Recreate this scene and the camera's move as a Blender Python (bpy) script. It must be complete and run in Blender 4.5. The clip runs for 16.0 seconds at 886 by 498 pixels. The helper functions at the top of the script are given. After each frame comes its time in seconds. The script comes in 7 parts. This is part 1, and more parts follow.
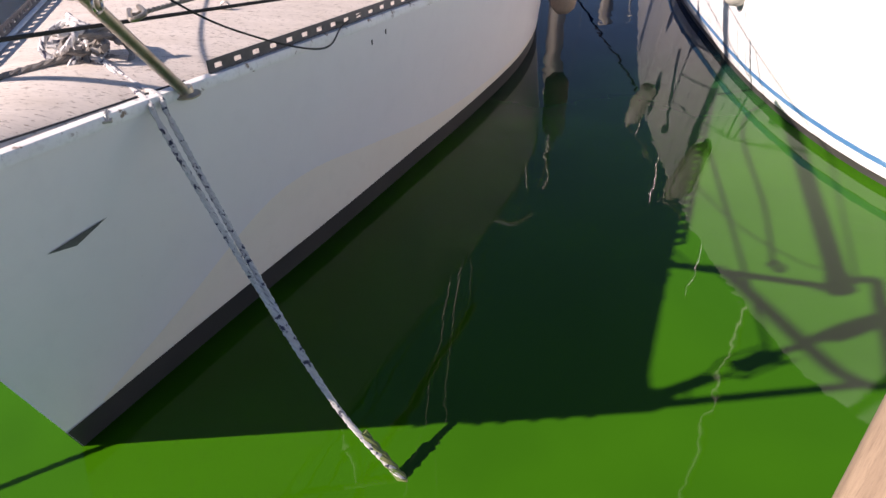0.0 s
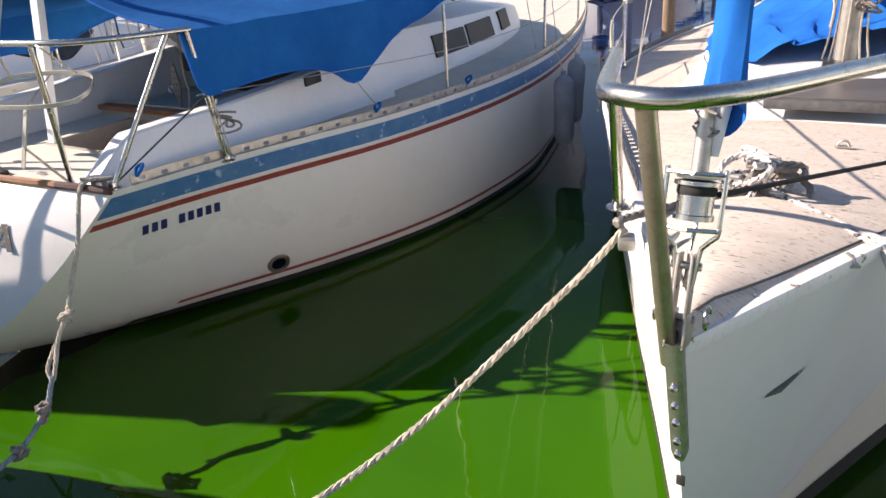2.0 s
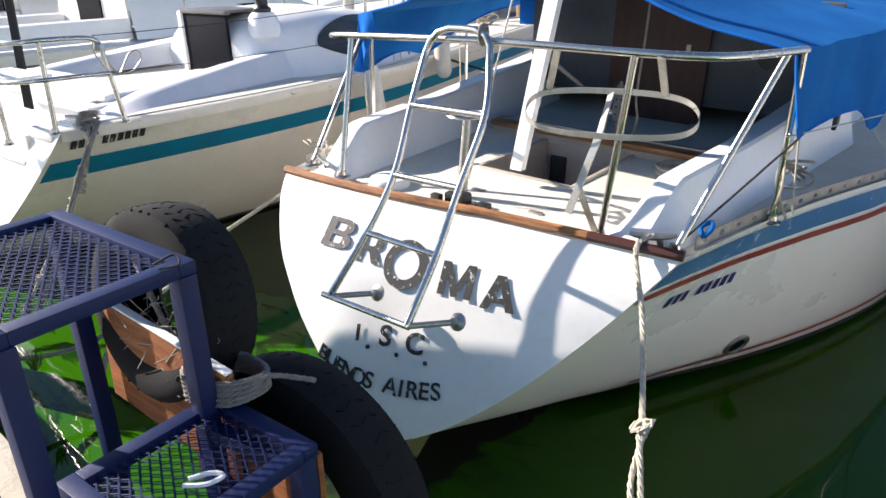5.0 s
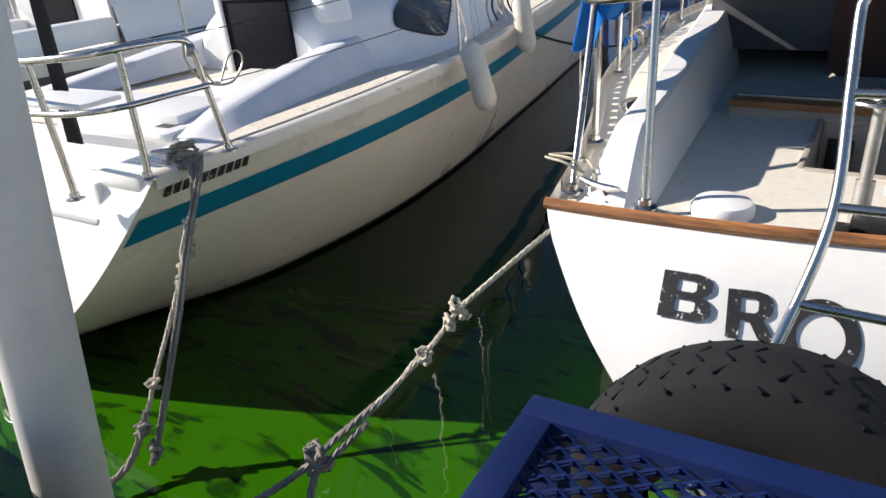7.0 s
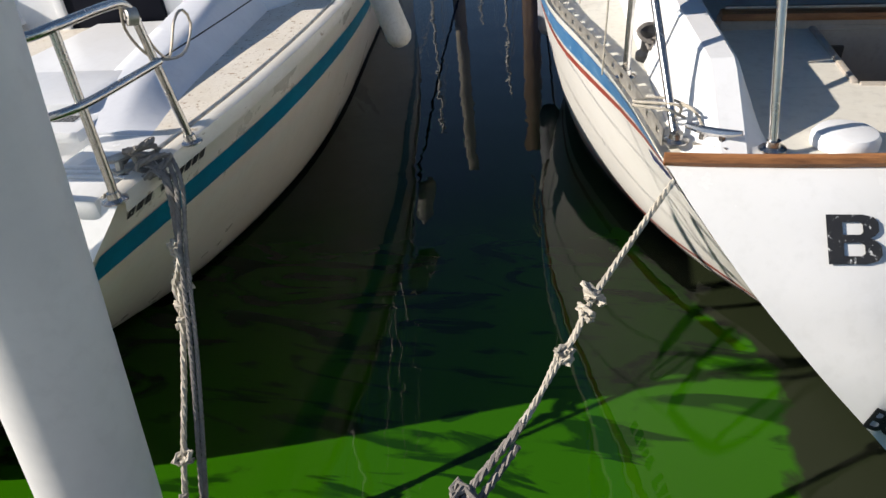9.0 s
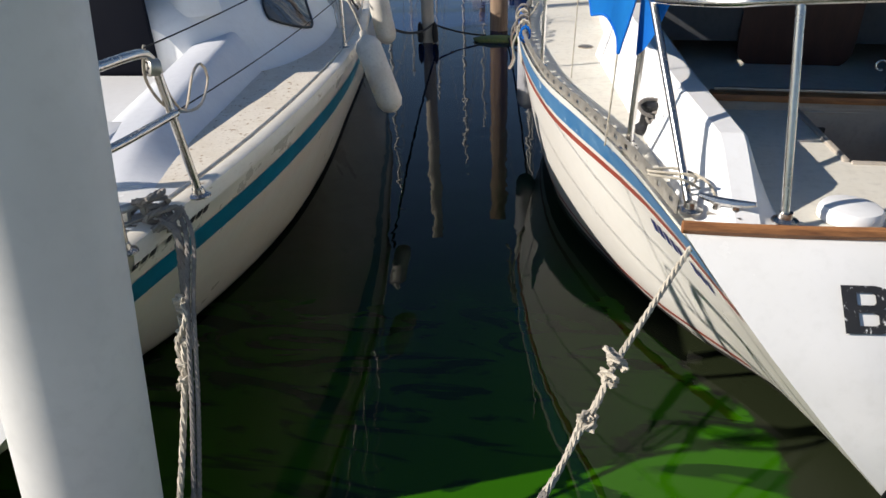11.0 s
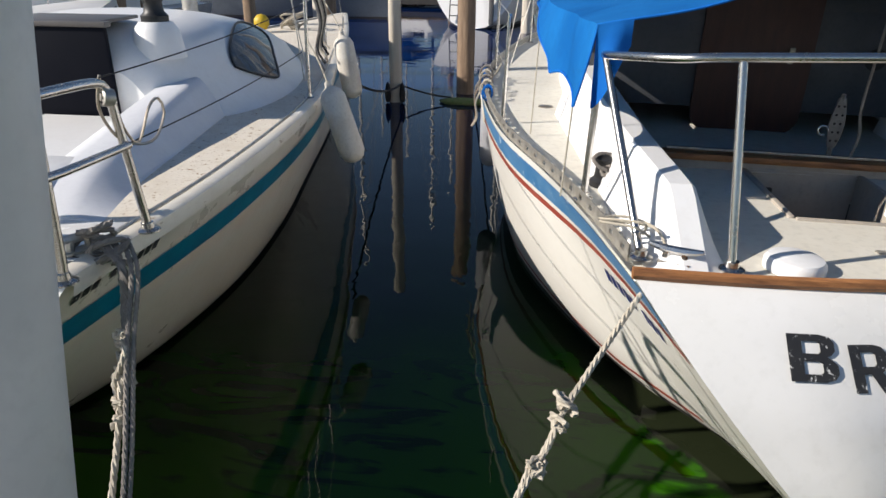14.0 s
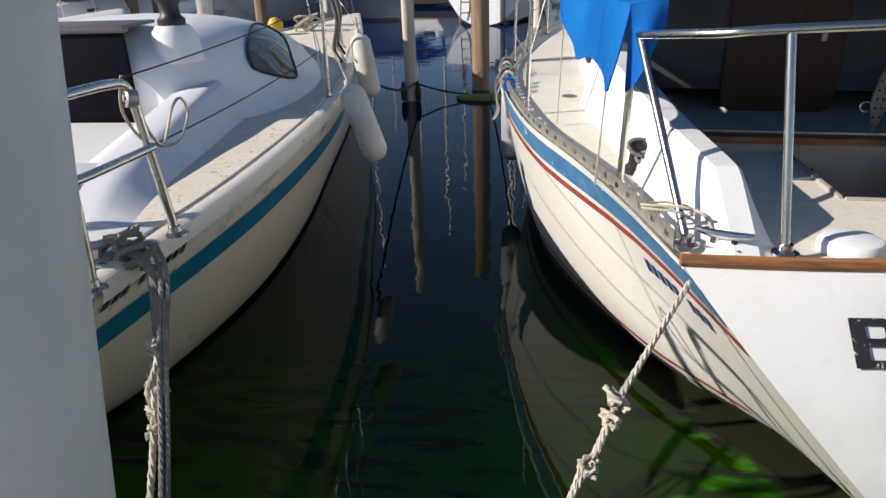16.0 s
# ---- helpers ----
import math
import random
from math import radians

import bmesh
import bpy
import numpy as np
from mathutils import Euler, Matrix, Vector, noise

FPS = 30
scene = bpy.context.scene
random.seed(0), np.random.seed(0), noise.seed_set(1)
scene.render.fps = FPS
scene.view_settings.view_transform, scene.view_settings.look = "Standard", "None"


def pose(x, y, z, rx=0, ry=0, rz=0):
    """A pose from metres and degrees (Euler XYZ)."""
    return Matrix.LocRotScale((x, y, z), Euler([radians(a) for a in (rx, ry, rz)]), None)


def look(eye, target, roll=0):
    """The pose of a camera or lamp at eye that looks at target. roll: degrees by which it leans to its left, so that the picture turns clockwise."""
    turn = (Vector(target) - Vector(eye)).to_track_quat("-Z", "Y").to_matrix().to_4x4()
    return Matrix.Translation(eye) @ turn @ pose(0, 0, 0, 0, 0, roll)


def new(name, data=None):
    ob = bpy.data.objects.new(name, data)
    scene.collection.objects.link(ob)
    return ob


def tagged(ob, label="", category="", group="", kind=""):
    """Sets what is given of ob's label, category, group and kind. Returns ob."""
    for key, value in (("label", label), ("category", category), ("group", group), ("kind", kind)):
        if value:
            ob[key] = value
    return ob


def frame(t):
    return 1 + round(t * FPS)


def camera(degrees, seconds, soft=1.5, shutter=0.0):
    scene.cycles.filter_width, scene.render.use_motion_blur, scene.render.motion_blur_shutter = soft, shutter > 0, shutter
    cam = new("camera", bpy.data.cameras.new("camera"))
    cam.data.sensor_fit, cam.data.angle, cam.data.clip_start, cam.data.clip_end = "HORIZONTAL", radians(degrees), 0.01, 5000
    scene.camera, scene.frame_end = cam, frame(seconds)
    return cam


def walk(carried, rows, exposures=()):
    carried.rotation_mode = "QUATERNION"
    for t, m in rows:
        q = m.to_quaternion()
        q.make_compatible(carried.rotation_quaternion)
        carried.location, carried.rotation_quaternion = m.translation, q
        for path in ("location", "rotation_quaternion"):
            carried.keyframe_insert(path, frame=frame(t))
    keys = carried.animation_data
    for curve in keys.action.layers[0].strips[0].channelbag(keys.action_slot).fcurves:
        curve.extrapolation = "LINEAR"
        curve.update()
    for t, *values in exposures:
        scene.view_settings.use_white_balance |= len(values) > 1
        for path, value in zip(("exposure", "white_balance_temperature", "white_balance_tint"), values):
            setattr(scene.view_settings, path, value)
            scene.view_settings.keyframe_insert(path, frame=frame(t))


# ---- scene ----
cam = camera(65.3, 16.0)
PATH = [
    (0, (-1.022, 1.009, 1.948), (-1.194, 2.629, 0.788), -1.23),
    (0.5, (-1.100, 1.013, 1.965), (-1.293, 2.729, 0.957), 3.17),
    (1, (-1.440, 0.949, 1.971), (-1.970, 2.645, 1.053), 2.57),
    (1.5, (-1.813, 0.808, 1.977), (-2.613, 2.438, 1.139), 0.43),
    (2, (-2.165, 0.834, 1.973), (-3.191, 2.344, 1.157), -5.19),
    (2.5, (-2.517, 0.809, 1.961), (-3.600, 2.251, 1.096), -2.33),
    (3, (-2.906, 0.645, 1.990), (-3.894, 2.161, 1.140), -0.24),
    (3.5, (-3.210, 0.576, 1.963), (-4.224, 2.028, 1.034), -2.73),
    (4, (-3.547, 0.602, 1.967), (-4.587, 2.000, 0.986), -5.11),
    (4.5, (-3.869, 0.520, 1.965), (-4.983, 1.987, 1.187), -3.33),
    (5, (-4.395, 0.345, 1.999), (-5.613, 1.729, 1.224), -1.06),
    (5.2, (-4.585, 0.329, 1.956), (-5.849, 1.660, 1.162), -1.94),
    (7.3, (-6.313, 0.373, 1.920), (-7.377, 1.829, 1.057), -5.20),
    (7.5, (-6.446, 0.362, 1.892), (-7.495, 1.808, 0.993), -3.39),
    (8, (-6.803, 0.285, 1.961), (-7.639, 1.787, 0.939), -5.25),
    (8.5, (-7.093, 0.262, 2.009), (-7.691, 1.825, 0.914), -4.64),
    (9, (-7.200, 0.348, 2.040), (-7.723, 1.934, 0.939), -6.67),
    (9.5, (-7.336, 0.375, 2.081), (-7.713, 2.035, 1.031), -4.94),
    (9.7, (-7.391, 0.371, 2.118), (-7.712, 2.088, 1.145), -2.93),
    (11.8, (-7.430, 0.286, 1.983), (-7.865, 2.010, 1.067), -2.23),
    (12, (-7.459, 0.313, 1.983), (-7.870, 2.052, 1.086), -1.58),
    (12.5, (-7.479, 0.334, 1.970), (-7.722, 2.103, 1.070), 0.74),
    (13, (-7.478, 0.309, 1.945), (-7.780, 2.039, 0.988), -1.92),
    (13.5, (-7.397, 0.292, 1.963), (-7.785, 2.065, 1.125), -2.47),
    (14, (-7.372, 0.297, 1.961), (-7.681, 2.111, 1.176), 0.48),
    (14.5, (-7.423, 0.299, 1.956), (-7.744, 2.116, 1.183), -2.58),
    (15, (-7.443, 0.363, 1.965), (-7.852, 2.181, 1.239), -0.24),
    (15.5, (-7.424, 0.369, 1.957), (-7.678, 2.237, 1.289), 0.06),
    (16, (-7.444, 0.355, 1.913), (-7.802, 2.159, 1.128), -2.13),
]
walk(cam, [(t, look(eye, target, roll)) for t, eye, target, roll in PATH],
     exposures=((0.0, 0.78, 6700, 26), (1.5, 1.0, 7150, 22), (3.0, 0.84, 7050, 19), (4.0, 1.16, 6750, 14), (5.0, 1.19, 6700, 15), (7.5, 0.54, 6600, 13), (9.0, 0.40, 6550, 12), (12.0, 0.30, 6550, 12), (16.0, 0.29, 6550, 12)))

# ---- sky, sun ----
# Light falls from over the left shoulder of someone on the pier: 29 degrees high.
SUN_WAY = Vector((1.96, 0.70, -1.17)).normalized()
SUN_ELEV = math.asin(-SUN_WAY.z)
SUN_AZ = math.atan2(-SUN_WAY.x, -SUN_WAY.y)
world = bpy.data.worlds.new("sky")
scene.world = world
world.use_nodes = True
wn = world.node_tree
sky = wn.nodes.new("ShaderNodeTexSky")
sky.sky_type = "NISHITA"
sky.sun_disc = False
sky.air_density, sky.dust_density, sky.ozone_density = 1.0, 0.1, 3.2
sky.sun_elevation = SUN_ELEV
sky.sun_rotation = SUN_AZ
wn.links.new(sky.outputs[0], wn.nodes["Background"].inputs[0])
wn.nodes["Background"].inputs[1].default_value = 0.076
sun_data = bpy.data.lights.new("sun", "SUN")
sun_data.energy, sun_data.angle, sun_data.color = 5.0, radians(0.55), (1.0, 0.94, 0.85)
sun = new("sun", sun_data)
sun.matrix_world = look((0, 0, 0), SUN_WAY)

# ---- materials ----
def material(name, color, rough=0.5, metal=0.0, color2=None, scale=6.0, bump=0.0, bump_scale=60.0, detail=6.0, coat=0.0,
             spots=None, spot_scale=25.0, spot_cut=0.62, stretch=(1, 1, 1), rough2=None, spec=0.5, grime=0.75):
    """Colour broken by noise at two scales, optional spots of a third colour, fine relief."""
    m = bpy.data.materials.new(name)
    m.use_nodes = True
    nt = m.node_tree
    b = nt.nodes["Principled BSDF"]
    b.inputs["Roughness"].default_value = rough
    b.inputs["Metallic"].default_value = metal
    b.inputs["Coat Weight"].default_value = coat
    b.inputs["Specular IOR Level"].default_value = spec
    tc = nt.nodes.new("ShaderNodeTexCoord")
    mp = nt.nodes.new("ShaderNodeMapping")
    mp.inputs["Scale"].default_value = stretch
    nt.links.new(tc.outputs["Object"], mp.inputs["Vector"])

    def noise_node(s, d=detail):
        n = nt.nodes.new("ShaderNodeTexNoise")
        n.inputs["Scale"].default_value = s
        n.inputs["Detail"].default_value = d
        n.inputs["Roughness"].default_value = 0.6
        nt.links.new(mp.outputs[0], n.inputs["Vector"])
        return n

    def mix(fac, a, c):
        x = nt.nodes.new("ShaderNodeMix")
        x.data_type = "RGBA"
        nt.links.new(fac, x.inputs[0])
        for sock, v in ((x.inputs[6], a), (x.inputs[7], c)):
            if isinstance(v, tuple):
                sock.default_value = (*v, 1)
            else:
                nt.links.new(v, sock)
        return x.outputs[2]

    def ramp(src, lo, hi):
        r = nt.nodes.new("ShaderNodeMapRange")
        r.inputs[1].default_value, r.inputs[2].default_value = lo, hi
        nt.links.new(src, r.inputs[0])
        return r.outputs[0]

    color2 = color2 or tuple(c * 0.86 for c in color)
    big = noise_node(scale)
    out = mix(ramp(big.outputs[0], 0.35, 0.68), color, color2)
    fine = noise_node(scale * 9)
    out = mix(ramp(fine.outputs[0], 0.5, 0.95), out, tuple(c * grime for c in color2))
    if spots:
        sp = noise_node(spot_scale, 8)
        out = mix(ramp(sp.outputs[0], spot_cut, spot_cut + 0.06), out, spots)
    nt.links.new(out, b.inputs["Base Color"])
    nt.links.new(ramp(big.outputs[0], 0.2, 0.8), b.inputs["Roughness"])
    rr = nt.nodes.new("ShaderNodeMapRange")
    nt.links.new(big.outputs[0], rr.inputs[0])
    rr.inputs[1].default_value, rr.inputs[2].default_value = 0.25, 0.75
    rr.inputs[3].default_value, rr.inputs[4].default_value = rough, min(1.0, rough * 1.35 if rough2 is None else rough2)
    nt.links.new(rr.outputs[0], b.inputs["Roughness"])
    if bump:
        bn = noise_node(bump_scale, 5)
        bp = nt.nodes.new("ShaderNodeBump")
        bp.inputs["Strength"].default_value = bump
        bp.inputs["Distance"].default_value = 0.01
        nt.links.new(bn.outputs[0], bp.inputs["Height"])
        nt.links.new(bp.outputs[0], b.inputs["Normal"])
    return m


M_GEL = material("white_gelcoat", (0.86, 0.85, 0.82), 0.22, grime=0.93, color2=(0.82, 0.81, 0.77), scale=2.2, bump=0.02, bump_scale=14, coat=0.2, spots=(0.45, 0.40, 0.33), spot_scale=48, spot_cut=0.745)
M_GEL_A = material("chalky_white_hull", (0.85, 0.805, 0.79), 0.32, grime=0.96, color2=(0.82, 0.775, 0.765), scale=1.1, bump=0.01, bump_scale=10,
                   spots=(0.5, 0.42, 0.3), spot_scale=40, spot_cut=0.74)
M_HULLB = material("creamy_topsides", (0.89, 0.865, 0.80), 0.25, grime=0.95, color2=(0.86, 0.83, 0.755), scale=1.4, bump=0.02, bump_scale=12, coat=0.2)
# Cream tone standing in for warm light on a lower hull.
M_BOUNCE = material("warm_bounce_hull", (0.90, 0.82, 0.71), 0.35, grime=0.95, color2=(0.87, 0.78, 0.67), scale=1.4, bump=0.01, bump_scale=10)
M_CREAM = material("cream_gelcoat", (0.78, 0.73, 0.62), 0.25, grime=0.93, color2=(0.72, 0.66, 0.54), scale=2.0, bump=0.02, bump_scale=12, coat=0.2)
M_DECK = material("worn_nonskid_deck", (0.70, 0.615, 0.53), 0.7, color2=(0.60, 0.52, 0.44), scale=3, bump=0.3, bump_scale=120,
                  spots=(0.30, 0.24, 0.19), spot_scale=34, spot_cut=0.58, stretch=(1, 3, 1))
M_CHIP = material("chipped_white_edge", (0.84, 0.83, 0.80), 0.4, color2=(0.76, 0.73, 0.68), scale=6, spots=(0.22, 0.15, 0.10), spot_scale=24, spot_cut=0.62, stretch=(1, 1, 1))
M_DECK_B = material("cream_side_deck", (0.72, 0.69, 0.6), 0.6, color2=(0.66, 0.62, 0.53), scale=3, bump=0.15, bump_scale=220,
                    spots=(0.45, 0.4, 0.32), spot_scale=18, spot_cut=0.7)
M_DECK_C = material("sandy_side_deck", (0.76, 0.70, 0.60), 0.75, color2=(0.68, 0.61, 0.50), scale=8, bump=0.3, bump_scale=200,
                    spots=(0.36, 0.25, 0.15), spot_scale=42, spot_cut=0.60)
M_WHITE = material("white_moulding", (0.86, 0.86, 0.85), 0.3, grime=0.93, color2=(0.82, 0.81, 0.79), scale=3, bump=0.02, bump_scale=20)
M_STEEL = material("polished_stainless", (0.60, 0.585, 0.56), 0.22, 1.0, color2=(0.46, 0.44, 0.41), scale=14)
M_BRONZE = material("dull_stainless", (0.52, 0.46, 0.38), 0.34, 0.85, color2=(0.40, 0.33, 0.25), scale=18)
M_ALU = material("weathered_aluminium", (0.55, 0.53, 0.49), 0.4, 0.8, color2=(0.4, 0.37, 0.32), scale=20)
M_BLACKALU = material("black_anodised_rail", (0.05, 0.05, 0.06), 0.35, 0.5, color2=(0.09, 0.09, 0.1), scale=25)
M_TEAL = material("teal_stripe", (0.0, 0.19, 0.30), 0.3, color2=(0.01, 0.16, 0.25), scale=6)
M_BLUESTR = material("faded_blue_stripe", (0.045, 0.17, 0.36), 0.35, color2=(0.10, 0.24, 0.42), scale=9, spots=(0.42, 0.54, 0.66), spot_scale=13, spot_cut=0.615)
M_RED = material("faded_red_stripe", (0.30, 0.045, 0.03), 0.4, color2=(0.36, 0.09, 0.06), scale=12, spots=(0.6, 0.42, 0.36), spot_scale=34, spot_cut=0.66)
M_BOOT = material("dark_boot_top", (0.035, 0.033, 0.032), 0.5, color2=(0.055, 0.05, 0.045), scale=5, bump=0.1, bump_scale=40)
M_BLUE = material("blue_canvas", (0.006, 0.11, 0.45), 0.9, color2=(0.012, 0.16, 0.52), scale=3, bump=0.3, bump_scale=14, spec=0.1)
M_BLUEFADE = material("sun_faded_canvas", (0.004, 0.100, 0.33), 0.9, color2=(0.009, 0.140, 0.41), scale=3, bump=0.4, bump_scale=9, spec=0.08)
M_DARK = material("dark_interior", (0.004, 0.005, 0.010), 0.45, color2=(0.006, 0.007, 0.012), scale=4, spec=0.08)
M_BLACK = material("black_plastic", (0.015, 0.015, 0.016), 0.4, color2=(0.025, 0.025, 0.025), scale=20)
M_TEAK = material("oiled_teak", (0.46, 0.20, 0.07), 0.45, color2=(0.13, 0.05, 0.02), scale=4, bump=0.08, bump_scale=50, stretch=(1, 9, 9))
M_BROWN = material("dark_mahogany", (0.075, 0.020, 0.012), 0.4, color2=(0.05, 0.014, 0.009), scale=4, stretch=(6, 6, 1))
M_PLY = material("orange_plywood", (0.36, 0.12, 0.03), 0.65, color2=(0.16, 0.05, 0.015), scale=5, bump=0.08, bump_scale=60, stretch=(1, 1, 8))
M_ROPEW = material("pale_rope", (0.55, 0.50, 0.41), 0.9, color2=(0.42, 0.37, 0.29), scale=30, bump=0.3, bump_scale=300)
M_ROPEG = material("grey_weathered_rope", (0.30, 0.27, 0.24), 0.95, color2=(0.2, 0.18, 0.16), scale=30, bump=0.4, bump_scale=300)
M_ROPEF = material("flecked_braid_rope", (0.60, 0.57, 0.54), 0.85, color2=(0.5, 0.48, 0.46), scale=20, bump=0.2, bump_scale=250,
                   spots=(0.03, 0.03, 0.06), spot_scale=48, spot_cut=0.55)
M_ROPEK = material("black_line", (0.02, 0.02, 0.022), 0.8, color2=(0.035, 0.033, 0.03), scale=40)
M_GREENROPE = material("algae_covered_rope", (0.10, 0.17, 0.04), 0.9, color2=(0.2, 0.2, 0.08), scale=30, bump=0.3, bump_scale=200)
M_FEND = material("grubby_white_fender", (0.68, 0.65, 0.58), 0.45, color2=(0.55, 0.5, 0.42), scale=7, spots=(0.35, 0.28, 0.2), spot_scale=30, spot_cut=0.7)
M_FENDG = material("grey_blue_fender", (0.36, 0.37, 0.40), 0.55, color2=(0.28, 0.28, 0.3), scale=7)
M_FENDB = material("brown_worn_fender", (0.36, 0.27, 0.2), 0.7, color2=(0.25, 0.18, 0.13), scale=10)
M_NAVY = material("chipped_navy_paint", (0.002, 0.010, 0.060), 0.45, color2=(0.003, 0.014, 0.078), scale=5, bump=0.08, bump_scale=80,
                  spots=(0.16, 0.06, 0.03), spot_scale=26, spot_cut=0.74, spec=0.3)
M_TYRE = material("old_tyre_rubber", (0.007, 0.007, 0.008), 0.8, color2=(0.013, 0.013, 0.013), scale=8, spec=0.3, bump=0.1, bump_scale=90)
M_WOODP = material("weathered_pile_wood", (0.34, 0.24, 0.16), 0.8, color2=(0.22, 0.15, 0.10), scale=4, bump=0.4, bump_scale=20, stretch=(6, 6, 0.6))
M_POST = material("white_painted_post", (0.64, 0.635, 0.61), 0.45, grime=0.93, color2=(0.57, 0.565, 0.545), scale=2.5, bump=0.04, bump_scale=25,
                  spots=(0.3, 0.27, 0.22), spot_scale=30, spot_cut=0.76)
M_CONC = material("pier_concrete", (0.5, 0.46, 0.38), 0.85, color2=(0.4, 0.35, 0.27), scale=3, bump=0.4, bump_scale=60, spots=(0.25, 0.2, 0.14), spot_scale=12, spot_cut=0.66)
M_GRIME = material("grimy_gunwale", (0.78, 0.74, 0.65), 0.35, grime=0.9, color2=(0.70, 0.64, 0.53), scale=2.5, bump=0.03, bump_scale=30, spots=(0.40, 0.31, 0.20), spot_scale=7, spot_cut=0.62, stretch=(1, 1, 3))
M_LETTER = material("worn_black_lettering", (0.02, 0.02, 0.022), 0.5, color2=(0.03, 0.03, 0.03), scale=10, spots=(0.7, 0.7, 0.68), spot_scale=55, spot_cut=0.60, stretch=(1, 1, 0.45))
M_NAVYLET = material("navy_lettering", (0.015, 0.025, 0.12), 0.5, color2=(0.02, 0.03, 0.14), scale=10)
M_GREY = material("grey_metal_flake", (0.16, 0.16, 0.16), 0.5, 0.3, color2=(0.1, 0.1, 0.1), scale=20)
M_HATCH = material("smoked_hatch", (0.10, 0.09, 0.085), 0.35, color2=(0.13, 0.12, 0.11), scale=6)
M_SMOKE = material("smoked_acrylic", (0.03, 0.035, 0.04), 0.06, color2=(0.05, 0.055, 0.06), scale=4)
# Beige moulding with the cockpit's shade darkened into its colour.
M_PIT = material("shaded_beige_moulding", (0.44, 0.39, 0.33), 0.5, color2=(0.37, 0.33, 0.28), scale=4)
# Bulkhead grey darkened to deepen the shade under the tent.
M_BULK = material("shaded_grey_bulkhead", (0.10, 0.105, 0.115), 0.4, color2=(0.08, 0.085, 0.095), scale=4, spec=0.3)
M_CLOTH = material("white_vinyl_sheet", (0.72, 0.73, 0.75), 0.45, grime=0.93, color2=(0.66, 0.67, 0.7), scale=4, bump=0.04, bump_scale=9)


def water_material():
    m = bpy.data.materials.new("green_algae_water")
    m.use_nodes = True
    nt = m.node_tree
    tc = nt.nodes.new("ShaderNodeTexCoord")

    def nz(scale, detail, dist=0.0):
        n = nt.nodes.new("ShaderNodeTexNoise")
        n.inputs["Scale"].default_value, n.inputs["Detail"].default_value = scale, detail
        n.inputs["Distortion"].default_value = dist
        nt.links.new(tc.outputs["Object"], n.inputs["Vector"])
        return n

    def ramp(src, a, c):
        r = nt.nodes.new("ShaderNodeMapRange")
        r.inputs[1].default_value, r.inputs[2].default_value = a, c
        nt.links.new(src, r.inputs[0])
        return r.outputs[0]

    def mix(fac, a, c):
        x = nt.nodes.new("ShaderNodeMix")
        x.data_type = "RGBA"
        nt.links.new(fac, x.inputs[0])
        for s, v in ((x.inputs[6], a), (x.inputs[7], c)):
            if isinstance(v, tuple):
                s.default_value = (*v, 1)
            else:
                nt.links.new(v, s)
        return x.outputs[2]

    nt.nodes.remove(nt.nodes["Principled BSDF"])
    cloud = nz(0.9, 3, 0.4)
    col = mix(ramp(cloud.outputs[0], 0.35, 0.7), (0.020, 0.090, 0.0007), (0.015, 0.070, 0.0007))
    # Wisps of dead weed drift between the two stern-to yachts.
    sep = nt.nodes.new("ShaderNodeSeparateXYZ")
    nt.links.new(tc.outputs["Object"], sep.inputs[0])
    # Green darkened on this side to deepen the shade between the yachts.
    col = mix(ramp(sep.outputs[0], -5.2, -6.6), col, (0.0135, 0.066, 0.0004))
    scum = nz(2.6, 6, 2.2)
    drift = nt.nodes.new("ShaderNodeMapping")
    drift.inputs["Rotation"].default_value = (0, 0, radians(-38))
    drift.inputs["Scale"].default_value = (0.55, 1.7, 1.0)
    nt.links.new(tc.outputs["Object"], drift.inputs["Vector"])
    nt.links.new(drift.outputs[0], scum.inputs["Vector"])
    wisp = nt.nodes.new("ShaderNodeMath")
    wisp.operation = "MULTIPLY"
    nt.links.new(ramp(scum.outputs[0], 0.525, 0.60), wisp.inputs[0])
    nt.links.new(ramp(sep.outputs[0], -5.4, -6.6), wisp.inputs[1])
    col = mix(wisp.outputs[0], col, (0.004, 0.022, 0.001))
    # The bloom gathers by the pier; farther out, shade and sky-blue reflection are painted.
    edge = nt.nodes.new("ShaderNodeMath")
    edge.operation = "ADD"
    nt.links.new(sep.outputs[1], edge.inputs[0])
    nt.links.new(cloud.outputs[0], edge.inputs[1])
    # Between the two stern-to yachts the painted darkening starts closer to the pier.
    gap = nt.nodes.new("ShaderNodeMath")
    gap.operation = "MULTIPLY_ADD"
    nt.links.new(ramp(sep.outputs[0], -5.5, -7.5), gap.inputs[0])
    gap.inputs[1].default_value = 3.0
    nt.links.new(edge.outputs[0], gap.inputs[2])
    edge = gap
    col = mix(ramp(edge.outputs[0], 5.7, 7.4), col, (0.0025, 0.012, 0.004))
    # Blue base colour stands in for the reflected sky.
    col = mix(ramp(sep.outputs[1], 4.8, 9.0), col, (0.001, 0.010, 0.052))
    # Darker brown water with a ragged rim round the stern of the striped yacht.
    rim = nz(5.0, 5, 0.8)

    def calc(kind, a, c):
        n = nt.nodes.new("ShaderNodeMath")
        n.operation = kind
        for k, v in enumerate((a, c)):
            if isinstance(v, (int, float)):
                n.inputs[k].default_value = v
            else:
                nt.links.new(v, n.inputs[k])
        return n.outputs[0]

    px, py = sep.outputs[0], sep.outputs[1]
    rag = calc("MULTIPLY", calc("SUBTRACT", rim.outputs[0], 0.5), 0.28)
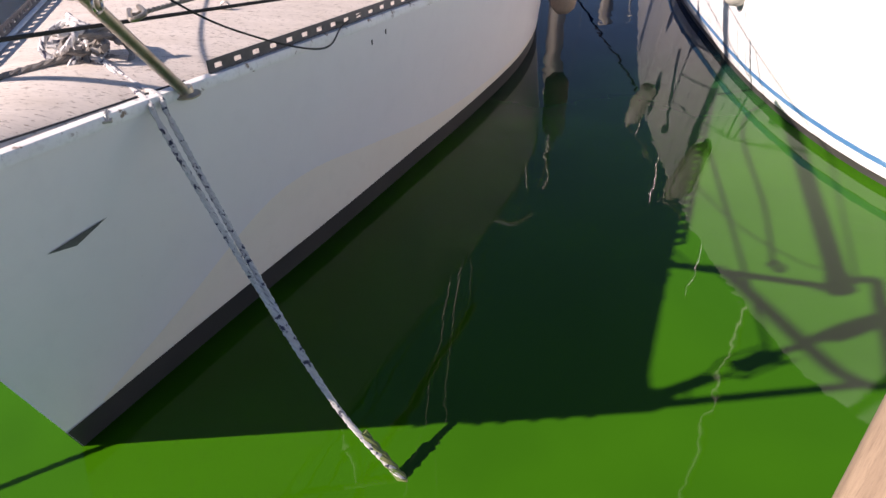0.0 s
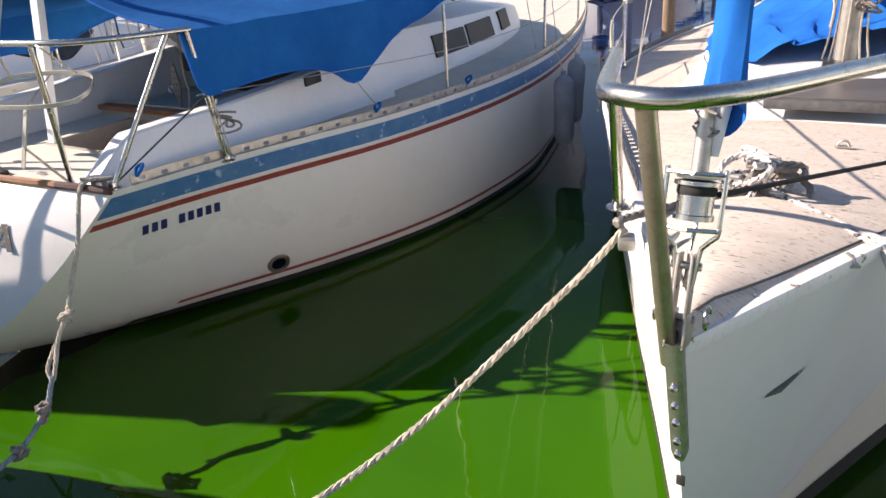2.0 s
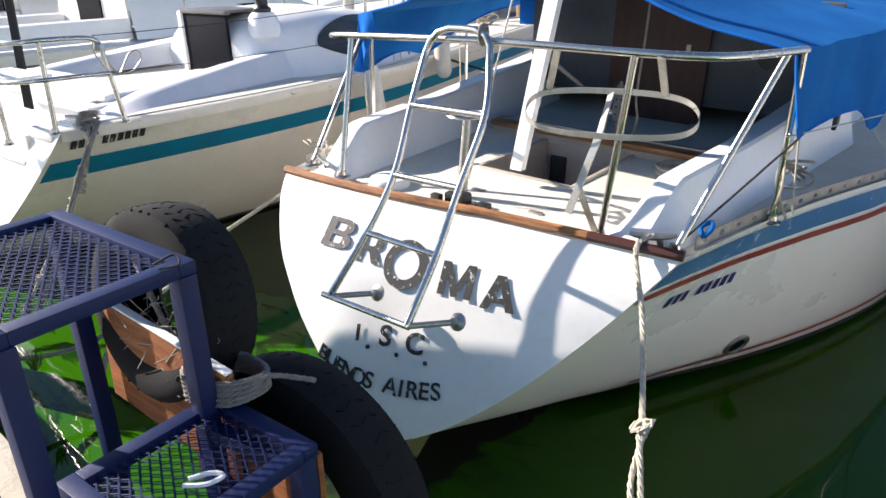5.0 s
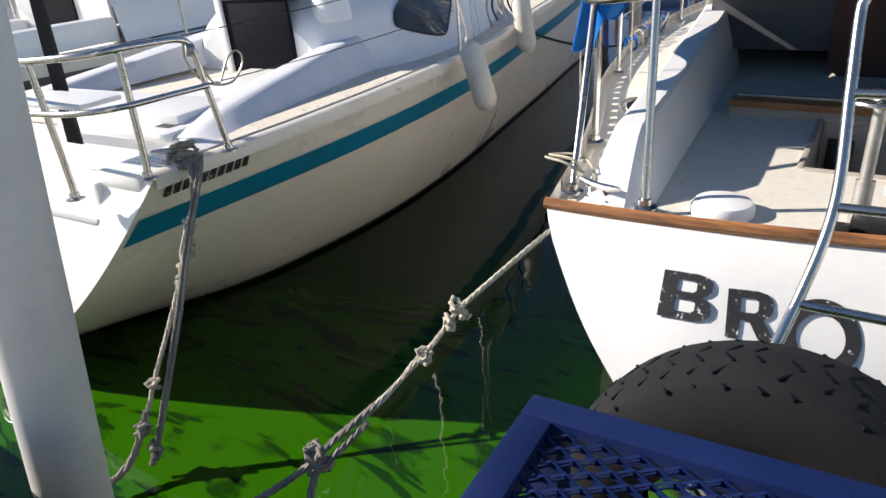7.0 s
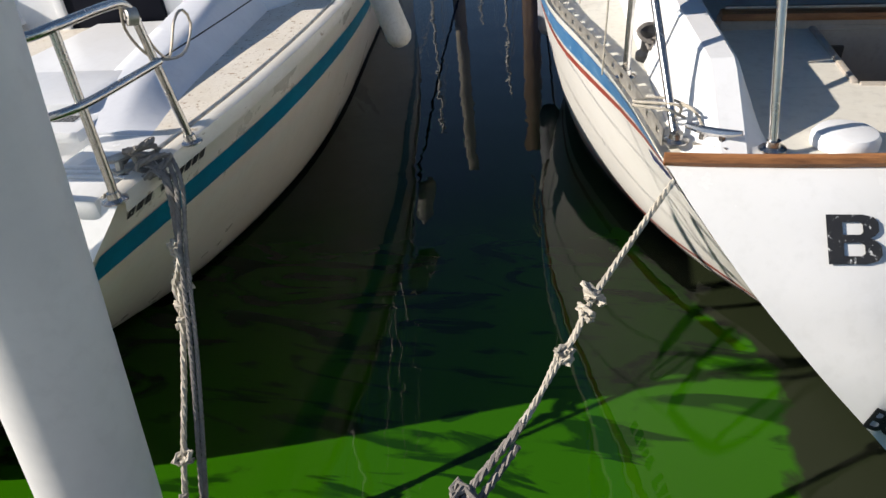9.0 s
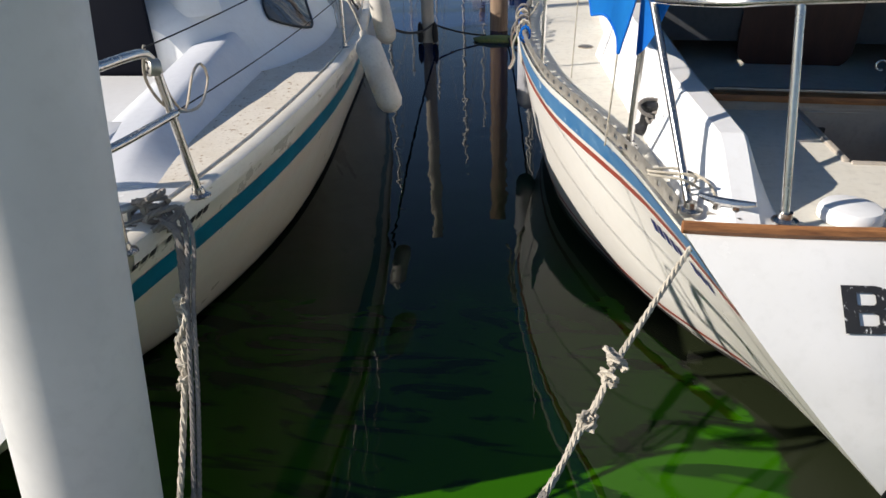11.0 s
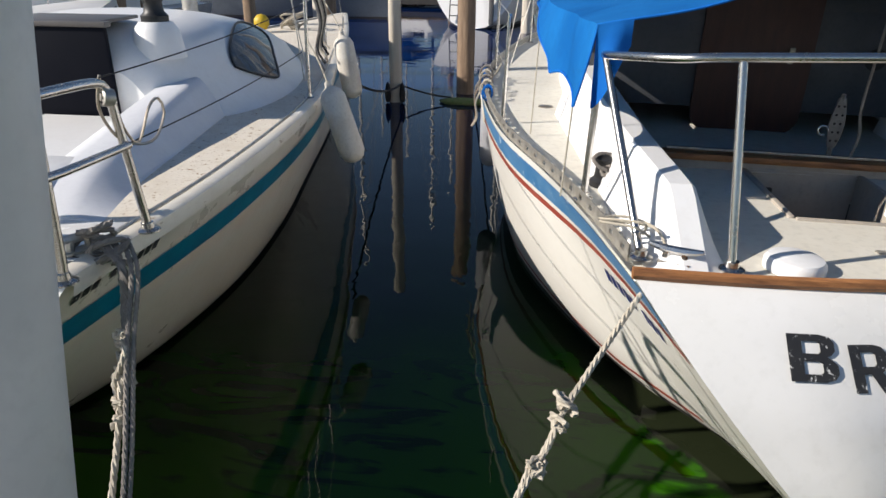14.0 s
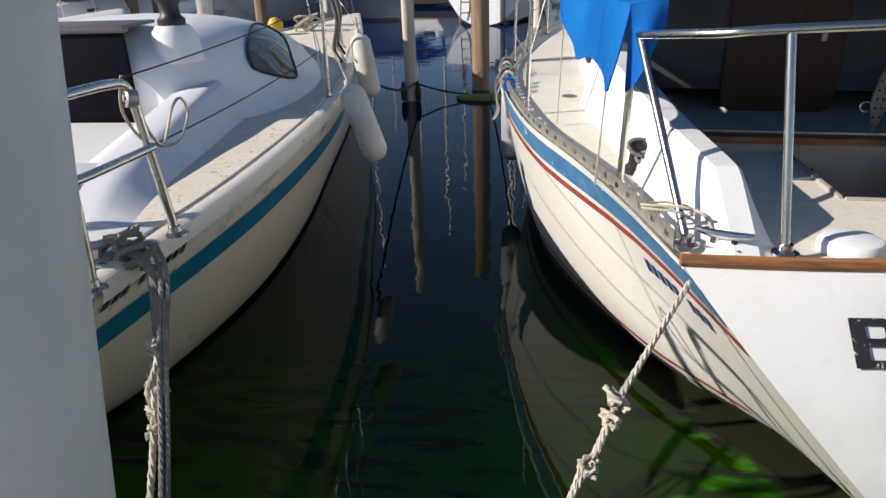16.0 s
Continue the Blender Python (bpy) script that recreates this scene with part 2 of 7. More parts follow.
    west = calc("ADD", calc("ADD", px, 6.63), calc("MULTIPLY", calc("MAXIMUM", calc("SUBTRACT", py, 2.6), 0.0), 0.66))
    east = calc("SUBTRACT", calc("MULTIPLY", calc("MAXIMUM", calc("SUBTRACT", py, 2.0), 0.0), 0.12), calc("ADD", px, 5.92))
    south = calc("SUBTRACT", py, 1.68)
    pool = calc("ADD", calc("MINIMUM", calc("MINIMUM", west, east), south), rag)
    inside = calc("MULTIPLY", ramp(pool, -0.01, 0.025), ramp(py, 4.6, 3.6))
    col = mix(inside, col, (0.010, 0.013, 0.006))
    # Algae under the surface: normal tilted sunward to brighten lit water against shade.
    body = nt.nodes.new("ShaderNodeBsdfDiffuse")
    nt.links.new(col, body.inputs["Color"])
    sun_tilt = nt.nodes.new("ShaderNodeCombineXYZ")
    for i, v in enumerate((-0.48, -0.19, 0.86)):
        sun_tilt.inputs[i].default_value = v
    nt.links.new(sun_tilt.outputs[0], body.inputs["Normal"])
    # Calm surface with slow ripples.
    wave = nz(2.4, 3, 0.3)
    bp = nt.nodes.new("ShaderNodeBump")
    bp.inputs["Strength"].default_value = 0.07
    bp.inputs["Distance"].default_value = 0.05
    nt.links.new(wave.outputs[0], bp.inputs["Height"])
    face = nt.nodes.new("ShaderNodeBsdfGlossy")
    face.inputs["Roughness"].default_value = 0.02
    nt.links.new(bp.outputs[0], face.inputs["Normal"])
    fres = nt.nodes.new("ShaderNodeFresnel")
    fres.inputs["IOR"].default_value = 1.30
    nt.links.new(bp.outputs[0], fres.inputs["Normal"])
    both = nt.nodes.new("ShaderNodeMixShader")
    nt.links.new(fres.outputs[0], both.inputs[0])
    nt.links.new(body.outputs[0], both.inputs[1])
    nt.links.new(face.outputs[0], both.inputs[2])
    nt.links.new(both.outputs[0], nt.nodes["Material Output"].inputs["Surface"])
    return m


M_WATER = water_material()

# ---- geometry helpers ----
class Geo:
    """Vertices and faces gathered for one mesh."""

    def __init__(self):
        self.v, self.f = [], []

    def add(self, verts, faces):
        n = len(self.v)
        self.v += [tuple(p) for p in verts]
        self.f += [tuple(i + n for i in q) for q in faces]
        return self

    def tube(self, pts, r, n=10, closed=False, caps=True, radii=None):
        pts = [Vector(p) for p in pts]
        k = len(pts)
        tang = []
        for i in range(k):
            a = pts[(i - 1) % k] if closed else pts[max(i - 1, 0)]
            c = pts[(i + 1) % k] if closed else pts[min(i + 1, k - 1)]
            tang.append((c - a).normalized())
        up = Vector((0, 0, 1)) if abs(tang[0].z) < 0.9 else Vector((1, 0, 0))
        side = tang[0].cross(up).normalized()
        verts = []
        for i in range(k):
            t = tang[i]
            side = (side - t * side.dot(t)).normalized()
            top = side.cross(t)
            rr = radii[i] if radii else r
            for j in range(n):
                a = 2 * math.pi * j / n
                verts.append(pts[i] + (side * math.cos(a) + top * math.sin(a)) * rr)
        faces = []
        for i in range(k if closed else k - 1):
            i2 = (i + 1) % k
            for j in range(n):
                j2 = (j + 1) % n
                faces.append((i * n + j, i * n + j2, i2 * n + j2, i2 * n + j))
        if caps and not closed:
            faces.append(tuple(range(n)))
            faces.append(tuple((k - 1) * n + j for j in reversed(range(n))))
        return self.add(verts, faces)

    def box(self, c, size, rot=None, bevel=0.0):
        bm = bmesh.new()
        bmesh.ops.create_cube(bm, size=1.0)
        for v in bm.verts:
            v.co = Vector((v.co.x * size[0], v.co.y * size[1], v.co.z * size[2]))
        if bevel:
            bmesh.ops.bevel(bm, geom=bm.edges[:], offset=bevel, segments=2, affect="EDGES", profile=0.6)
        bm.verts.index_update()
        m = Matrix.Translation(c) @ (rot.to_4x4() if rot else Matrix.Identity(4))
        self.add([m @ v.co for v in bm.verts], [[v.index for v in f.verts] for f in bm.faces])
        bm.free()
        return self

    def lathe(self, profile, n=20, m=None):
        """profile: (radius, height) pairs round the z axis, moved by m."""
        m = m or Matrix.Identity(4)
        verts, faces = [], []
        for r, z in profile:
            for j in range(n):
                a = 2 * math.pi * j / n
                verts.append(m @ Vector((r * math.cos(a), r * math.sin(a), z)))
        for i in range(len(profile) - 1):
            for j in range(n):
                j2 = (j + 1) % n
                faces.append((i * n + j, i * n + j2, (i + 1) * n + j2, (i + 1) * n + j))
        if profile[0][0] > 1e-4:
            faces.append(tuple(reversed(range(n))))
        if profile[-1][0] > 1e-4:
            faces.append(tuple((len(profile) - 1) * n + j for j in range(n)))
        return self.add(verts, faces)

    def grid(self, fn, nu, nv):
        verts = [fn(i / nu, j / nv) for i in range(nu + 1) for j in range(nv + 1)]
        faces = []
        for i in range(nu):
            for j in range(nv):
                a = i * (nv + 1) + j
                faces.append((a, a + 1, a + nv + 2, a + nv + 1))
        return self.add(verts, faces)

    def slab(self, outline, z0, z1):
        """A flat plate with this outline (x, y), from z0 to z1."""
        n = len(outline)
        verts = [(x, y, z0) for x, y in outline] + [(x, y, z1) for x, y in outline]
        faces = [tuple(reversed(range(n))), tuple(range(n, 2 * n))]
        faces += [(i, (i + 1) % n, n + (i + 1) % n, n + i) for i in range(n)]
        return self.add(verts, faces)

    def rope(self, pts, r, pitch=None, step=None, strands=3):
        """A laid rope: strands twisted round the path."""
        pitch = pitch or r * 8
        step = step or r * 1.6
        pts = smooth_path(pts, step)
        if len(pts) > 420:
            pts = pts[::2]
        k = len(pts)
        side = None
        frames = []
        for i in range(k):
            t = (pts[min(i + 1, k - 1)] - pts[max(i - 1, 0)]).normalized()
            if side is None:
                side = t.cross(Vector((0, 0, 1)) if abs(t.z) < 0.9 else Vector((1, 0, 0))).normalized()
            side = (side - t * side.dot(t)).normalized()
            frames.append((pts[i], side.copy(), side.cross(t)))
        for s in range(strands):
            run = 0.0
            path = []
            for i, (p, a, c) in enumerate(frames):
                if i:
                    run += (p - frames[i - 1][0]).length
                w = 2 * math.pi * (run / pitch + s / strands)
                path.append(p + (a * math.cos(w) + c * math.sin(w)) * r * 0.5)
            self.tube(path, r * 0.56, n=5, caps=True)
        return self


def smooth_path(pts, step):
    """Points along a Catmull-Rom curve through pts, about step apart."""
    pts = [Vector(p) for p in pts]
    out = []
    for i in range(len(pts) - 1):
        p0, p1, p2, p3 = pts[max(i - 1, 0)], pts[i], pts[i + 1], pts[min(i + 2, len(pts) - 1)]
        n = max(1, int((p2 - p1).length / step))
        for j in range(n):
            t = j / n
            out.append(0.5 * ((2 * p1) + (p2 - p0) * t + (2 * p0 - 5 * p1 + 4 * p2 - p3) * t * t + (3 * p1 - p0 - 3 * p2 + p3) * t ** 3))
    out.append(pts[-1])
    return out


def sag(a, b, drop, n=8):
    """A hanging line from a to b, drop lower in the middle."""
    a, b = Vector(a), Vector(b)
    return [a.lerp(b, i / n) - Vector((0, 0, drop * 4 * (i / n) * (1 - i / n))) for i in range(n + 1)]


MATS = {}


def into(geo, parent):
    """World places turned into the frame of their thing."""
    inv = MATS[parent.name].inverted()
    geo.v = [tuple(inv @ Vector(p)) for p in geo.v]
    return geo


def mesh_of(name, geo, mat, smooth=True, angle=40):
    me = bpy.data.meshes.new(name)
    me.from_pydata(geo.v, [], geo.f)
    me.validate()
    me.materials.append(mat)
    if smooth:
        me.polygons.foreach_set("use_smooth", [True] * len(me.polygons))
        me.set_sharp_from_angle(angle=radians(angle))
    me.update()
    return me


def part(name, geo, mat, parent, label="", smooth=True, angle=40):
    ob = new(name, mesh_of(name, geo, mat, smooth, angle))
    ob.parent = parent
    if label:
        tagged(ob, label)
    return ob


def thing(name, label, category, at=(0, 0, 0), rz=0.0, group="", kind="", heel=0.0):
    ob = new(name)
    ob.matrix_world = pose(*at, 0, heel, rz)
    MATS[ob.name] = pose(*at, 0, heel, rz)
    ob.empty_display_size = 0.1
    return tagged(ob, label, category, group, kind)


def solo(name, geo, mat, label, category, group="", kind="", smooth=True, angle=40):
    return tagged(new(name, mesh_of(name, geo, mat, smooth, angle)), label, category, group, kind)


def table(x, pairs):
    """A smooth curve through (x, y) pairs."""
    if x <= pairs[0][0]:
        return pairs[0][1]
    for i in range(len(pairs) - 1):
        (x0, y0), (x1, y1) = pairs[i], pairs[i + 1]
        if x <= x1:
            def slope(k):
                if k <= 0 or k >= len(pairs) - 1:
                    a, c = (0, 1) if k <= 0 else (-2, -1)
                    return (pairs[c][1] - pairs[a][1]) / (pairs[c][0] - pairs[a][0])
                return (pairs[k + 1][1] - pairs[k - 1][1]) / (pairs[k + 1][0] - pairs[k - 1][0])
            h = x1 - x0
            t = (x - x0) / h
            return ((2 * t ** 3 - 3 * t * t + 1) * y0 + (t ** 3 - 2 * t * t + t) * h * slope(i)
                    + (-2 * t ** 3 + 3 * t * t) * y1 + (t ** 3 - t * t) * h * slope(i + 1))
    return pairs[-1][1]


def lettering(text, size, m, mat, parent, label, name="lettering", bold=0.0):
    """Letters of the built-in font as a thin mesh: m places their plane, x along the line, y up."""
    cu = bpy.data.curves.new("text", "FONT")
    cu.body, cu.size, cu.align_x, cu.align_y = text, size, "CENTER", "CENTER"
    cu.extrude, cu.offset = 0.0012, bold
    tmp = bpy.data.objects.new("text", cu)
    scene.collection.objects.link(tmp)
    bpy.context.view_layer.update()
    me = bpy.data.meshes.new_from_object(tmp.evaluated_get(bpy.context.evaluated_depsgraph_get()))
    bpy.data.objects.remove(tmp)
    bpy.data.curves.remove(cu)
    me.transform(m)
    me.materials.clear()
    me.materials.append(mat)
    ob = new(name, me)
    ob.parent = parent
    return tagged(ob, label)


GLYPHS = {
    "B": [[(0, 0), (.48, 0), (.62, .06), (.68, .18), (.68, .36), (.6, .48), (.54, .52), (.6, .56), (.66, .66), (.66, .84), (.6, .95), (.46, 1), (0, 1)],
          [(.2, .16), (.42, .16), (.47, .21), (.47, .38), (.42, .43), (.2, .43)], [(.2, .59), (.42, .59), (.46, .64), (.46, .8), (.42, .85), (.2, .85)]],
    "R": [[(0, 0), (.2, 0), (.2, .38), (.34, .38), (.5, 0), (.74, 0), (.55, .42), (.64, .5), (.68, .62), (.68, .82), (.6, .95), (.46, 1), (0, 1)],
          [(.2, .54), (.42, .54), (.47, .6), (.47, .78), (.42, .84), (.2, .84)]],
    "M": [[(0, 0), (.2, 0), (.2, .6), (.42, 0), (.58, 0), (.8, .6), (.8, 0), (1, 0), (1, 1), (.76, 1), (.5, .34), (.24, 1), (0, 1)]],
    "A": [[(0, 0), (.22, 0), (.29, .2), (.63, .2), (.7, 0), (.92, 0), (.58, 1), (.34, 1)], [(.35, .37), (.57, .37), (.46, .72)]],
}


def block_letter(ch, height, wide_by, m, mat, parent, label):
    """A stencil-like block capital, cut as a thin plate; m places its middle."""
    cu = bpy.data.curves.new("letter", "CURVE")
    cu.dimensions, cu.fill_mode, cu.extrude = "2D", "BOTH", 0.0008
    wide = max(x for x, _ in GLYPHS[ch][0])
    for loop in GLYPHS[ch]:
        sp = cu.splines.new("POLY")
        sp.points.add(len(loop) - 1)
        for q, (x, y) in zip(sp.points, loop):
            q.co = ((x - wide / 2) * height * wide_by, (y - 0.5) * height, 0, 1)
        sp.use_cyclic_u = True
    tmp = bpy.data.objects.new("letter", cu)
    scene.collection.objects.link(tmp)
    bpy.context.view_layer.update()
    me = bpy.data.meshes.new_from_object(tmp.evaluated_get(bpy.context.evaluated_depsgraph_get()))
    bpy.data.objects.remove(tmp)
    bpy.data.curves.remove(cu)
    me.transform(m)
    me.materials.clear()
    me.materials.append(mat)
    ob = new("lettering", me)
    ob.parent = parent
    return tagged(ob, label)


def perforated(at, n, pitch, height, hole_w, hole_h, thick=0.004):
    """A rail plate with slots: at(s) gives its foot, the way along and its outward side at s metres."""
    g = Geo()
    for i in range(n):
        s0, s1 = i * pitch, (i + 1) * pitch
        for d in (0.0, thick):
            xs = [s0, s0 + (pitch - hole_w) / 2, s0 + (pitch + hole_w) / 2, s1]
            zs = [0.0, (height - hole_h) / 2, (height + hole_h) / 2, height]
            verts = []
            for s in xs:
                p, way, side = at(s)
                for z in zs:
                    verts.append(p + side * d + Vector((0, 0, z)))
            faces = [(a * 4 + b, a * 4 + b + 1, a * 4 + b + 5, a * 4 + b + 4) for a in range(3) for b in range(3) if (a, b) != (1, 1)]
            if d:
                faces = [tuple(reversed(q)) for q in faces]
            g.add(verts, faces)
        p0, _, sd0 = at(s0)
        p1, _, sd1 = at(s1)
        up = Vector((0, 0, height))
        g.add([p0 + up, p1 + up, p1 + up + sd1 * thick, p0 + up + sd0 * thick], [(0, 1, 2, 3)])
    return g


def knot(c, r, rr, seed, turns=5):
    """A lump of rope wound on itself."""
    rnd = random.Random(seed)
    pts = []
    ph = [rnd.uniform(0, 6.28) for _ in range(4)]
    for i in range(turns * 7):
        a = i / 7 * 2 * math.pi
        k = rr * (0.65 + 0.35 * math.sin(a * 0.37 + ph[0]))
        pts.append(Vector(c) + Vector((math.cos(a + ph[1]) * k, math.sin(a * 1.3 + ph[2]) * k * 0.8, math.sin(a * 0.6 + ph[3]) * k * 0.9)))
    return pts


def arc(c, r, a0, a1, n, plane="xz"):
    out = []
    for i in range(n + 1):
        a = radians(a0 + (a1 - a0) * i / n)
        u, v = r * math.cos(a), r * math.sin(a)
        d = {"xz": (u, 0, v), "yz": (0, u, v), "xy": (u, v, 0)}[plane]
        out.append(Vector(c) + Vector(d))
    return out


def cleat(parent, at, rz, size=0.16, mat=None, name="cleat"):
    """A horned cleat: two feet and a bar with turned-up ends."""
    g = Geo()
    m = Matrix.Translation(at) @ Matrix.Rotation(radians(rz), 4, "Z")
    for s in (-1, 1):
        g.tube([m @ Vector((s * size * 0.18, 0, 0)), m @ Vector((s * size * 0.15, 0, size * 0.24))], size * 0.075, 8)
    g.tube([m @ Vector((size * k, 0, size * (0.25 + 0.12 * abs(k) ** 2 * 2))) for k in (-0.5, -0.35, -0.15, 0.15, 0.35, 0.5)], size * 0.08, 8,
           radii=[size * q for q in (0.045, 0.07, 0.085, 0.085, 0.07, 0.045)])
    g.box(m @ Vector((0, 0, 0.004)), (size * 0.6, size * 0.28, 0.008), Matrix.Rotation(radians(rz), 3, "Z"))
    return part(name, into(g, parent), mat or M_STEEL, parent)


def rail_foot(g, at, r=0.032):
    g.lathe([(r, 0), (r, 0.005), (r * 0.55, 0.012), (r * 0.5, 0.03), (0.0, 0.03)], 14, Matrix.Translation(at))


def swell(u, w):
    """How far a curved transom stands out: u down from its top edge, w from -1 to 1 across."""
    return (1 - w * w) * (1 - (1 - min(1.0, u)) ** 3) * (1 - 0.8 * u)


def quarter(u):
    """How the port quarter swells aft, from the deck edge (0) to the foot (1)."""
    return table(min(1.0, max(0.0, u)), [(0, 0), (0.08, 0.45), (0.3, 1.0), (0.5, 0.95), (0.75, 0.45), (1.0, 0.0)])


class Hull:
    """A hull in its own frame: y runs from the end at the pier to the far end, x to its right, z up from the water."""

    def __init__(self, length, half, sheer, keel, power, rake, rake_top, bulge=0.0, skew=0.0, keel_shift=0.0, lean=0.0, port_power=None, port_swell=0.0, foot=0.0):
        self.lean, self.port_power, self.port_swell, self.foot = lean, port_power, port_swell, foot
        self.skew, self.keel_shift = skew, keel_shift
        self.length, self.half, self.sheer, self.keel, self.power = length, half, sheer, keel, power
        self.rake, self.rake_top, self.bulge = rake, rake_top, bulge

    def zs(self, f):
        return table(f, self.sheer)

    def lat(self, f, z, side=1):
        zs, zk = self.zs(f), table(f, self.keel)
        u = max(0.0, min(1.0, (z - zk) / (zs - zk)))
        power = table(f, self.power)
        if side < 0 and self.port_power:
            power += (self.port_power - power) * max(0.0, 1 - f / 1.3) ** 1.5
        return max(0.0, table(f, self.half)) * (u ** power) + self.bulge * math.sin(math.pi * u)

    def at(self, f, z, side):
        near = (1 - min(1.0, f / self.length)) ** 4
        x = side * self.lat(f, z, side)
        y = f + self.rake * (self.rake_top - z) * (1 - f / self.length) + self.skew * x * near
        zs, zk = self.zs(f), table(f, self.keel)
        low = max(0.0, zs - z)
        if self.foot:
            y -= self.foot * max(0.0, low / (zs - zk) - 0.4) * 1.67 * max(0.0, 1 - f / 1.3) ** 2
        if side < 0 and self.port_swell:
            y -= self.port_swell * quarter(low / (zs - zk)) * max(0.0, 1 - f / 1.3) ** 2
        return Vector((x + self.keel_shift * low / (zs - zk) * near + self.lean * low * min(1.0, f / 0.9), y, z))

    def deck(self, f, w, drop=0.0, camber=0.03):
        """A point of the deck: w from -1 to 1 across."""
        z = self.zs(f) - drop
        a, c = self.at(f, self.zs(f), -1), self.at(f, self.zs(f), 1)
        p = a.lerp(c, (w + 1) / 2)
        return Vector((p.x, p.y, z + camber * (1 - w * w)))

    def stations(self, n):
        return [self.length * (i / n) ** 1.15 for i in range(n + 1)]

    def shell(self, n=46, rows=16, deep=-0.35):
        g = Geo()
        fs = self.stations(n)
        for side in (1, -1):
            def fn(u, v, side=side):
                f = fs[round(u * n)]
                zs, zk = self.zs(f), max(table(f, self.keel), deep)
                return self.at(f, zs - (zs - zk) * v ** 1.0, side)
            h = Geo().grid(fn, n, rows)
            if side > 0:
                h.f = [tuple(reversed(q)) for q in h.f]
            g.add(h.v, h.f)
        return g

    def end_face(self, f=0.0, rows=18):
        """The flat end plate."""
        zs, zk = self.zs(f), table(f, self.keel)
        left = [self.at(f, zs - (zs - zk) * i / rows, -1) for i in range(rows + 1)]
        right = [self.at(f, zs - (zs - zk) * i / rows, 1) for i in range(rows + 1)]
        g = Geo()
        g.add(left + right, [(i, i + 1, rows + 2 + i, rows + 1 + i) for i in range(rows)])
        return g

    def band(self, side, f0, f1, top, bottom, out=0.004, n=40, rows=3, absolute=False):
        """A painted band between two heights (below the sheer, or absolute), laid a little proud of the shell."""
        def fn(u, v):
            f = f0 + (f1 - f0) * u
            zt = top(f) if callable(top) else top
            zb = bottom(f) if callable(bottom) else bottom
            z = (zt + (zb - zt) * v) if absolute else self.zs(f) - (zt + (zb - zt) * v)
            p = self.at(f, z, side)
            return p + Vector((side * out, 0, 0))
        g = Geo().grid(fn, n, rows)
        if side > 0:
            g.f = [tuple(reversed(q)) for q in g.f]
        return g

# ---- the water, the pier, the far side ----
g = Geo()
g.add([(-900, -400, 0), (900, -400, 0), (900, 1500, 0), (-900, 1500, 0)], [(0, 1, 2, 3)])
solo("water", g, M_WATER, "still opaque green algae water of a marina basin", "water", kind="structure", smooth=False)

PIER_Z = 0.52
PIER_Y = 0.78
g = Geo().box((-6, PIER_Y - 1.25, PIER_Z - 0.12), (60, 2.5, 0.24), bevel=0.015)
solo("pier", g, M_CONC, "worn sandy concrete pier deck above the water", "pier", kind="structure", angle=30)
g = Geo().box((-6, PIER_Y - 0.06, PIER_Z + 0.04), (60, 0.12, 0.08), bevel=0.01)
solo("pier_kerb", g, M_CONC, "low pale kerb along the pier edge", "kerb", kind="structure", angle=30)

# ---- the blue and red striped yacht, stern to the pier ----
HB = Hull(
    9.2,
    [(0, 0.95), (0.6, 1.08), (1.1, 1.22), (1.7, 1.41), (2.3, 1.53), (3.0, 1.625), (3.6, 1.65), (4.4, 1.60), (5.6, 1.40), (7.0, 1.0), (8.4, 0.42), (9.2, 0.02)],
    [(0, 1.0), (3, 0.985), (6, 1.04), (9.2, 1.2)],
    [(0, 0.10), (0.3, 0.02), (0.55, -0.04), (1.05, -0.10), (1.65, -0.2), (2.5, -0.32), (3.2, -0.4), (4.2, -0.45), (7, -0.4), (8.6, -0.3), (9.2, -0.1)],
    [(0, 0.52), (0.55, 0.46), (1.05, 0.34), (1.65, 0.24), (2.5, 0.135), (3.2, 0.105), (4.2, 0.09), (7, 0.27), (8.6, 0.45), (9.2, 0.6)],
    -0.51, 1.0, skew=0.10, keel_shift=-0.10, lean=0.105, port_power=1.0, port_swell=0.17, foot=0.09)
YACHT_B = thing("sailing_yacht", "white yacht with faded blue and red stripes, stern to the pier", "sailboat", (-6.205, 2.445, 0.032), 3.0, heel=1.6)
B2W = MATS[YACHT_B.name]
B_HULL = part("hull", HB.shell(), M_HULLB, YACHT_B, "white gelcoat hull, dull near the waterline", angle=30)
BULGE = 0.04


def stern_face(u, w):
    """A point of the striped yacht's transom: u down from its top edge, w from -1 to 1 across."""
    z = HB.zs(0) - (HB.zs(0) - 0.10) * u
    a, c = HB.at(0, z, -1), HB.at(0, z, 1)
    p = a.lerp(c, (w + 1) / 2)
    inner = table(w, [(-1, 0.0), (-0.55, 0.18), (-0.1, 0.0), (1, 0.0)]) * HB.port_swell * quarter(u)
    lip = 0.03 * max(0.0, 1 - u / 0.2) * max(0.0, 1 - ((w + 0.45) / 0.55) ** 2)
    return p - Vector((0, BULGE * swell(u, w) + inner + lip, 0))


B_TRANSOM = part("transom", Geo().grid(lambda u, v: stern_face(u, v * 2 - 1), 24, 24), M_GEL, YACHT_B, "white raked transom with a chipped lower edge")
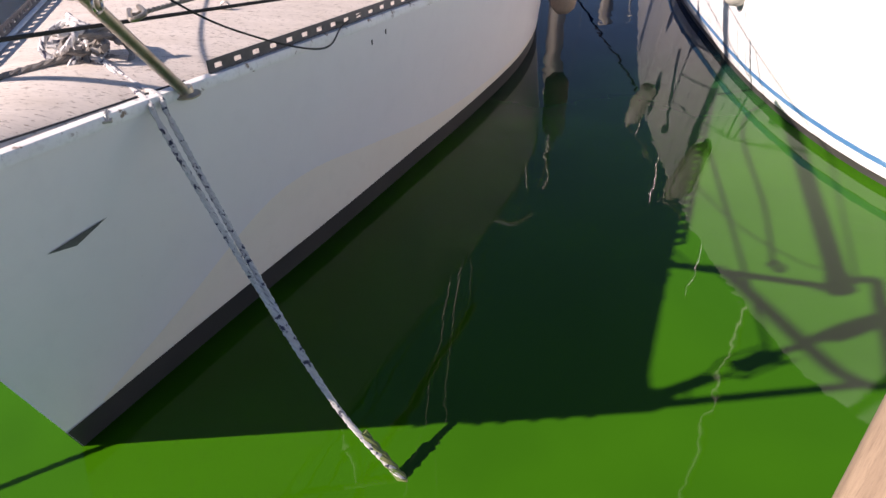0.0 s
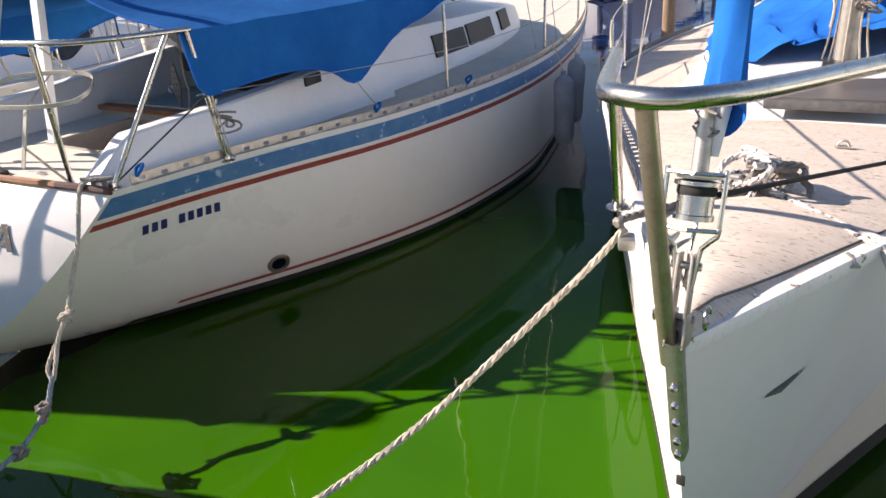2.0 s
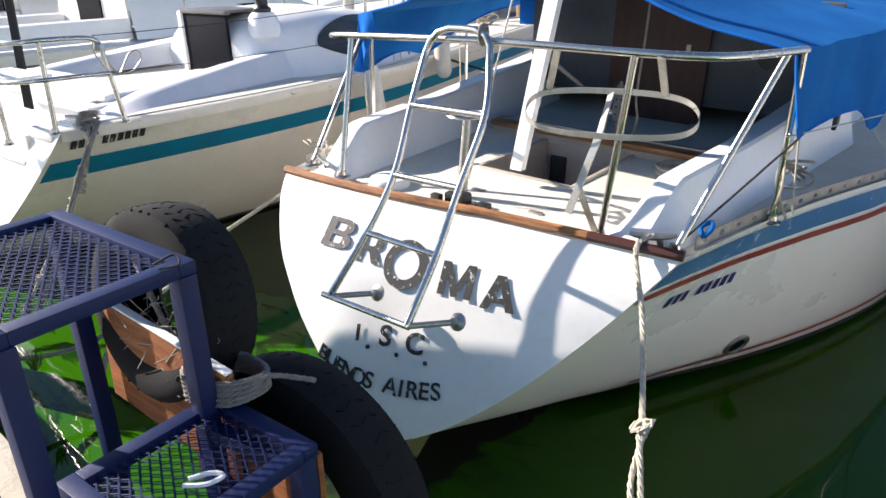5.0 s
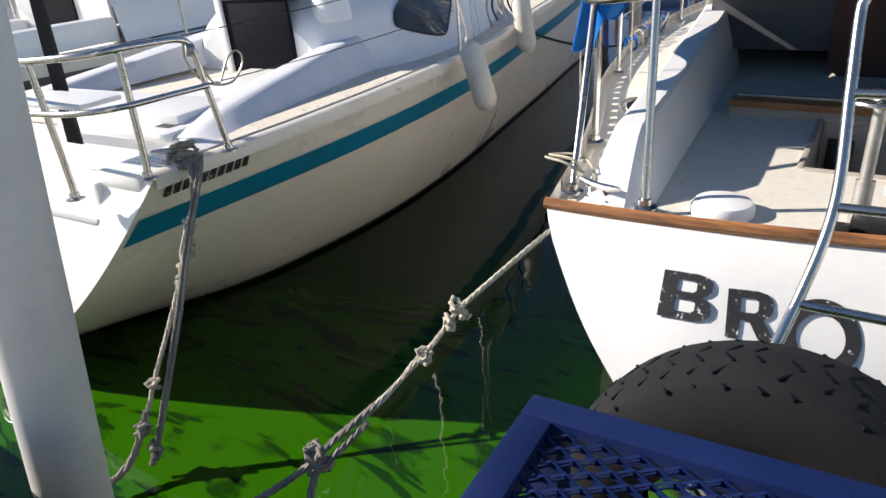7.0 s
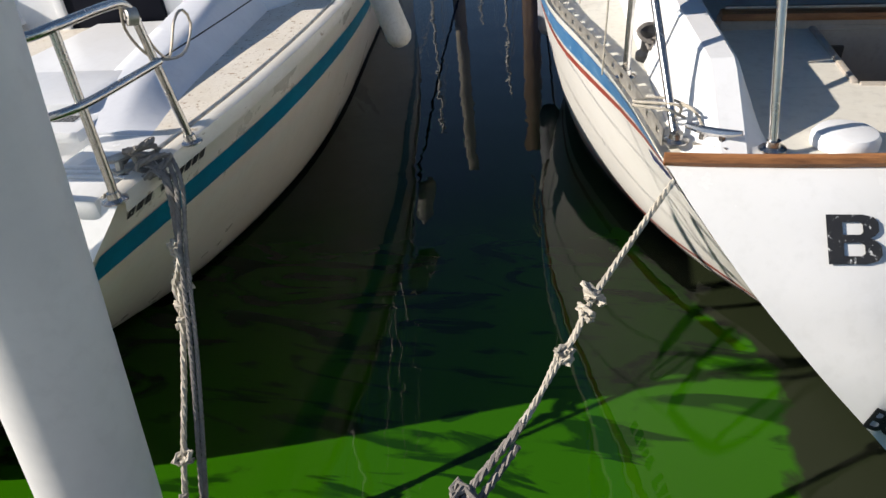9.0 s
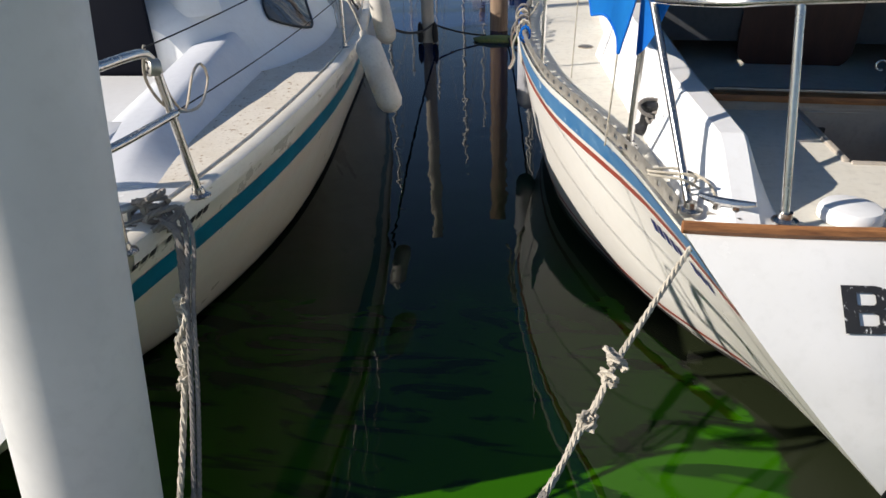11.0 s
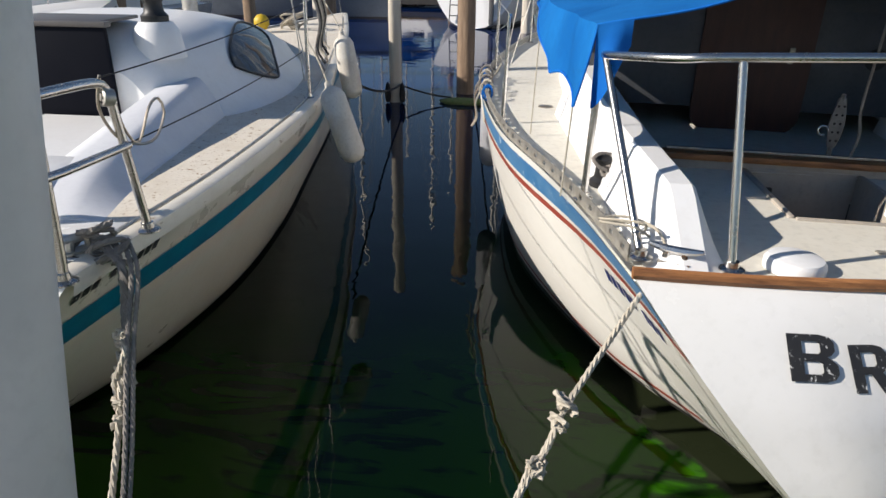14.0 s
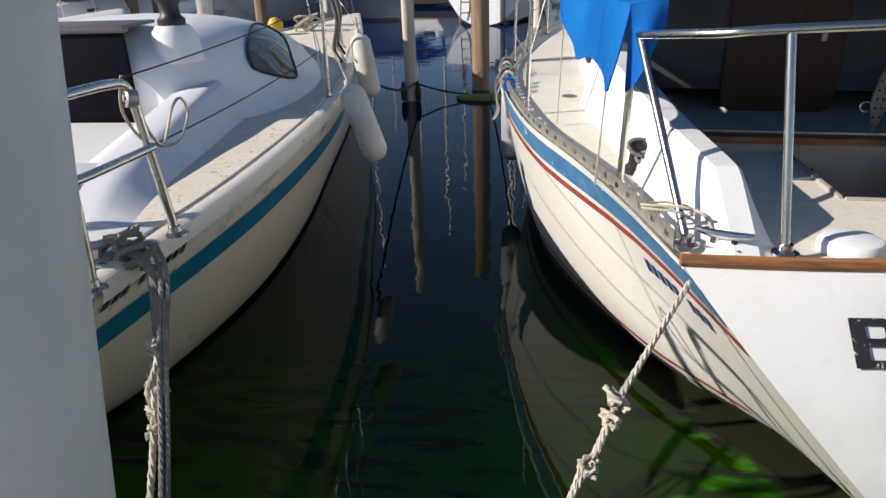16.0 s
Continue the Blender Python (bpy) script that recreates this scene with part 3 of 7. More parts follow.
for side in (1, -1):
    part("blue_band", HB.band(side, 0.02, 9.0, 0.035, 0.14), M_BLUESTR, B_HULL, "sun-faded blue sheer band")
    part("red_line", HB.band(side, 0.02, 9.0, 0.165, 0.198), M_RED, B_HULL, "faded red line under the blue band")
    part("boot_line", HB.band(side, 0.9, 9.0, 0.12, 0.095, absolute=True), M_RED, B_HULL, "thin red boot-top line")
    part("bottom_paint", HB.band(side, 0.75, 9.0, 0.05, -0.05, absolute=True), M_BOOT, B_HULL, "dark bottom paint at the waterline")


def b_deck_z(f, lat):
    w = lat / max(0.05, HB.lat(f, HB.zs(f)))
    return HB.zs(f) - 0.03 + 0.03 * (1 - w * w)


# Deck, open over the cockpit well.
WELL0, WELL1, WELL_W = 0.56, 1.22, 0.25
for name, f0, f1, w0, w1 in (("aft_deck", 0.01, WELL0, None, None), ("fore_deck", WELL1, 9.1, None, None), ("side_deck", WELL0, WELL1, 1, None), ("side_deck", WELL0, WELL1, -1, None)):
    def fn(u, v, f0=f0, f1=f1, w0=w0):
        f = f0 + (f1 - f0) * u
        lim = HB.lat(f, HB.zs(f)) * 0.985
        lat = (v * 2 - 1) * lim if w0 is None else w0 * (WELL_W + (lim - WELL_W) * v)
        w = lat / HB.lat(f, HB.zs(f))
        p = HB.deck(f, w, 0.03)
        return p - Vector((0, 0.03 * max(0.0, 1 - ((w + 0.45) / 0.55) ** 2) * max(0.0, 1 - f / 0.5) ** 2, 0))
    g = Geo().grid(fn, 24, 8)
    part(name, g, M_DECK_B, YACHT_B, "cream non-slip deck")
# The well itself: sides, floor and ends.
zd, zf = 0.985, 0.45
for sd in (1, -1):
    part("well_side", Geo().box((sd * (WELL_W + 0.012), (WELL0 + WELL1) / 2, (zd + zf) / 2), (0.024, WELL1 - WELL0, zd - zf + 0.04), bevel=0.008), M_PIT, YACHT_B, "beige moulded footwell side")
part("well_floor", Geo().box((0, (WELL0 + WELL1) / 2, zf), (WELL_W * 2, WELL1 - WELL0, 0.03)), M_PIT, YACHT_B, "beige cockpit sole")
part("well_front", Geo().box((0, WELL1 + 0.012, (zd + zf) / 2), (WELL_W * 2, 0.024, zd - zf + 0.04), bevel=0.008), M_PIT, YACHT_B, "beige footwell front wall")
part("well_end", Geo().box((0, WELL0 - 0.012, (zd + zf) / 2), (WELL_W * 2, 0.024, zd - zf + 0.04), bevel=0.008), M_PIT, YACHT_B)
g = Geo().box((-0.17, WELL1 - 0.012, 0.82), (0.10, 0.02, 0.20), bevel=0.008)
part("instrument_panel", g, M_BLACK, YACHT_B, "black engine panel in the well")

# Coamings, one each side: angular boxes that start at a sloping aft face and rise forward.
for s in (1, -1):
    def fn(u, v, s=s):
        f = 0.0 + 2.35 * u ** 1.5
        ht = table(f, [(0.0, 0.0), (0.02, 0.01), (0.26, 0.22), (0.32, 0.235), (1.0, 0.26), (2.35, 0.36)])
        inn = table(f, [(0, 0.60), (0.3, 0.64), (2.35, 0.80)])
        out = table(f, [(0, 0.86), (0.3, 0.90), (2.35, 1.10)])
        base = b_deck_z(f, inn) - 0.03
        prof = [(inn, base), (inn + 0.045, base + ht * 0.55), (inn + 0.085, base + ht - 0.012), (inn + 0.1, base + ht), (out - 0.085, base + ht),
                (out - 0.07, base + ht - 0.012), (out - 0.02, base + ht * 0.4), (out + 0.02, base)]
        x, z = prof[round(v * 7)]
        return Vector((s * x, f + 0.10 * s * x * max(0, 1 - f / 2), z + 0.012))
    g = Geo().grid(fn, 36, 7)
    if s < 0:
        g.f = [tuple(reversed(q)) for q in g.f]
    part("coaming", g, M_WHITE, YACHT_B, "white moulded cockpit coaming", angle=22)

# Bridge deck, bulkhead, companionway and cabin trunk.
# The bridge takes the shade-darkened beige as well.
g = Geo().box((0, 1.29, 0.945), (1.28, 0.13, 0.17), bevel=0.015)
part("bridge_deck", g, M_PIT, YACHT_B, "beige moulded bridge across the cockpit, darkened for shade")
g = Geo().box((0, 1.25, 1.045), (1.28, 0.10, 0.034), bevel=0.012)
part("wooden_sill", g, M_TEAK, YACHT_B, "varnished teak sill across the cockpit")
g = Geo().box((0, 1.285, 1.068), (1.24, 0.028, 0.012), bevel=0.003)
part("sheet_track", g, M_ALU, YACHT_B, "grey metal sheet track along the sill")
# Perforated sheet fitting standing on the track, with its shackle and a tail of rope.
rim = [(-0.015, 0.11), (-0.028, 0.16), (-0.034, 0.22), (-0.026, 0.29), (-0.016, 0.34), (0.016, 0.34), (0.026, 0.29), (0.034, 0.22), (0.028, 0.16), (0.015, 0.11)]
vs = [(0.125 + x, 1.285 + d, 1.0 + z) for d in (-0.006, 0.006) for x, z in rim]
n = len(rim)
fs = [tuple(reversed(range(n))), tuple(range(n, 2 * n))] + [(k, (k + 1) % n, n + (k + 1) % n, n + k) for k in range(n)]
FITTING = part("sheet_fitting", Geo().add(vs, fs).tube([(0.125, 1.285, 1.07), (0.125, 1.285, 1.12)], 0.010, 10).tube([(0.125, 1.285, 1.33), (0.125, 1.285, 1.36)], 0.009, 10), M_GREY, YACHT_B, "grey perforated metal sheet fitting", smooth=False)
for k in range(5):
    for x in (-0.013, 0.013):
        m = Matrix.Translation((0.125 + x, 1.2785, 1.145 + 0.04 * k)) @ Matrix.Rotation(radians(90), 4, "X")
        part("hole", Geo().lathe([(0.0, 0), (0.0055, 0), (0.0055, 0.002), (0.0, 0.002)], 10, m), M_DARK, FITTING)
part("shackle", Geo().tube(arc((0.07, 1.28, 1.19), 0.022, 0, 300, 14, "xz"), 0.005, 8), M_STEEL, FITTING, "bright steel shackle")
part("sheet_rope", Geo().rope([(0.23, 1.29, 2.0), (0.225, 1.29, 1.6), (0.215, 1.285, 1.3), (0.235, 1.28, 1.18), (0.215, 1.27, 1.075)], 0.007), M_ROPEG, YACHT_B, "grey weathered sheet rope")
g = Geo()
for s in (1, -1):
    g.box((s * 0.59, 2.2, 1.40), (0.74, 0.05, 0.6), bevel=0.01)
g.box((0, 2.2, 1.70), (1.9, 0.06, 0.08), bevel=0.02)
part("bulkhead", g, M_BULK, YACHT_B, "grey cabin bulkhead, colour darkened for the tent's shade")
rim = [(-0.31, 1.74), (-0.31, 1.10)] + [(-0.20 - 0.11 * math.cos(radians(15 * k)), 1.08 - 0.11 * math.sin(radians(15 * k))) for k in range(1, 7)]
rim += [(-x, z) for x, z in reversed(rim)]
n = len(rim)
vs = [(x - 0.03, 2.17 - d, z) for d in (0.0, 0.025) for x, z in rim]
fs = [tuple(range(n)), tuple(reversed(range(n, 2 * n)))] + [(k, n + k, n + (k + 1) % n, (k + 1) % n) for k in range(n)]
DOOR = part("companionway_door", Geo().add(vs, fs), M_BROWN, YACHT_B, "dark brown varnished companionway door, rounded below", smooth=False)
part("door_latch", Geo().box((0.16, 2.138, 1.42), (0.03, 0.012, 0.09), bevel=0.004), M_BRONZE, DOOR)
g = Geo().lathe([(0.0, 0), (0.055, 0), (0.06, 0.012), (0.0, 0.012)], 20, Matrix.Translation((0.62, 2.165, 1.42)) @ Matrix.Rotation(radians(90), 4, "X"))
part("compass", g, M_BLACK, YACHT_B, "black bulkhead compass")


def fn(u, v):
    f = 2.2 + 3.8 * u
    w = table(f, [(2.2, 0.95), (4.0, 0.98), (5.2, 0.8), (6.0, 0.5)])
    h = table(f, [(2.2, 0.46), (3.6, 0.42), (5.0, 0.33), (5.7, 0.2), (6.0, 0.0)])
    base = b_deck_z(f, w) - 0.02
    prof = [(-1.06, 0.0), (-1.0, 0.6), (-0.95, 0.92), (-0.86, 1.0), (-0.5, 1.1), (0, 1.14), (0.5, 1.1), (0.86, 1.0), (0.95, 0.92), (1.0, 0.6), (1.06, 0.0)]
    x, z = prof[round(v * 10)]
    return Vector((x * w, f, base + h * z))


g = Geo().grid(fn, 26, 10)
g.f = [tuple(reversed(q)) for q in g.f]
part("cabin", g, M_WHITE, YACHT_B, "white cabin trunk with long dark side windows", angle=35)
for s in (1, -1):
    for f0, f1 in ((3.15, 3.68), (3.74, 4.3), (4.55, 4.85)):
        g = Geo()
        prof = []
        for f, dz in ((f0, 0.14), (f0, 0.31), (f1, 0.305), (f1, 0.14)):
            w = table(f, [(2.2, 0.95), (4.0, 0.98), (5.2, 0.8), (6.0, 0.5)])
            h = table(f, [(2.2, 0.46), (3.6, 0.42), (5.0, 0.33), (5.7, 0.2), (6.0, 0.0)])
            k = dz / h
            x = (1.06 - 0.06 * min(k, 0.6) / 0.6 - 0.05 * max(0, k - 0.6) / 0.32) * w
            prof.append((x, f, b_deck_z(f, w) - 0.02 + dz))
        g.add([(s * (x + 0.022), y, z) for x, y, z in prof] + [(s * (x - 0.02), y, z) for x, y, z in prof],
              [(0, 1, 2, 3), (7, 6, 5, 4), (0, 4, 5, 1), (1, 5, 6, 2), (2, 6, 7, 3), (3, 7, 4, 0)])
        part("cabin_window", g, M_BLACK, YACHT_B, "dark cabin window", smooth=False)
    g = Geo()
    fs = [2.5 + 0.38 * k for k in range(6)]
    top = [Vector((s * 0.72, f, b_deck_z(f, 0.9) + 0.5)) for f in fs]
    g.tube(top, 0.012, 8)
    for p in top:
        g.box(p - Vector((0, 0, 0.02)), (0.02, 0.05, 0.05), bevel=0.005)
    part("grab_rail", g, M_TEAK, YACHT_B)

# Teak cap along the transom, dark at one end.
g = Geo()
cap = [stern_face(0, 1 - i / 8) for i in range(17)]
g.tube([p + Vector((0, -0.004, 0.006)) for p in cap[3:]], 0.021, 8)
part("transom_cap", g, M_TEAK, YACHT_B, "oiled teak strip along the transom")
g = Geo().tube([p + Vector((0, -0.004, 0.006)) for p in cap[:4]], 0.021, 8)
part("transom_cap_end", g, M_BROWN, YACHT_B, "blackened end of the teak strip")

# Toe rails with slots.
for s in (1, -1):
    def at(d, s=s):
        f = 0.12 + d
        p = HB.at(f, HB.zs(f), s)
        q = HB.at(f + 0.05, HB.zs(f + 0.05), s)
        way = (q - p).normalized()
        return p + Vector((-s * 0.03, 0, -0.012)), way, Vector((s, 0, 0))
    part("toe_rail", perforated(at, 66, 0.12, 0.058, 0.034, 0.02), M_ALU, YACHT_B, "cream-grey slotted aluminium toe rail", smooth=False)

# Lettering on the transom.


def transom_at(u, w):
    return B2W @ stern_face(u, w)


def on_transom(x, z, roll=0.0, lift=0.005):
    """A frame on the swelling transom at world x and height z, relative to the boat."""
    u, w = 0.2, 0.0
    for _ in range(12):
        p = transom_at(u, w)
        w += (x - p.x) / 0.95
        u += (p.z - z) / 0.88
    du, dw = transom_at(u - 0.05, w) - transom_at(u + 0.05, w), transom_at(u, w + 0.07) - transom_at(u, w - 0.07)
    ex = dw.normalized()
    en = ex.cross(du.normalized()).normalized()
    ey = en.cross(ex)
    m = Matrix((ex, ey, en)).transposed().to_4x4()
    m.translation = transom_at(u, w) + en * lift
    return B2W.inverted() @ m @ Matrix.Rotation(radians(roll), 4, "Z")


for ch, x, z, roll, wide_by in (("B", -6.605, 0.893, -2, 1.5), ("R", -6.43, 0.862, -2, 1.25), ("M", -6.02, 0.800, 0, 1.05), ("A", -5.838, 0.782, 1, 1.12)):
    block_letter(ch, 0.14, wide_by, on_transom(x, z, roll), M_LETTER, B_TRANSOM, "worn black painted capital letter")
ring = on_transom(-6.255, 0.822)
n = 40
vs, fs = [], []
for j in range(n):
    a = 2 * math.pi * j / n
    for r in (0.108, 0.066):
        vs.append(ring @ Vector((r * math.cos(a) * 0.92, r * math.sin(a), 0)))
for j in range(n):
    k = (j + 1) % n
    fs.append((j * 2, k * 2, k * 2 + 1, j * 2 + 1))
part("lettering", Geo().add(vs, fs), M_LETTER, B_TRANSOM, "worn black painted letter O", smooth=False)
g = Geo().add([on_transom(-6.345, 0.56) @ Vector(p) for p in ((-0.008, -0.035, 0), (0.008, -0.035, 0), (0.008, 0.035, 0), (-0.008, 0.035, 0))], [(0, 1, 2, 3)])
part("lettering", g, M_LETTER, B_TRANSOM, "small worn painted letter", smooth=False)
for ch, x, z, size in ((".", -6.295, 0.535, 0.11), ("S", -6.232, 0.557, 0.12), (".", -6.17, 0.522, 0.11), ("C", -6.105, 0.548, 0.12), (".", -6.045, 0.513, 0.11)):
    lettering(ch, size, on_transom(x, z), M_LETTER, B_TRANSOM, "small worn painted letter", bold=0.003)
word = "BUENOS AIRES"
for i, ch in enumerate(word):
    if ch == " ":
        continue
    q = i / (len(word) - 1)
    x = -6.50 + 0.53 * q
    z = 0.435 - 0.20 * q + 0.155 * q * q
    lettering(ch, 0.10, on_transom(x, z, -22 + 30 * q), M_LETTER, B_TRANSOM, "small worn painted letter", bold=0.0015)
# Registration marks on both quarters become plain upright bars.
for s in (1, -1):
    for k in range(9):
        if k == 3:
            continue
        y0 = 0.20 + 0.048 * k
        pts = []
        for y, z in ((y0, 0.682), (y0 + 0.032, 0.682), (y0 + 0.024, 0.74), (y0 - 0.008, 0.74)):
            z += 0.004 * k / 8
            f = y
            for _ in range(6):
                f = y - HB.rake * (HB.rake_top - z) * (1 - f / HB.length)
            pts.append(HB.at(f, z, s) + Vector((s * 0.004, 0, 0)))
        g = Geo().add(pts, [(0, 1, 2, 3) if s > 0 else (3, 2, 1, 0)])
        part("registration_bar", g, M_NAVYLET, B_HULL, "plain navy bar", smooth=False)

# Chipped gelcoat along the lower edge of the transom.
def fn(u, v):
    return stern_face(0.95 + 0.05 * u, v * 2 - 1) - Vector((0, 0.003, 0))


part("chipped_edge", Geo().grid(fn, 2, 24), M_CHIP, B_TRANSOM, "chipped edge with bare patches")
# Through-hull outlet, square to the shell.
OF, OZ = 1.37, 0.185
o = HB.at(OF, OZ, 1)
on = (HB.at(OF + 0.05, OZ, 1) - HB.at(OF - 0.05, OZ, 1)).cross(HB.at(OF, OZ + 0.05, 1) - HB.at(OF, OZ - 0.05, 1)).normalized()
om = Matrix.Translation(o + on * 0.004) @ on.to_track_quat("Z", "Y").to_matrix().to_4x4()
g = Geo().lathe([(0.075, 0.0), (0.072, 0.008), (0.060, 0.012), (0.050, 0.008), (0.048, 0.0)], 28, om)
part("outlet_ring", g, M_BRONZE, B_HULL, "dark metal exhaust outlet ring")
g = Geo().lathe([(0.052, 0.002), (0.0, 0.003)], 24, om)
part("outlet_hole", g, M_DARK, YACHT_B)

# Pushpit.
RB = 0.0145
g = Geo().tube(smooth_path([(-7.245, 3.05, 1.62), (-7.21, 2.85, 1.64), (-7.13, 2.68, 1.66), (-7.02, 2.57, 1.672), (-6.85, 2.53, 1.685), (-6.1, 2.48, 1.71), (-5.52, 2.545, 1.70),
                            (-5.30, 2.62, 1.692), (-5.19, 2.76, 1.685), (-5.09, 3.13, 1.675)], 0.03), RB, 12)
part("pushpit_rail", into(g, YACHT_B), M_STEEL, YACHT_B, "polished stainless top rail")
for a, c in (((-6.813, 2.385, 1.06), (-6.85, 2.535, 1.685)), ((-5.575, 2.60, 0.99), (-5.47, 2.555, 1.70)), ((-5.13, 3.22, 0.98), (-5.095, 3.11, 1.675)), ((-5.29, 2.64, 1.0), (-5.12, 3.02, 1.675)),
             ((-7.26, 3.02, 1.05), (-7.24, 3.02, 1.62)), ((-7.085, 2.43, 1.06), (-7.23, 2.95, 1.63))):
    g = Geo().tube([a, c], RB * 0.95, 12)
    rail_foot(g, Vector(a) + Vector((0, 0, 0.0)), 0.04)
    part("pushpit_leg", into(g, YACHT_B), M_STEEL, YACHT_B)

# Swimming ladder folded on the transom.
ladder = thing("boarding_ladder", "stainless swimming ladder hooked over the pushpit rail", "ladder", (-6.2, 2.3, 0.7))
L0 = [(-6.30, 2.43, 1.66), (-6.285, 2.320, 1.469), (-6.268, 2.190, 1.218), (-6.305, 2.060, 1.003), (-6.371, 1.900, 0.764)]
L1 = [(-5.985, 2.43, 1.66), (-5.919, 2.320, 1.472), (-5.936, 2.190, 1.226), (-5.937, 2.060, 1.005), (-5.945, 1.900, 0.778)]
hook = [(-6.30, 2.43, 1.66), (-6.285, 2.44, 1.70), (-6.25, 2.45, 1.735), (-6.2, 2.455, 1.75), (-6.07, 2.455, 1.75), (-6.02, 2.45, 1.735), (-5.99, 2.44, 1.70), (-5.985, 2.43, 1.66)]
g = Geo().tube(smooth_path(L0[::-1] + hook[1:-1] + L1, 0.03), 0.0145, 10)
part("ladder_frame", into(g, ladder), M_STEEL, ladder)
for i in (1, 2, 3, 4):
    ext = 0.04 if i == 4 else 0.0
    a, c = Vector(L0[i]), Vector(L1[i])
    d = (c - a).normalized()
    part("rung", into(Geo().tube([a - d * ext, c + d * ext * 0.3], 0.0125, 10), ladder), M_STEEL, ladder)
for i, s in ((4, 0), (4, 1)):
    p = Vector((L0, L1)[s][4])
    q = p + Vector((0.10, 0.17, -0.02))
    g = Geo().tube([p, q], 0.012, 10).lathe([(0.035, 0), (0.035, 0.006), (0.014, 0.02), (0.014, 0.03)], 16, Matrix.Translation(q) @ Matrix.Rotation(radians(62), 4, "X"))
    part("stand_off", into(g, ladder), M_ALU, ladder, "grey metal stand-off foot")
g = Geo()
for z in (1.735, 1.745, 1.755):
    g.tube(arc((-6.04, 2.465, z - 0.01), 0.028, 0, 360, 12, "yz")[:-1], 0.005, 6, closed=True)
part("lashing", into(g, ladder), M_ROPEG, ladder, "twine lashing round the rail")

# Oval hoop with its straps, for a lifebuoy.
hoop = thing("lifebuoy_holder", "empty oval metal strap hoop bolted under the stern rail", "holder", (-5.6, 2.7, 1.45))
g = Geo()
cx = Vector((-5.565, 2.578, 1.482))
ax, ay = Vector((0.295, 0.085, 0.004)), Vector((-0.05, 0.10, 0.058))
pts = []
for j in range(48):
    a = 2 * math.pi * j / 48
    k = (abs(math.cos(a)) ** 4 + abs(math.sin(a)) ** 4) ** -0.15
    pts.append(cx + ax * math.cos(a) * k + ay * math.sin(a) * k)
vs, fs = [], []
for p in pts:
    d = (p - cx).normalized() * 0.0015
    vs += [p + d + Vector((0, 0, 0.010)), p + d - Vector((0, 0, 0.010)), p - d - Vector((0, 0, 0.010)), p - d + Vector((0, 0, 0.010))]
for j in range(48):
    k = (j + 1) % 48
    for m in range(4):
        fs.append((j * 4 + m, k * 4 + m, k * 4 + (m + 1) % 4, j * 4 + (m + 1) % 4))
part("hoop", into(Geo().add(vs, fs), hoop), M_ALU, hoop, "bent flat strip")


def strap(a, b, w=0.028, t=0.003, n=Vector((0, 1, 0))):
    a, b = Vector(a), Vector(b)
    d = (b - a).normalized()
    sd = d.cross(n).normalized() * w / 2
    nn = sd.cross(d).normalized() * t
    return Geo().add([a - sd - nn, a + sd - nn, b + sd - nn, b - sd - nn, a - sd + nn, a + sd + nn, b + sd + nn, b - sd + nn],
                     [(3, 2, 1, 0), (4, 5, 6, 7), (0, 1, 5, 4), (1, 2, 6, 5), (2, 3, 7, 6), (3, 0, 4, 7)])


for a, c in (((-5.756, 2.530, 1.700), (-5.83, 2.60, 1.535)), ((-5.367, 2.530, 1.691), (-5.41, 2.69, 1.545)), ((-5.61, 2.675, 1.53), (-5.545, 2.484, 1.42)), ((-5.545, 2.484, 1.42), (-5.611, 2.416, 1.14)), ((-5.59, 2.44, 1.24), (-5.590, 2.590, 1.020))):
    part("strap", into(strap(a, c), hoop), M_ALU, hoop)

# Outboard bracket with its small hand wheel.
br = thing("outboard_bracket", "metal pedestal with hand wheel and black clamp at the transom", "bracket", (-6.25, 2.5, 1.0))
g = Geo().tube([(-6.24, 2.56, 1.0), (-6.23, 2.60, 1.38)], 0.018, 12).tube([(-6.24, 2.56, 1.0), (-6.235, 2.58, 1.16)], 0.026, 12)
part("pedestal", into(g, br), M_ALU, br)
g = Geo().tube(arc((-6.23, 2.60, 1.39), 0.085, 0, 360, 20, "xy")[:-1], 0.006, 6, closed=True)
for a in (20, 140, 260):
    g.tube([(-6.23, 2.60, 1.385), (-6.23 + 0.085 * math.cos(radians(a)), 2.60 + 0.085 * math.sin(radians(a)), 1.39)], 0.007, 6)
part("hand_wheel", into(g, br), M_STEEL, br)
g = Geo().box((-6.20, 2.50, 1.05), (0.10, 0.07, 0.06), bevel=0.01).box((-6.08, 2.52, 1.03), (0.06, 0.05, 0.04), bevel=0.01).box((-6.27, 2.44, 1.03), (0.05, 0.03, 0.09), bevel=0.006)
part("clamp", into(g, br), M_BLACK, br)
g = Geo().add([(-6.19, 2.86, 1.1), (-6.13, 2.86, 1.1), (-5.93, 3.02, 2.5), (-6.0, 3.02, 2.5), (-6.19, 2.9, 1.1), (-6.13, 2.9, 1.1), (-5.93, 3.06, 2.5), (-6.0, 3.06, 2.5)],
              [(0, 1, 2, 3), (7, 6, 5, 4), (0, 4, 5, 1), (1, 5, 6, 2), (2, 6, 7, 3), (3, 7, 4, 0)])
solo("boom_crutch", g, M_WHITE, "white painted wooden boom crutch standing in the cockpit", "boom crutch", smooth=False)

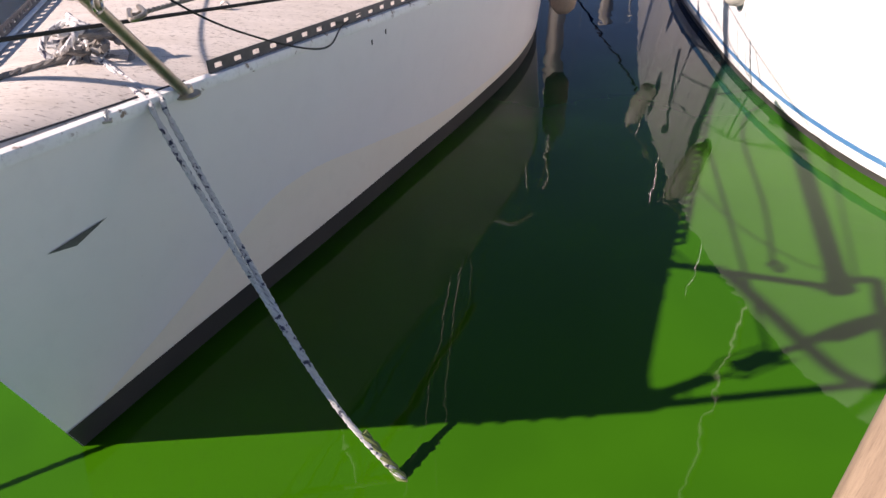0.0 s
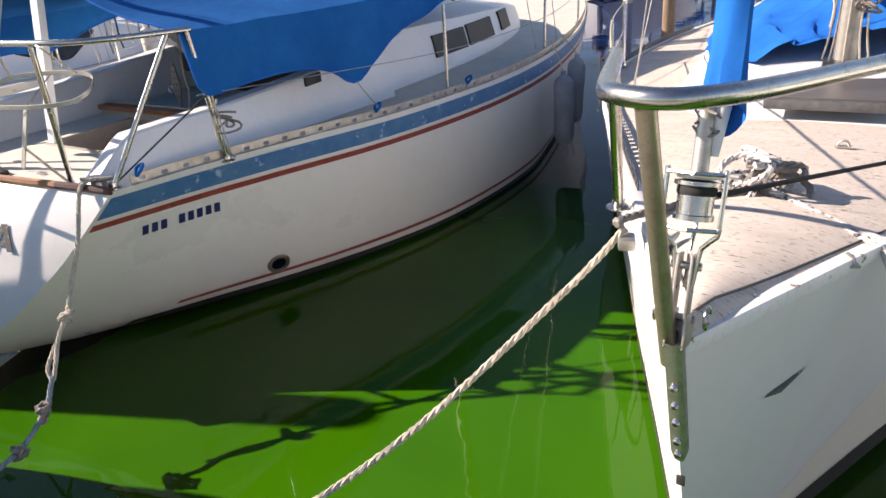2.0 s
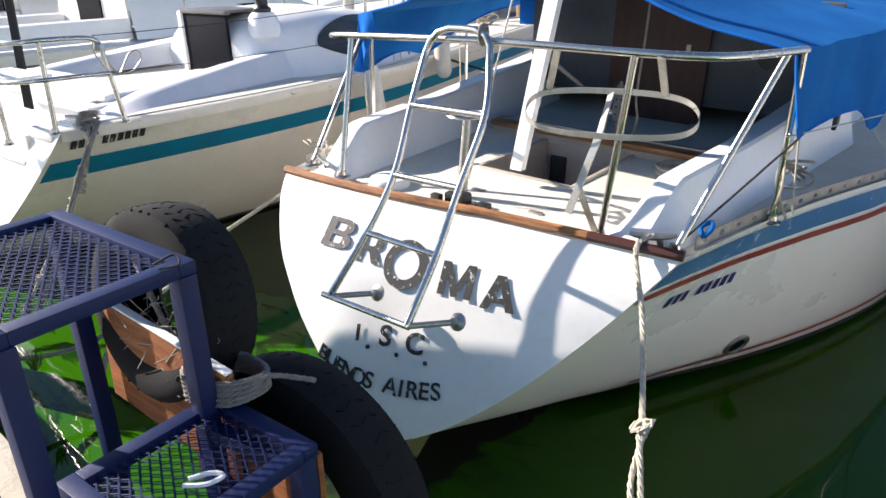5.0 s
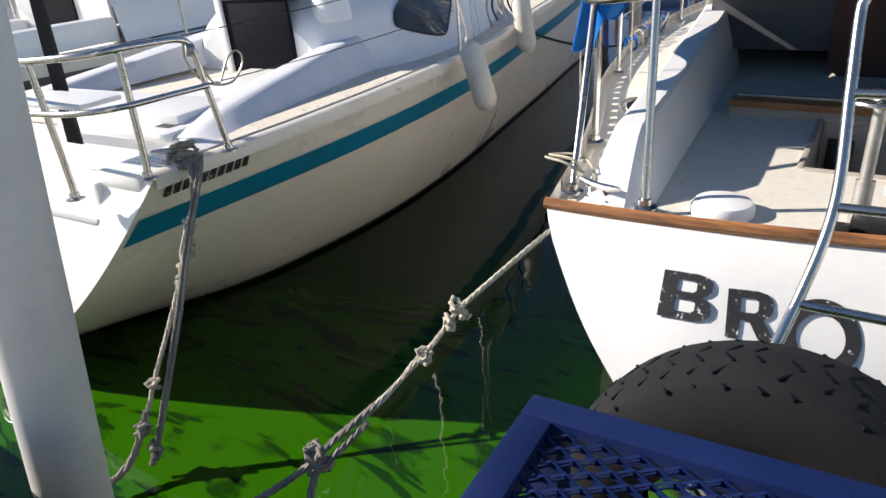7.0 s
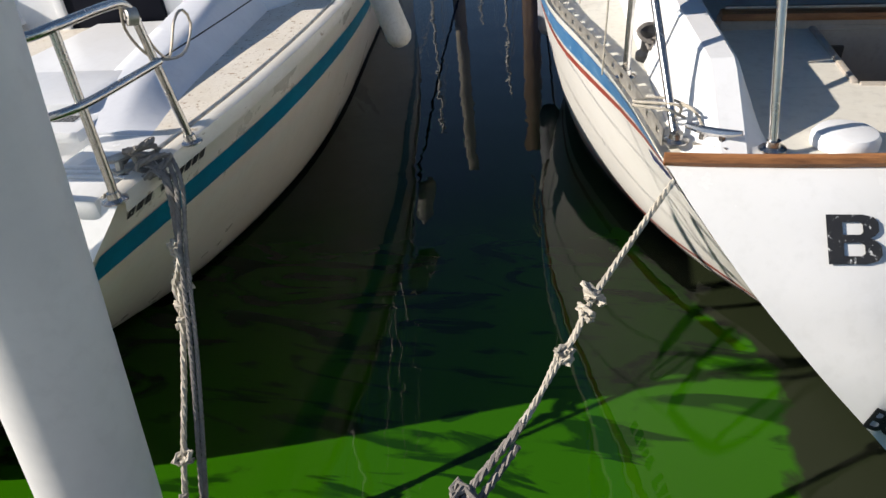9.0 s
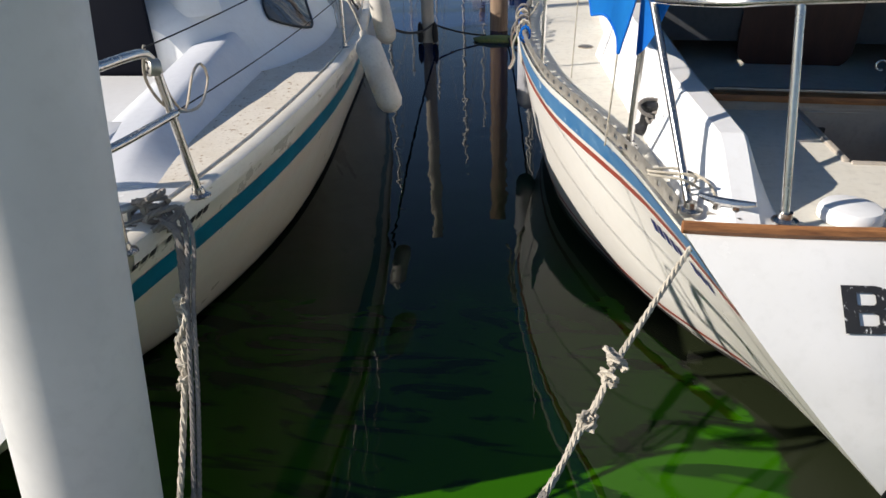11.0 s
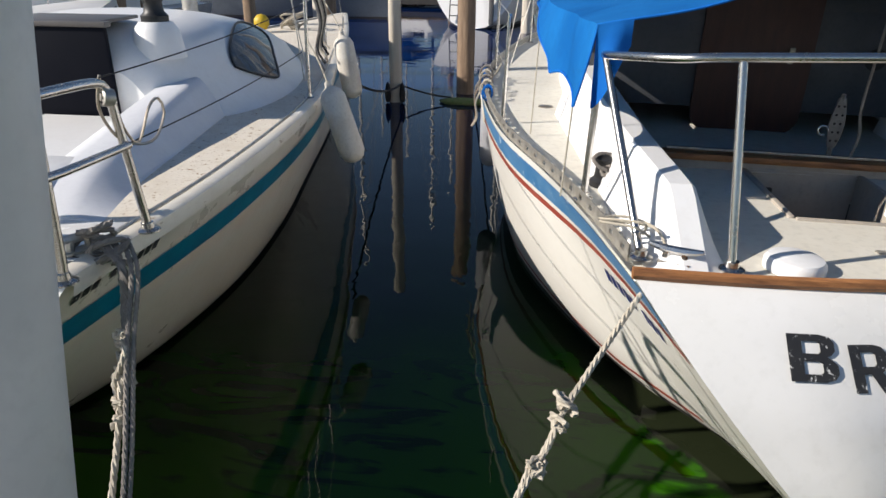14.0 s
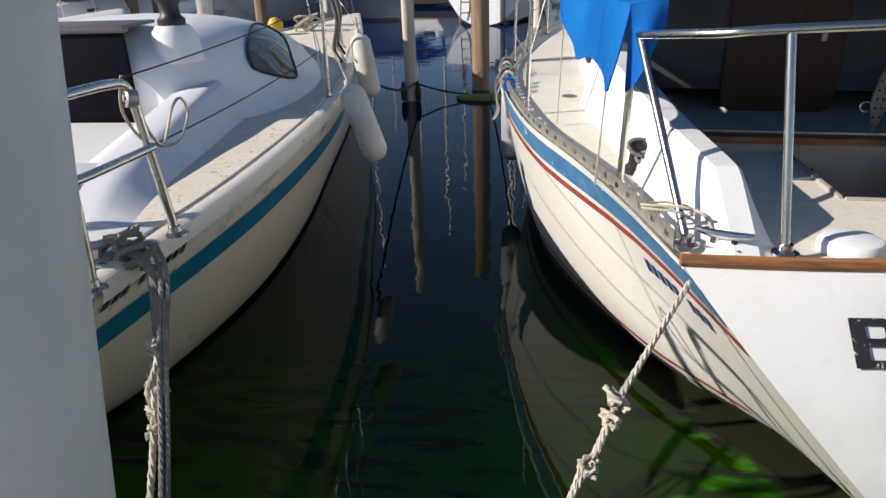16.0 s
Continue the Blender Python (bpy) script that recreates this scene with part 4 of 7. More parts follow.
# Vent cap, cleats, fairlead clutter at the quarters.
for lat in (-0.42,):
    g = Geo().lathe([(0.0, 0.048), (0.05, 0.047), (0.085, 0.04), (0.095, 0.025), (0.095, 0.0), (0.0, 0.0)][::-1], 28, Matrix.Translation((lat, 0.06, 0.995)))
    part("vent_cap", g, M_WHITE, YACHT_B, "round white deck vent cap")
part("deck_plate", Geo().box((-0.05, 0.25, 0.998), (0.07, 0.03, 0.012), bevel=0.004), M_ALU, YACHT_B)
part("deck_plate", Geo().box((0.30, 0.16, 0.998), (0.06, 0.03, 0.012), bevel=0.004), M_ALU, YACHT_B)
cleat(YACHT_B, (-6.98, 2.42, 1.055), -20, 0.17)
cleat(YACHT_B, (-5.37, 2.62, 1.0), 30, 0.17, M_BRONZE)

# Small fittings on the port side deck and a rope coil in the cockpit.
def on_b(x, y, dz=0.0):
    q = B2W.inverted() @ Vector((x, y, 1.0))
    return Vector((q.x, q.y, b_deck_z(q.y, q.x) + dz))


p = on_b(-7.273, 4.384)
part("sheet_car_track", Geo().box(p + Vector((0, 0, 0.008)), (0.05, 0.28, 0.016), Matrix.Rotation(radians(12), 3, "Z"), bevel=0.005), M_ALU, YACHT_B, "short grey metal track on the side deck")
part("sheet_block", Geo().lathe([(0.0, 0), (0.028, 0.002), (0.032, 0.02), (0.028, 0.038), (0.0, 0.04)], 16, Matrix.Translation(on_b(-7.20, 4.30, 0.014))), M_BLACK, YACHT_B, "small black sheet block")
part("deck_filler", Geo().lathe([(0.05, 0), (0.05, 0.004), (0.042, 0.008), (0.0, 0.008)], 20, Matrix.Translation(on_b(-7.48, 4.95))), M_BRONZE, YACHT_B, "round dull deck filler cap")
part("side_winch", Geo().lathe([(0.062, 0), (0.062, 0.025), (0.045, 0.04), (0.042, 0.085), (0.056, 0.11), (0.056, 0.125), (0.03, 0.135), (0.0, 0.135)], 22, Matrix.Translation(on_b(-7.17, 3.28))), M_BLACK, YACHT_B, "dark sheet winch on the side deck")
cc = B2W @ on_b(-5.69, 3.58, 0.012)
run = []
for j in range(28 * 7):
    q = j / 28
    lap = q if q < 4 else 7.5 - q
    rr = 0.12 - 0.021 * lap
    run.append(cc + Vector((rr * math.cos(2 * math.pi * q), rr * math.sin(2 * math.pi * q), (0.0 if q < 4 else 0.018) + 0.003 * math.sin(j * 1.9))))
solo("coiled_line", Geo().tube(run, 0.0105, 6), M_ROPEW, "white rope coiled flat on the cockpit seat", "rope", group="coiled lines")

# Stanchions and lifelines.
for s, fl in ((1, (2.42, 4.1, 5.8)), (-1, (2.1, 4.0, 5.8))):
    tops = [B2W.inverted() @ Vector((-5.095, 3.1, 1.66)) if s > 0 else B2W.inverted() @ Vector((-7.24, 3.02, 1.61))]
    for f in fl:
        p = HB.at(f, HB.zs(f), s) + Vector((-s * 0.06, 0, -0.02))
        g = Geo().tube([p, p + Vector((0, 0, 0.62))], 0.012, 10)
        rail_foot(g, p, 0.035)
        part("stanchion", g, M_STEEL, YACHT_B)
        tops.append(p + Vector((0, 0, 0.615)))
    for dz in (0.0, -0.3):
        g = Geo().tube(smooth_path([q + Vector((0, 0, dz)) for q in (tops if s > 0 and dz else tops[1:])], 0.2), 0.003, 6)
        part("lifeline", g, M_ALU, YACHT_B)

# Mast and standing rigging.
mast = thing("mast", "white aluminium mast stepped on the cabin roof", "mast", B2W @ Vector((0, 4.7, 1.4)))
part("spar", into(Geo().tube([B2W @ Vector((0, 4.7, 1.3)), B2W @ Vector((0, 4.65, 12.4))], 0.07, 14), mast), M_ALU, mast)
for a, c in (((0, 9.1, 1.25), (0, 4.65, 12.3)), ((0, 0.1, 1.1), (0, 4.65, 12.3)), ((1.5, 4.6, 1.0), (0.0, 4.65, 12.2)), ((-1.5, 4.6, 1.0), (0.0, 4.65, 12.2)), ((1.45, 4.2, 1.0), (0.02, 4.65, 7.0)), ((-1.45, 4.2, 1.0), (-0.02, 4.65, 7.0))):
    part("shroud", into(Geo().tube([B2W @ Vector(a), B2W @ Vector(c)], 0.004, 6), mast), M_ALU, mast)

# Boom tent: ridge over the boom, eaves, hanging skirts with tied points.
SKIRT = [(0.58, 1.40), (0.64, 1.35), (0.95, 1.37), (1.3, 1.365), (1.52, 1.31), (1.66, 1.22), (1.75, 1.215), (1.9, 1.31), (2.2, 1.42), (2.7, 1.53), (3.3, 1.63), (4.3, 1.84)]

SKIRT_P = [(0.58, 1.37), (0.66, 1.36), (0.80, 1.41), (1.02, 1.43), (1.28, 1.39), (1.42, 1.42), (1.8, 1.52), (2.2, 1.58), (3.3, 1.70), (4.3, 1.84)]


def tent(u, v):
    f = 0.58 + 3.75 * u
    s = 1 if v >= 0.5 else -1
    k = abs(v * 2 - 1)
    eave = max(1.665, table(f, SKIRT if s > 0 else SKIRT_P) + 0.01)
    bottom = table(f, SKIRT if s > 0 else SKIRT_P)
    ridge = 2.07 + 0.03 * math.sin(u * 9)
    lat = table(f, [(0.58, 1.07), (1.0, 1.12), (2.0, 1.22), (4.3, 1.15)])
    if k < 0.7:
        q = k / 0.7
        z = ridge + (eave - ridge) * (q ** 0.85) - 0.035 * math.sin(math.pi * q)
        x = lat * q
    else:
        q = (k - 0.7) / 0.3
        z = eave + (bottom - eave) * q
        x = lat + 0.05 * q + 0.01 * math.sin(f * 9 + q * 3) * q
    z += 0.012 * noise.noise(Vector((f * 3.1, x * 3.3, 0.7)))
    x += 0.02 * noise.noise(Vector((f * 4.1, z * 4.3, 5.2)))
    return B2W @ Vector((s * x, f - 0.05 * math.sin(math.pi * min(1, k / 0.7)) * (1 - u), z))


awning = thing("boom_tent", "faded blue canvas boom tent over the cockpit and boom", "awning", (-6.2, 4.3, 2.0))
g = Geo().grid(tent, 64, 60)
part("canvas", into(g, awning), M_BLUEFADE, awning)
g = Geo()
edge = [tent(0.0, j / 60) for j in range(61)]
g.tube(edge, 0.006, 6)
for s in (0, 1):
    g.tube([tent(i / 64, s) for i in range(65)], 0.006, 6)
part("hem", into(g, awning), M_BLUE, awning, "darker folded hem")


def corner(u, v):
    """The aft face of the tent's port corner, hanging in a curve to its point."""
    p = tent(0.0, 0.14 + 0.05 * u)
    low = min(p.z - 0.01, table(u, [(0.0, 1.44), (0.2, 1.425), (0.4, 1.46), (0.7, 1.56), (1.0, 1.66)]))
    return Vector((p.x, p.y - 0.012 + 0.02 * math.sin(u * 8) * v, p.z * (1 - v) + low * v))


part("corner_flap", into(Geo().grid(corner, 14, 10), awning), M_BLUE, awning, "blue canvas corner hanging to a point")
for u, v in ((0.305, 1.0), (0.02, 1.0), (0.305, 0.0), (0.02, 0.0)):
    p = tent(u, v)
    q = Vector((p.x + ((0.13 if u > 0.1 else 0.02) if v else -0.02), p.y + 0.03, 1.04))
    part("tie", into(Geo().tube(sag(p, q, 0.01, 5), 0.004, 6), awning), M_ROPEW, awning, "thin pale tie cord")


# Curtain added to darken the open gap between tent and cabin roof.
def curtain(u, v):
    p = tent(0.459, 0.17 + 0.66 * v)
    return Vector((p.x, p.y + 0.02 * math.sin(v * 19), 1.55 + (p.z - 1.565) * u))


g = Geo().grid(curtain, 4, 24)
part("gap_curtain", into(g, awning), M_BLUE, awning, "blue curtain added to darken the gap above the cabin roof")
boom = B2W @ Vector((0, 0.75, 2.03)), B2W @ Vector((0, 4.6, 2.0))
solo("boom", Geo().tube(boom, 0.05, 14), M_ALU, "aluminium boom under the blue tent", "boom")
# Lines by the quarter: coil and lashings.
g = Geo().rope(knot((-5.07, 3.22, 1.2), 0, 0.06, 4, 4), 0.007)
solo("coiled_line", g, M_ROPEG, "grey coiled line lashed at the stanchion foot", "rope", group="coiled lines")
g = Geo().rope([(-5.12, 3.2, 1.30), (-5.10, 3.16, 1.15), (-5.14, 3.22, 1.0)], 0.006).rope([(-5.09, 3.2, 1.32), (-5.13, 3.18, 1.18), (-5.08, 3.23, 1.0)], 0.006)
solo("lashing", g, M_ROPEW, "white cord lashed round the stern rail leg", "rope")
g = Geo().rope(knot((-7.16, 3.24, 1.12), 0, 0.065, 9, 4), 0.008)
solo("coiled_line", g, M_ROPEG, "grey coiled line hanging by the coaming", "rope", group="coiled lines")

# Dark vent under the tent edge, tied points with blue shackles, thin black lashing.
for f in (1.45,):
    p = B2W @ Vector((1.13, f, 1.27))
    g = Geo().box(p, (0.02, 0.16, 0.06), Matrix.Rotation(radians(8), 3, "Z"), bevel=0.006)
    part("coaming_vent", into(g, YACHT_B), M_BLACK, YACHT_B, "small black coaming vent")
for f in (0.15, 1.66, 2.6):
    x, y, z = B2W @ (HB.at(f, HB.zs(f), 1) + Vector((-0.02, 0, 0.035)))
    g = Geo().tube(smooth_path([(x, y, z), (x + 0.02, y + 0.02, z + 0.03), (x + 0.01, y + 0.04, z + 0.05), (x - 0.02, y + 0.02, z + 0.03), (x, y, z)], 0.01), 0.009, 8)
    solo("rope_whipping", g, M_BLUEFADE, "bright blue twine knotted on the toe rail", "twine", group="twine knots")
g = Geo().tube(sag((-5.29, 2.66, 1.02), (-5.06, 3.12, 1.36), 0.0, 4), 0.0045, 6)
solo("black_cord", g, M_ROPEK, "thin black cord from toe rail to stern rail", "cord")

# Thin cord ties at the port quarter.
for k in range(2):
    g = Geo().rope([(-7.06 - 0.02 * k, 2.47 + 0.02 * k, 1.12), (-7.12 + 0.03 * k, 2.44, 1.16 + 0.015 * k), (-7.22, 2.50 + 0.03 * k, 1.15), (-7.13, 2.56, 1.13 + 0.02 * k), (-7.04, 2.49, 1.14), (-7.0, 2.44, 1.08)], 0.005)
    solo("cord_tie", g, M_ROPEW, "pale cord wound round the stern rail foot", "cord", group="cord ties")

# ---- the flush-decked white yacht, bow to the pier ----
HA = Hull(
    9.0,
    [(0, 0.0), (0.37, 0.15), (0.84, 0.345), (1.45, 0.61), (2.2, 0.93), (3.0, 1.27), (3.9, 1.58), (4.8, 1.72), (6.2, 1.68), (7.6, 1.45), (9.0, 1.1)],
    [(0, 1.17), (1.0, 1.085), (2.0, 1.0), (3.0, 0.92), (4.5, 0.87), (9.0, 0.88)],
    [(0, -0.5), (1, -0.5), (9, -0.5)],
    [(0, 0.0), (1.0, 0.01), (2.0, 0.03), (3.0, 0.045), (5.0, 0.05), (9.0, 0.1)],
    0.33, 1.17)
YACHT_A = thing("sailing_yacht", "white flush-decked yacht with worn cream deck, bow to the pier", "sailboat", (-2.46, 2.07, 0), 0.0)
A2W = MATS[YACHT_A.name]
A_HULL = part("hull", HA.shell(60, 18), M_GEL_A, YACHT_A, "chalky white hull with a straight raked stem", angle=30)
for side in (1, -1):
    # Warm bounced light on the lower topsides is painted as this band.
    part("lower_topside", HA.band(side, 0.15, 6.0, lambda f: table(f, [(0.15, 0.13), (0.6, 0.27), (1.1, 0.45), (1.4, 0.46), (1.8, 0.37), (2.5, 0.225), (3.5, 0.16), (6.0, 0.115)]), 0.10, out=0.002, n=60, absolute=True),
         M_BOUNCE, A_HULL, "cream band above the boot-top, painted for warm bounced light")
    part("boot_top", HA.band(side, 0.0, 9.0, 0.115, -0.05, absolute=True), M_BOOT, A_HULL, "dark boot-top along the waterline")


def a_deck(f, w, dz=0.0):
    return HA.deck(f, w, 0.012, 0.05) + Vector((0, 0, dz))


g = Geo().grid(lambda u, v: a_deck(0.02 + u * 8.9, (v * 2 - 1) * 0.985), 60, 16)
part("deck", g, M_DECK, YACHT_A, "cream textured deck, stained and flaking")
# Gunwale strip round the deck, chipped and white.
for s in (1, -1):
    def fn(u, v, s=s):
        f = 0.0 + 8.9 * u
        e = HA.at(f, HA.zs(f), s)
        prof = [(0.004, -0.03), (0.006, -0.004), (0.0, 0.006), (-0.035, 0.008), (-0.05, 0.0)]
        x, z = prof[round(v * 4)]
        return e + Vector((s * x * min(1, f / 0.12 + 0.1), 0, z))
    g = Geo().grid(fn, 80, 4)
    if s < 0:
        g.f = [tuple(reversed(q)) for q in g.f]
    part("gunwale", g, M_CHIP, YACHT_A, "chipped white gunwale strip")
    g = Geo().tube([a_deck(f, s * max(0.1, 1 - 0.06 / max(0.07, HA.lat(f, 1.0))), 0.0) for f in [0.12 + 0.1 * k for k in range(10)]], 0.004, 6)
    part("seam_cord", g, M_BOOT, YACHT_A, "dark seam inside the gunwale")

# Slotted black toe rails.
for s in (1, -1):
    def at(d, s=s):
        f = 1.08 + d
        p = HA.at(f, HA.zs(f), s) + Vector((-s * 0.022, 0, 0.004))
        return p, None, Vector((-s, 0, 0))
    part("toe_rail", perforated(at, 24, 0.085, 0.05, 0.034, 0.018), M_BLACKALU, YACHT_A, "black slotted aluminium toe rail", smooth=False)

    def at2(d, s=s):
        f = 3.25 + d
        p = HA.at(f, HA.zs(f), s) + Vector((-s * 0.022, 0, 0.004))
        return p, None, Vector((-s, 0, 0))
    part("toe_rail", perforated(at2, 40, 0.085, 0.05, 0.034, 0.018), M_BLACKALU, YACHT_A, "black slotted aluminium toe rail", smooth=False)

# Grey dart-shaped mark on the port bow.
p0, p1, p2 = Vector((-2.245, 2.708, 0.806)), Vector((-2.345, 2.51, 0.80)), Vector((-2.29, 2.593, 0.772))
inv = A2W.inverted()


def onto(p, out=0.004):
    """Brings a world place on to the port side of the shell."""
    q = inv @ p
    best = min((abs(HA.at(f / 100, q.z, 1).y - q.y), f / 100) for f in range(0, 500))
    r = HA.at(best[1], q.z, 1)
    return r + Vector((out, -out * 0.5, 0))


g = Geo().add([onto(p) for p in (p0, p1, p2)], [(0, 1, 2)])
part("dart_mark", g, M_GREY, A_HULL, "grey dart-shaped mark on the bow", smooth=False)
for x, y, z in ((-1.60, 4.17, 0.915), (-1.655, 4.06, 0.90)):
    q = onto(Vector((x, y, z)), 0.002)
    g = Geo().box(q, (0.004, 0.008, 0.022))
    part("scuff", g, M_BOOT, YACHT_A)

# Stem fitting: a riveted steel strap down the stem, with tangs above.
g = Geo()


def stem(z):
    return HA.at(0.0, z, 1)


def fn(u, v):
    z = 1.19 - 0.40 * u
    x, y = ((-0.020, 0.012), (-0.018, -0.006), (0.0, -0.010), (0.018, -0.006), (0.020, 0.012))[round(v * 4)]
    k = 1.0 if u < 0.92 else 0.6
    return stem(z) + Vector((x * k, y, 0))


strap_part = part("stem_strap", Geo().grid(fn, 12, 4), M_ALU, YACHT_A, "dull riveted steel strap on the stem")
for z in (1.06, 1.0, 0.94, 0.87, 0.82):
    g = Geo().lathe([(0.010, 0), (0.009, 0.005), (0.0, 0.008)], 12, Matrix.Translation(stem(z) + Vector((0.0, -0.012, 0))) @ Matrix.Rotation(radians(70), 4, "X"))
    part("rivet", g, M_STEEL, strap_part)
for s in (-1, 1):
    g = Geo().box(stem(1.2) + Vector((s * 0.018, 0.05, 0.0)), (0.005, 0.09, 0.07), Matrix.Rotation(radians(-18), 3, "X"), bevel=0.002)
    part("stem_tang", g, M_ALU, YACHT_A)
    g = Geo().tube(arc(stem(1.2) + Vector((s * 0.05, 0.06, 0.03)), 0.022, 0, 300, 12, "yz"), 0.005, 6)
    part("shackle", g, M_STEEL, YACHT_A)
g = Geo().box(stem(0.70) + Vector((0, -0.003, 0)), (0.022, 0.006, 0.03), bevel=0.003)
part("stem_chip", g, M_BOOT, YACHT_A)

# Pulpit.
RP = 0.0185
g = Geo().tube(smooth_path([(-2.085, 2.66, 1.50), (-2.10, 2.66, 1.60), (-2.135, 2.62, 1.66), (-2.2, 2.46, 1.675), (-2.33, 2.12, 1.70), (-2.40, 1.98, 1.712), (-2.47, 1.93, 1.715), (-2.56, 1.97, 1.712),
                            (-2.62, 2.1, 1.70), (-2.76, 2.56, 1.67), (-2.80, 2.66, 1.655), (-2.82, 2.71, 1.60), (-2.915, 3.06, 1.06)], 0.02), RP, 14)
part("pulpit_rail", into(g, YACHT_A), M_STEEL, YACHT_A, "thick polished pulpit rail, dulled brown below")
g = Geo().tube([(-2.083, 2.66, 1.5), (-2.065, 3.045, 1.07)], RP, 14)
rail_foot(g, (-2.065, 3.045, 1.065), 0.045)
part("pulpit_leg", into(g, YACHT_A), M_BRONZE, YACHT_A)
g = Geo().tube([(-2.50, 1.945, 1.71), (-2.475, 2.10, 1.12)], RP, 14)
part("pulpit_leg", into(g, YACHT_A), M_BRONZE, YACHT_A)
g = Geo()
rail_foot(g, (-2.915, 3.06, 1.06), 0.045)
part("pulpit_foot", into(g, YACHT_A), M_STEEL, YACHT_A)

# Spinnaker pole lying from the pulpit aft along the rail.
pole = thing("spinnaker_pole", "grey aluminium spinnaker pole clipped to the pulpit", "spar", (-2.09, 2.63, 1.52))
a, c = Vector((-2.06, 2.66, 1.515)), Vector((-1.20, 4.75, 1.20))
g = Geo().tube([a, c], 0.027, 16)
part("tube", into(g, pole), M_BRONZE, pole)
d = (c - a).normalized()
g = Geo().tube([a - d * 0.03, a + d * 0.10], 0.033, 16)
part("end_fitting", into(g, pole), M_ALU, pole)
g = Geo().lathe([(0.0, -0.035), (0.025, -0.03), (0.037, -0.01), (0.037, 0.01), (0.025, 0.03), (0.0, 0.035)], 18, Matrix.Translation(a - d * 0.035))
part("end_knob", into(g, pole), M_STEEL, pole)
for k in (0.06, -0.05):
    g = Geo().tube(arc(a + d * 0.02 + Vector((0, 0, k)), 0.022, 0, 360, 14, "yz")[:-1], 0.0045, 6, closed=True)
    part("ring", into(g, pole), M_STEEL, pole)

# Furling drum in its cage, forestay and furled sail in a blue sleeve.
FS0, FS1 = Vector((-2.465, 2.12, 1.22)), Vector((-2.40, 5.0, 11.5))
fd = (FS1 - FS0).normalized()
fq = fd.to_track_quat("Z", "Y").to_matrix().to_4x4()
furl = thing("furling_gear", "steel furling drum and cage at the foot of the forestay", "furler", FS0)


def on_stay(h):
    return FS0 + fd * h


def fm(h):
    return Matrix.Translation(on_stay(h)) @ fq


g = Geo().lathe([(0.040, 0), (0.040, 0.010), (0.036, 0.012), (0.036, 0.065), (0.045, 0.07), (0.045, 0.078), (0.015, 0.082)], 24, fm(0.205))
drum = part("drum", into(g, furl), M_STEEL, furl)
g = Geo().lathe([(0.037, 0.0), (0.039, 0.003), (0.039, 0.014), (0.037, 0.017)], 24, fm(0.255))
part("line_on_drum", into(g, furl), M_ROPEK, drum)
g = Geo().lathe([(0.042, 0), (0.042, 0.005), (0.0, 0.005)], 24, fm(0.288))
part("top_plate", into(g, furl), M_ALU, furl)
for a in (35, 155, 275):
    def cp(r, h, a=a):
        return fm(h) @ Vector((r * math.cos(radians(a)), r * math.sin(radians(a)), 0))
    g = Geo().tube(smooth_path([cp(0.018, 0.06), cp(0.03, 0.15), cp(0.045, 0.165), cp(0.062, 0.18), cp(0.064, 0.23), cp(0.064, 0.31)], 0.012), 0.005, 8)
    part("cage_bar", into(g, furl), M_STEEL, furl)
for h in (0.19, 0.30):
    g = Geo().tube([fm(h) @ Vector((0.064 * math.cos(radians(a)), 0.064 * math.sin(radians(a)), 0)) for a in (35, 95, 155)], 0.0045, 6)
    part("cage_ring", into(g, furl), M_STEEL, furl)
for s in (-1, 1):
    g = Geo().box(on_stay(0.05) + Vector((s * 0.014, 0, 0)), (0.006, 0.04, 0.17), fq.to_3x3(), bevel=0.002)
    part("toggle_plate", into(g, furl), M_ALU, furl)
for h in (0.0, 0.11):
    g = Geo().tube([on_stay(h) - Vector((0.03, 0, 0)), on_stay(h) + Vector((0.03, 0, 0))], 0.009, 10)
    part("clevis_pin", into(g, furl), M_STEEL, furl)
g = Geo().tube([on_stay(0.29), on_stay(0.46)], 0.017, 14)
part("foil", into(g, furl), M_ALU, furl)
g = Geo().tube(knot(on_stay(0.40), 0, 0.03, 3, 5), 0.003, 5)
part("whipping", into(g, furl), M_ROPEG, furl)
sail = thing("furled_headsail", "headsail rolled on the forestay in a bright blue sleeve", "sail", on_stay(0.6))
g = Geo().tube([on_stay(0.33 + 0.1 * k) + Vector((0.02 + 0.006 * math.sin(k * 2.1), 0.01, 0)) for k in range(3)], 0.02, 12, radii=[0.010, 0.017, 0.016])
part("sail_foot", into(g, sail), M_CLOTH, sail, "grubby white sail cloth at the foot")


def sleeve(u, v):
    h = 0.41 + 10.4 * u
    a = 2 * math.pi * v
    r = 0.034 + 0.009 * math.sin(a * 2 + h * 5.0) + 0.010 * noise.noise(Vector((math.cos(a) * 1.5, math.sin(a) * 1.5, h * 6)))
    r *= 1 - 0.45 * u
    return fm(h + (0.04 * math.sin(a) if u == 0 else 0)) @ Vector((r * math.cos(a), r * math.sin(a), 0)) + Vector((0.024, 0.0, 0))


part("sleeve", into(Geo().grid(sleeve, 160, 18), sail), M_BLUE, sail)
g = Geo().tube([Vector((0.024, 0, 0)) + fm(0.44 + 0.04 * k) @ Vector((0.046 * math.cos(-1.6 + 0.35 * math.sin(k)), 0.046 * math.sin(-1.6 + 0.35 * math.sin(k)), 0)) for k in range(30)], 0.0022, 4)
part("stitching", into(g, sail), M_ROPEW, sail)

# Deck fittings.
cleat(YACHT_A, (-2.63, 2.62, 1.12), 75, 0.13, M_ALU)
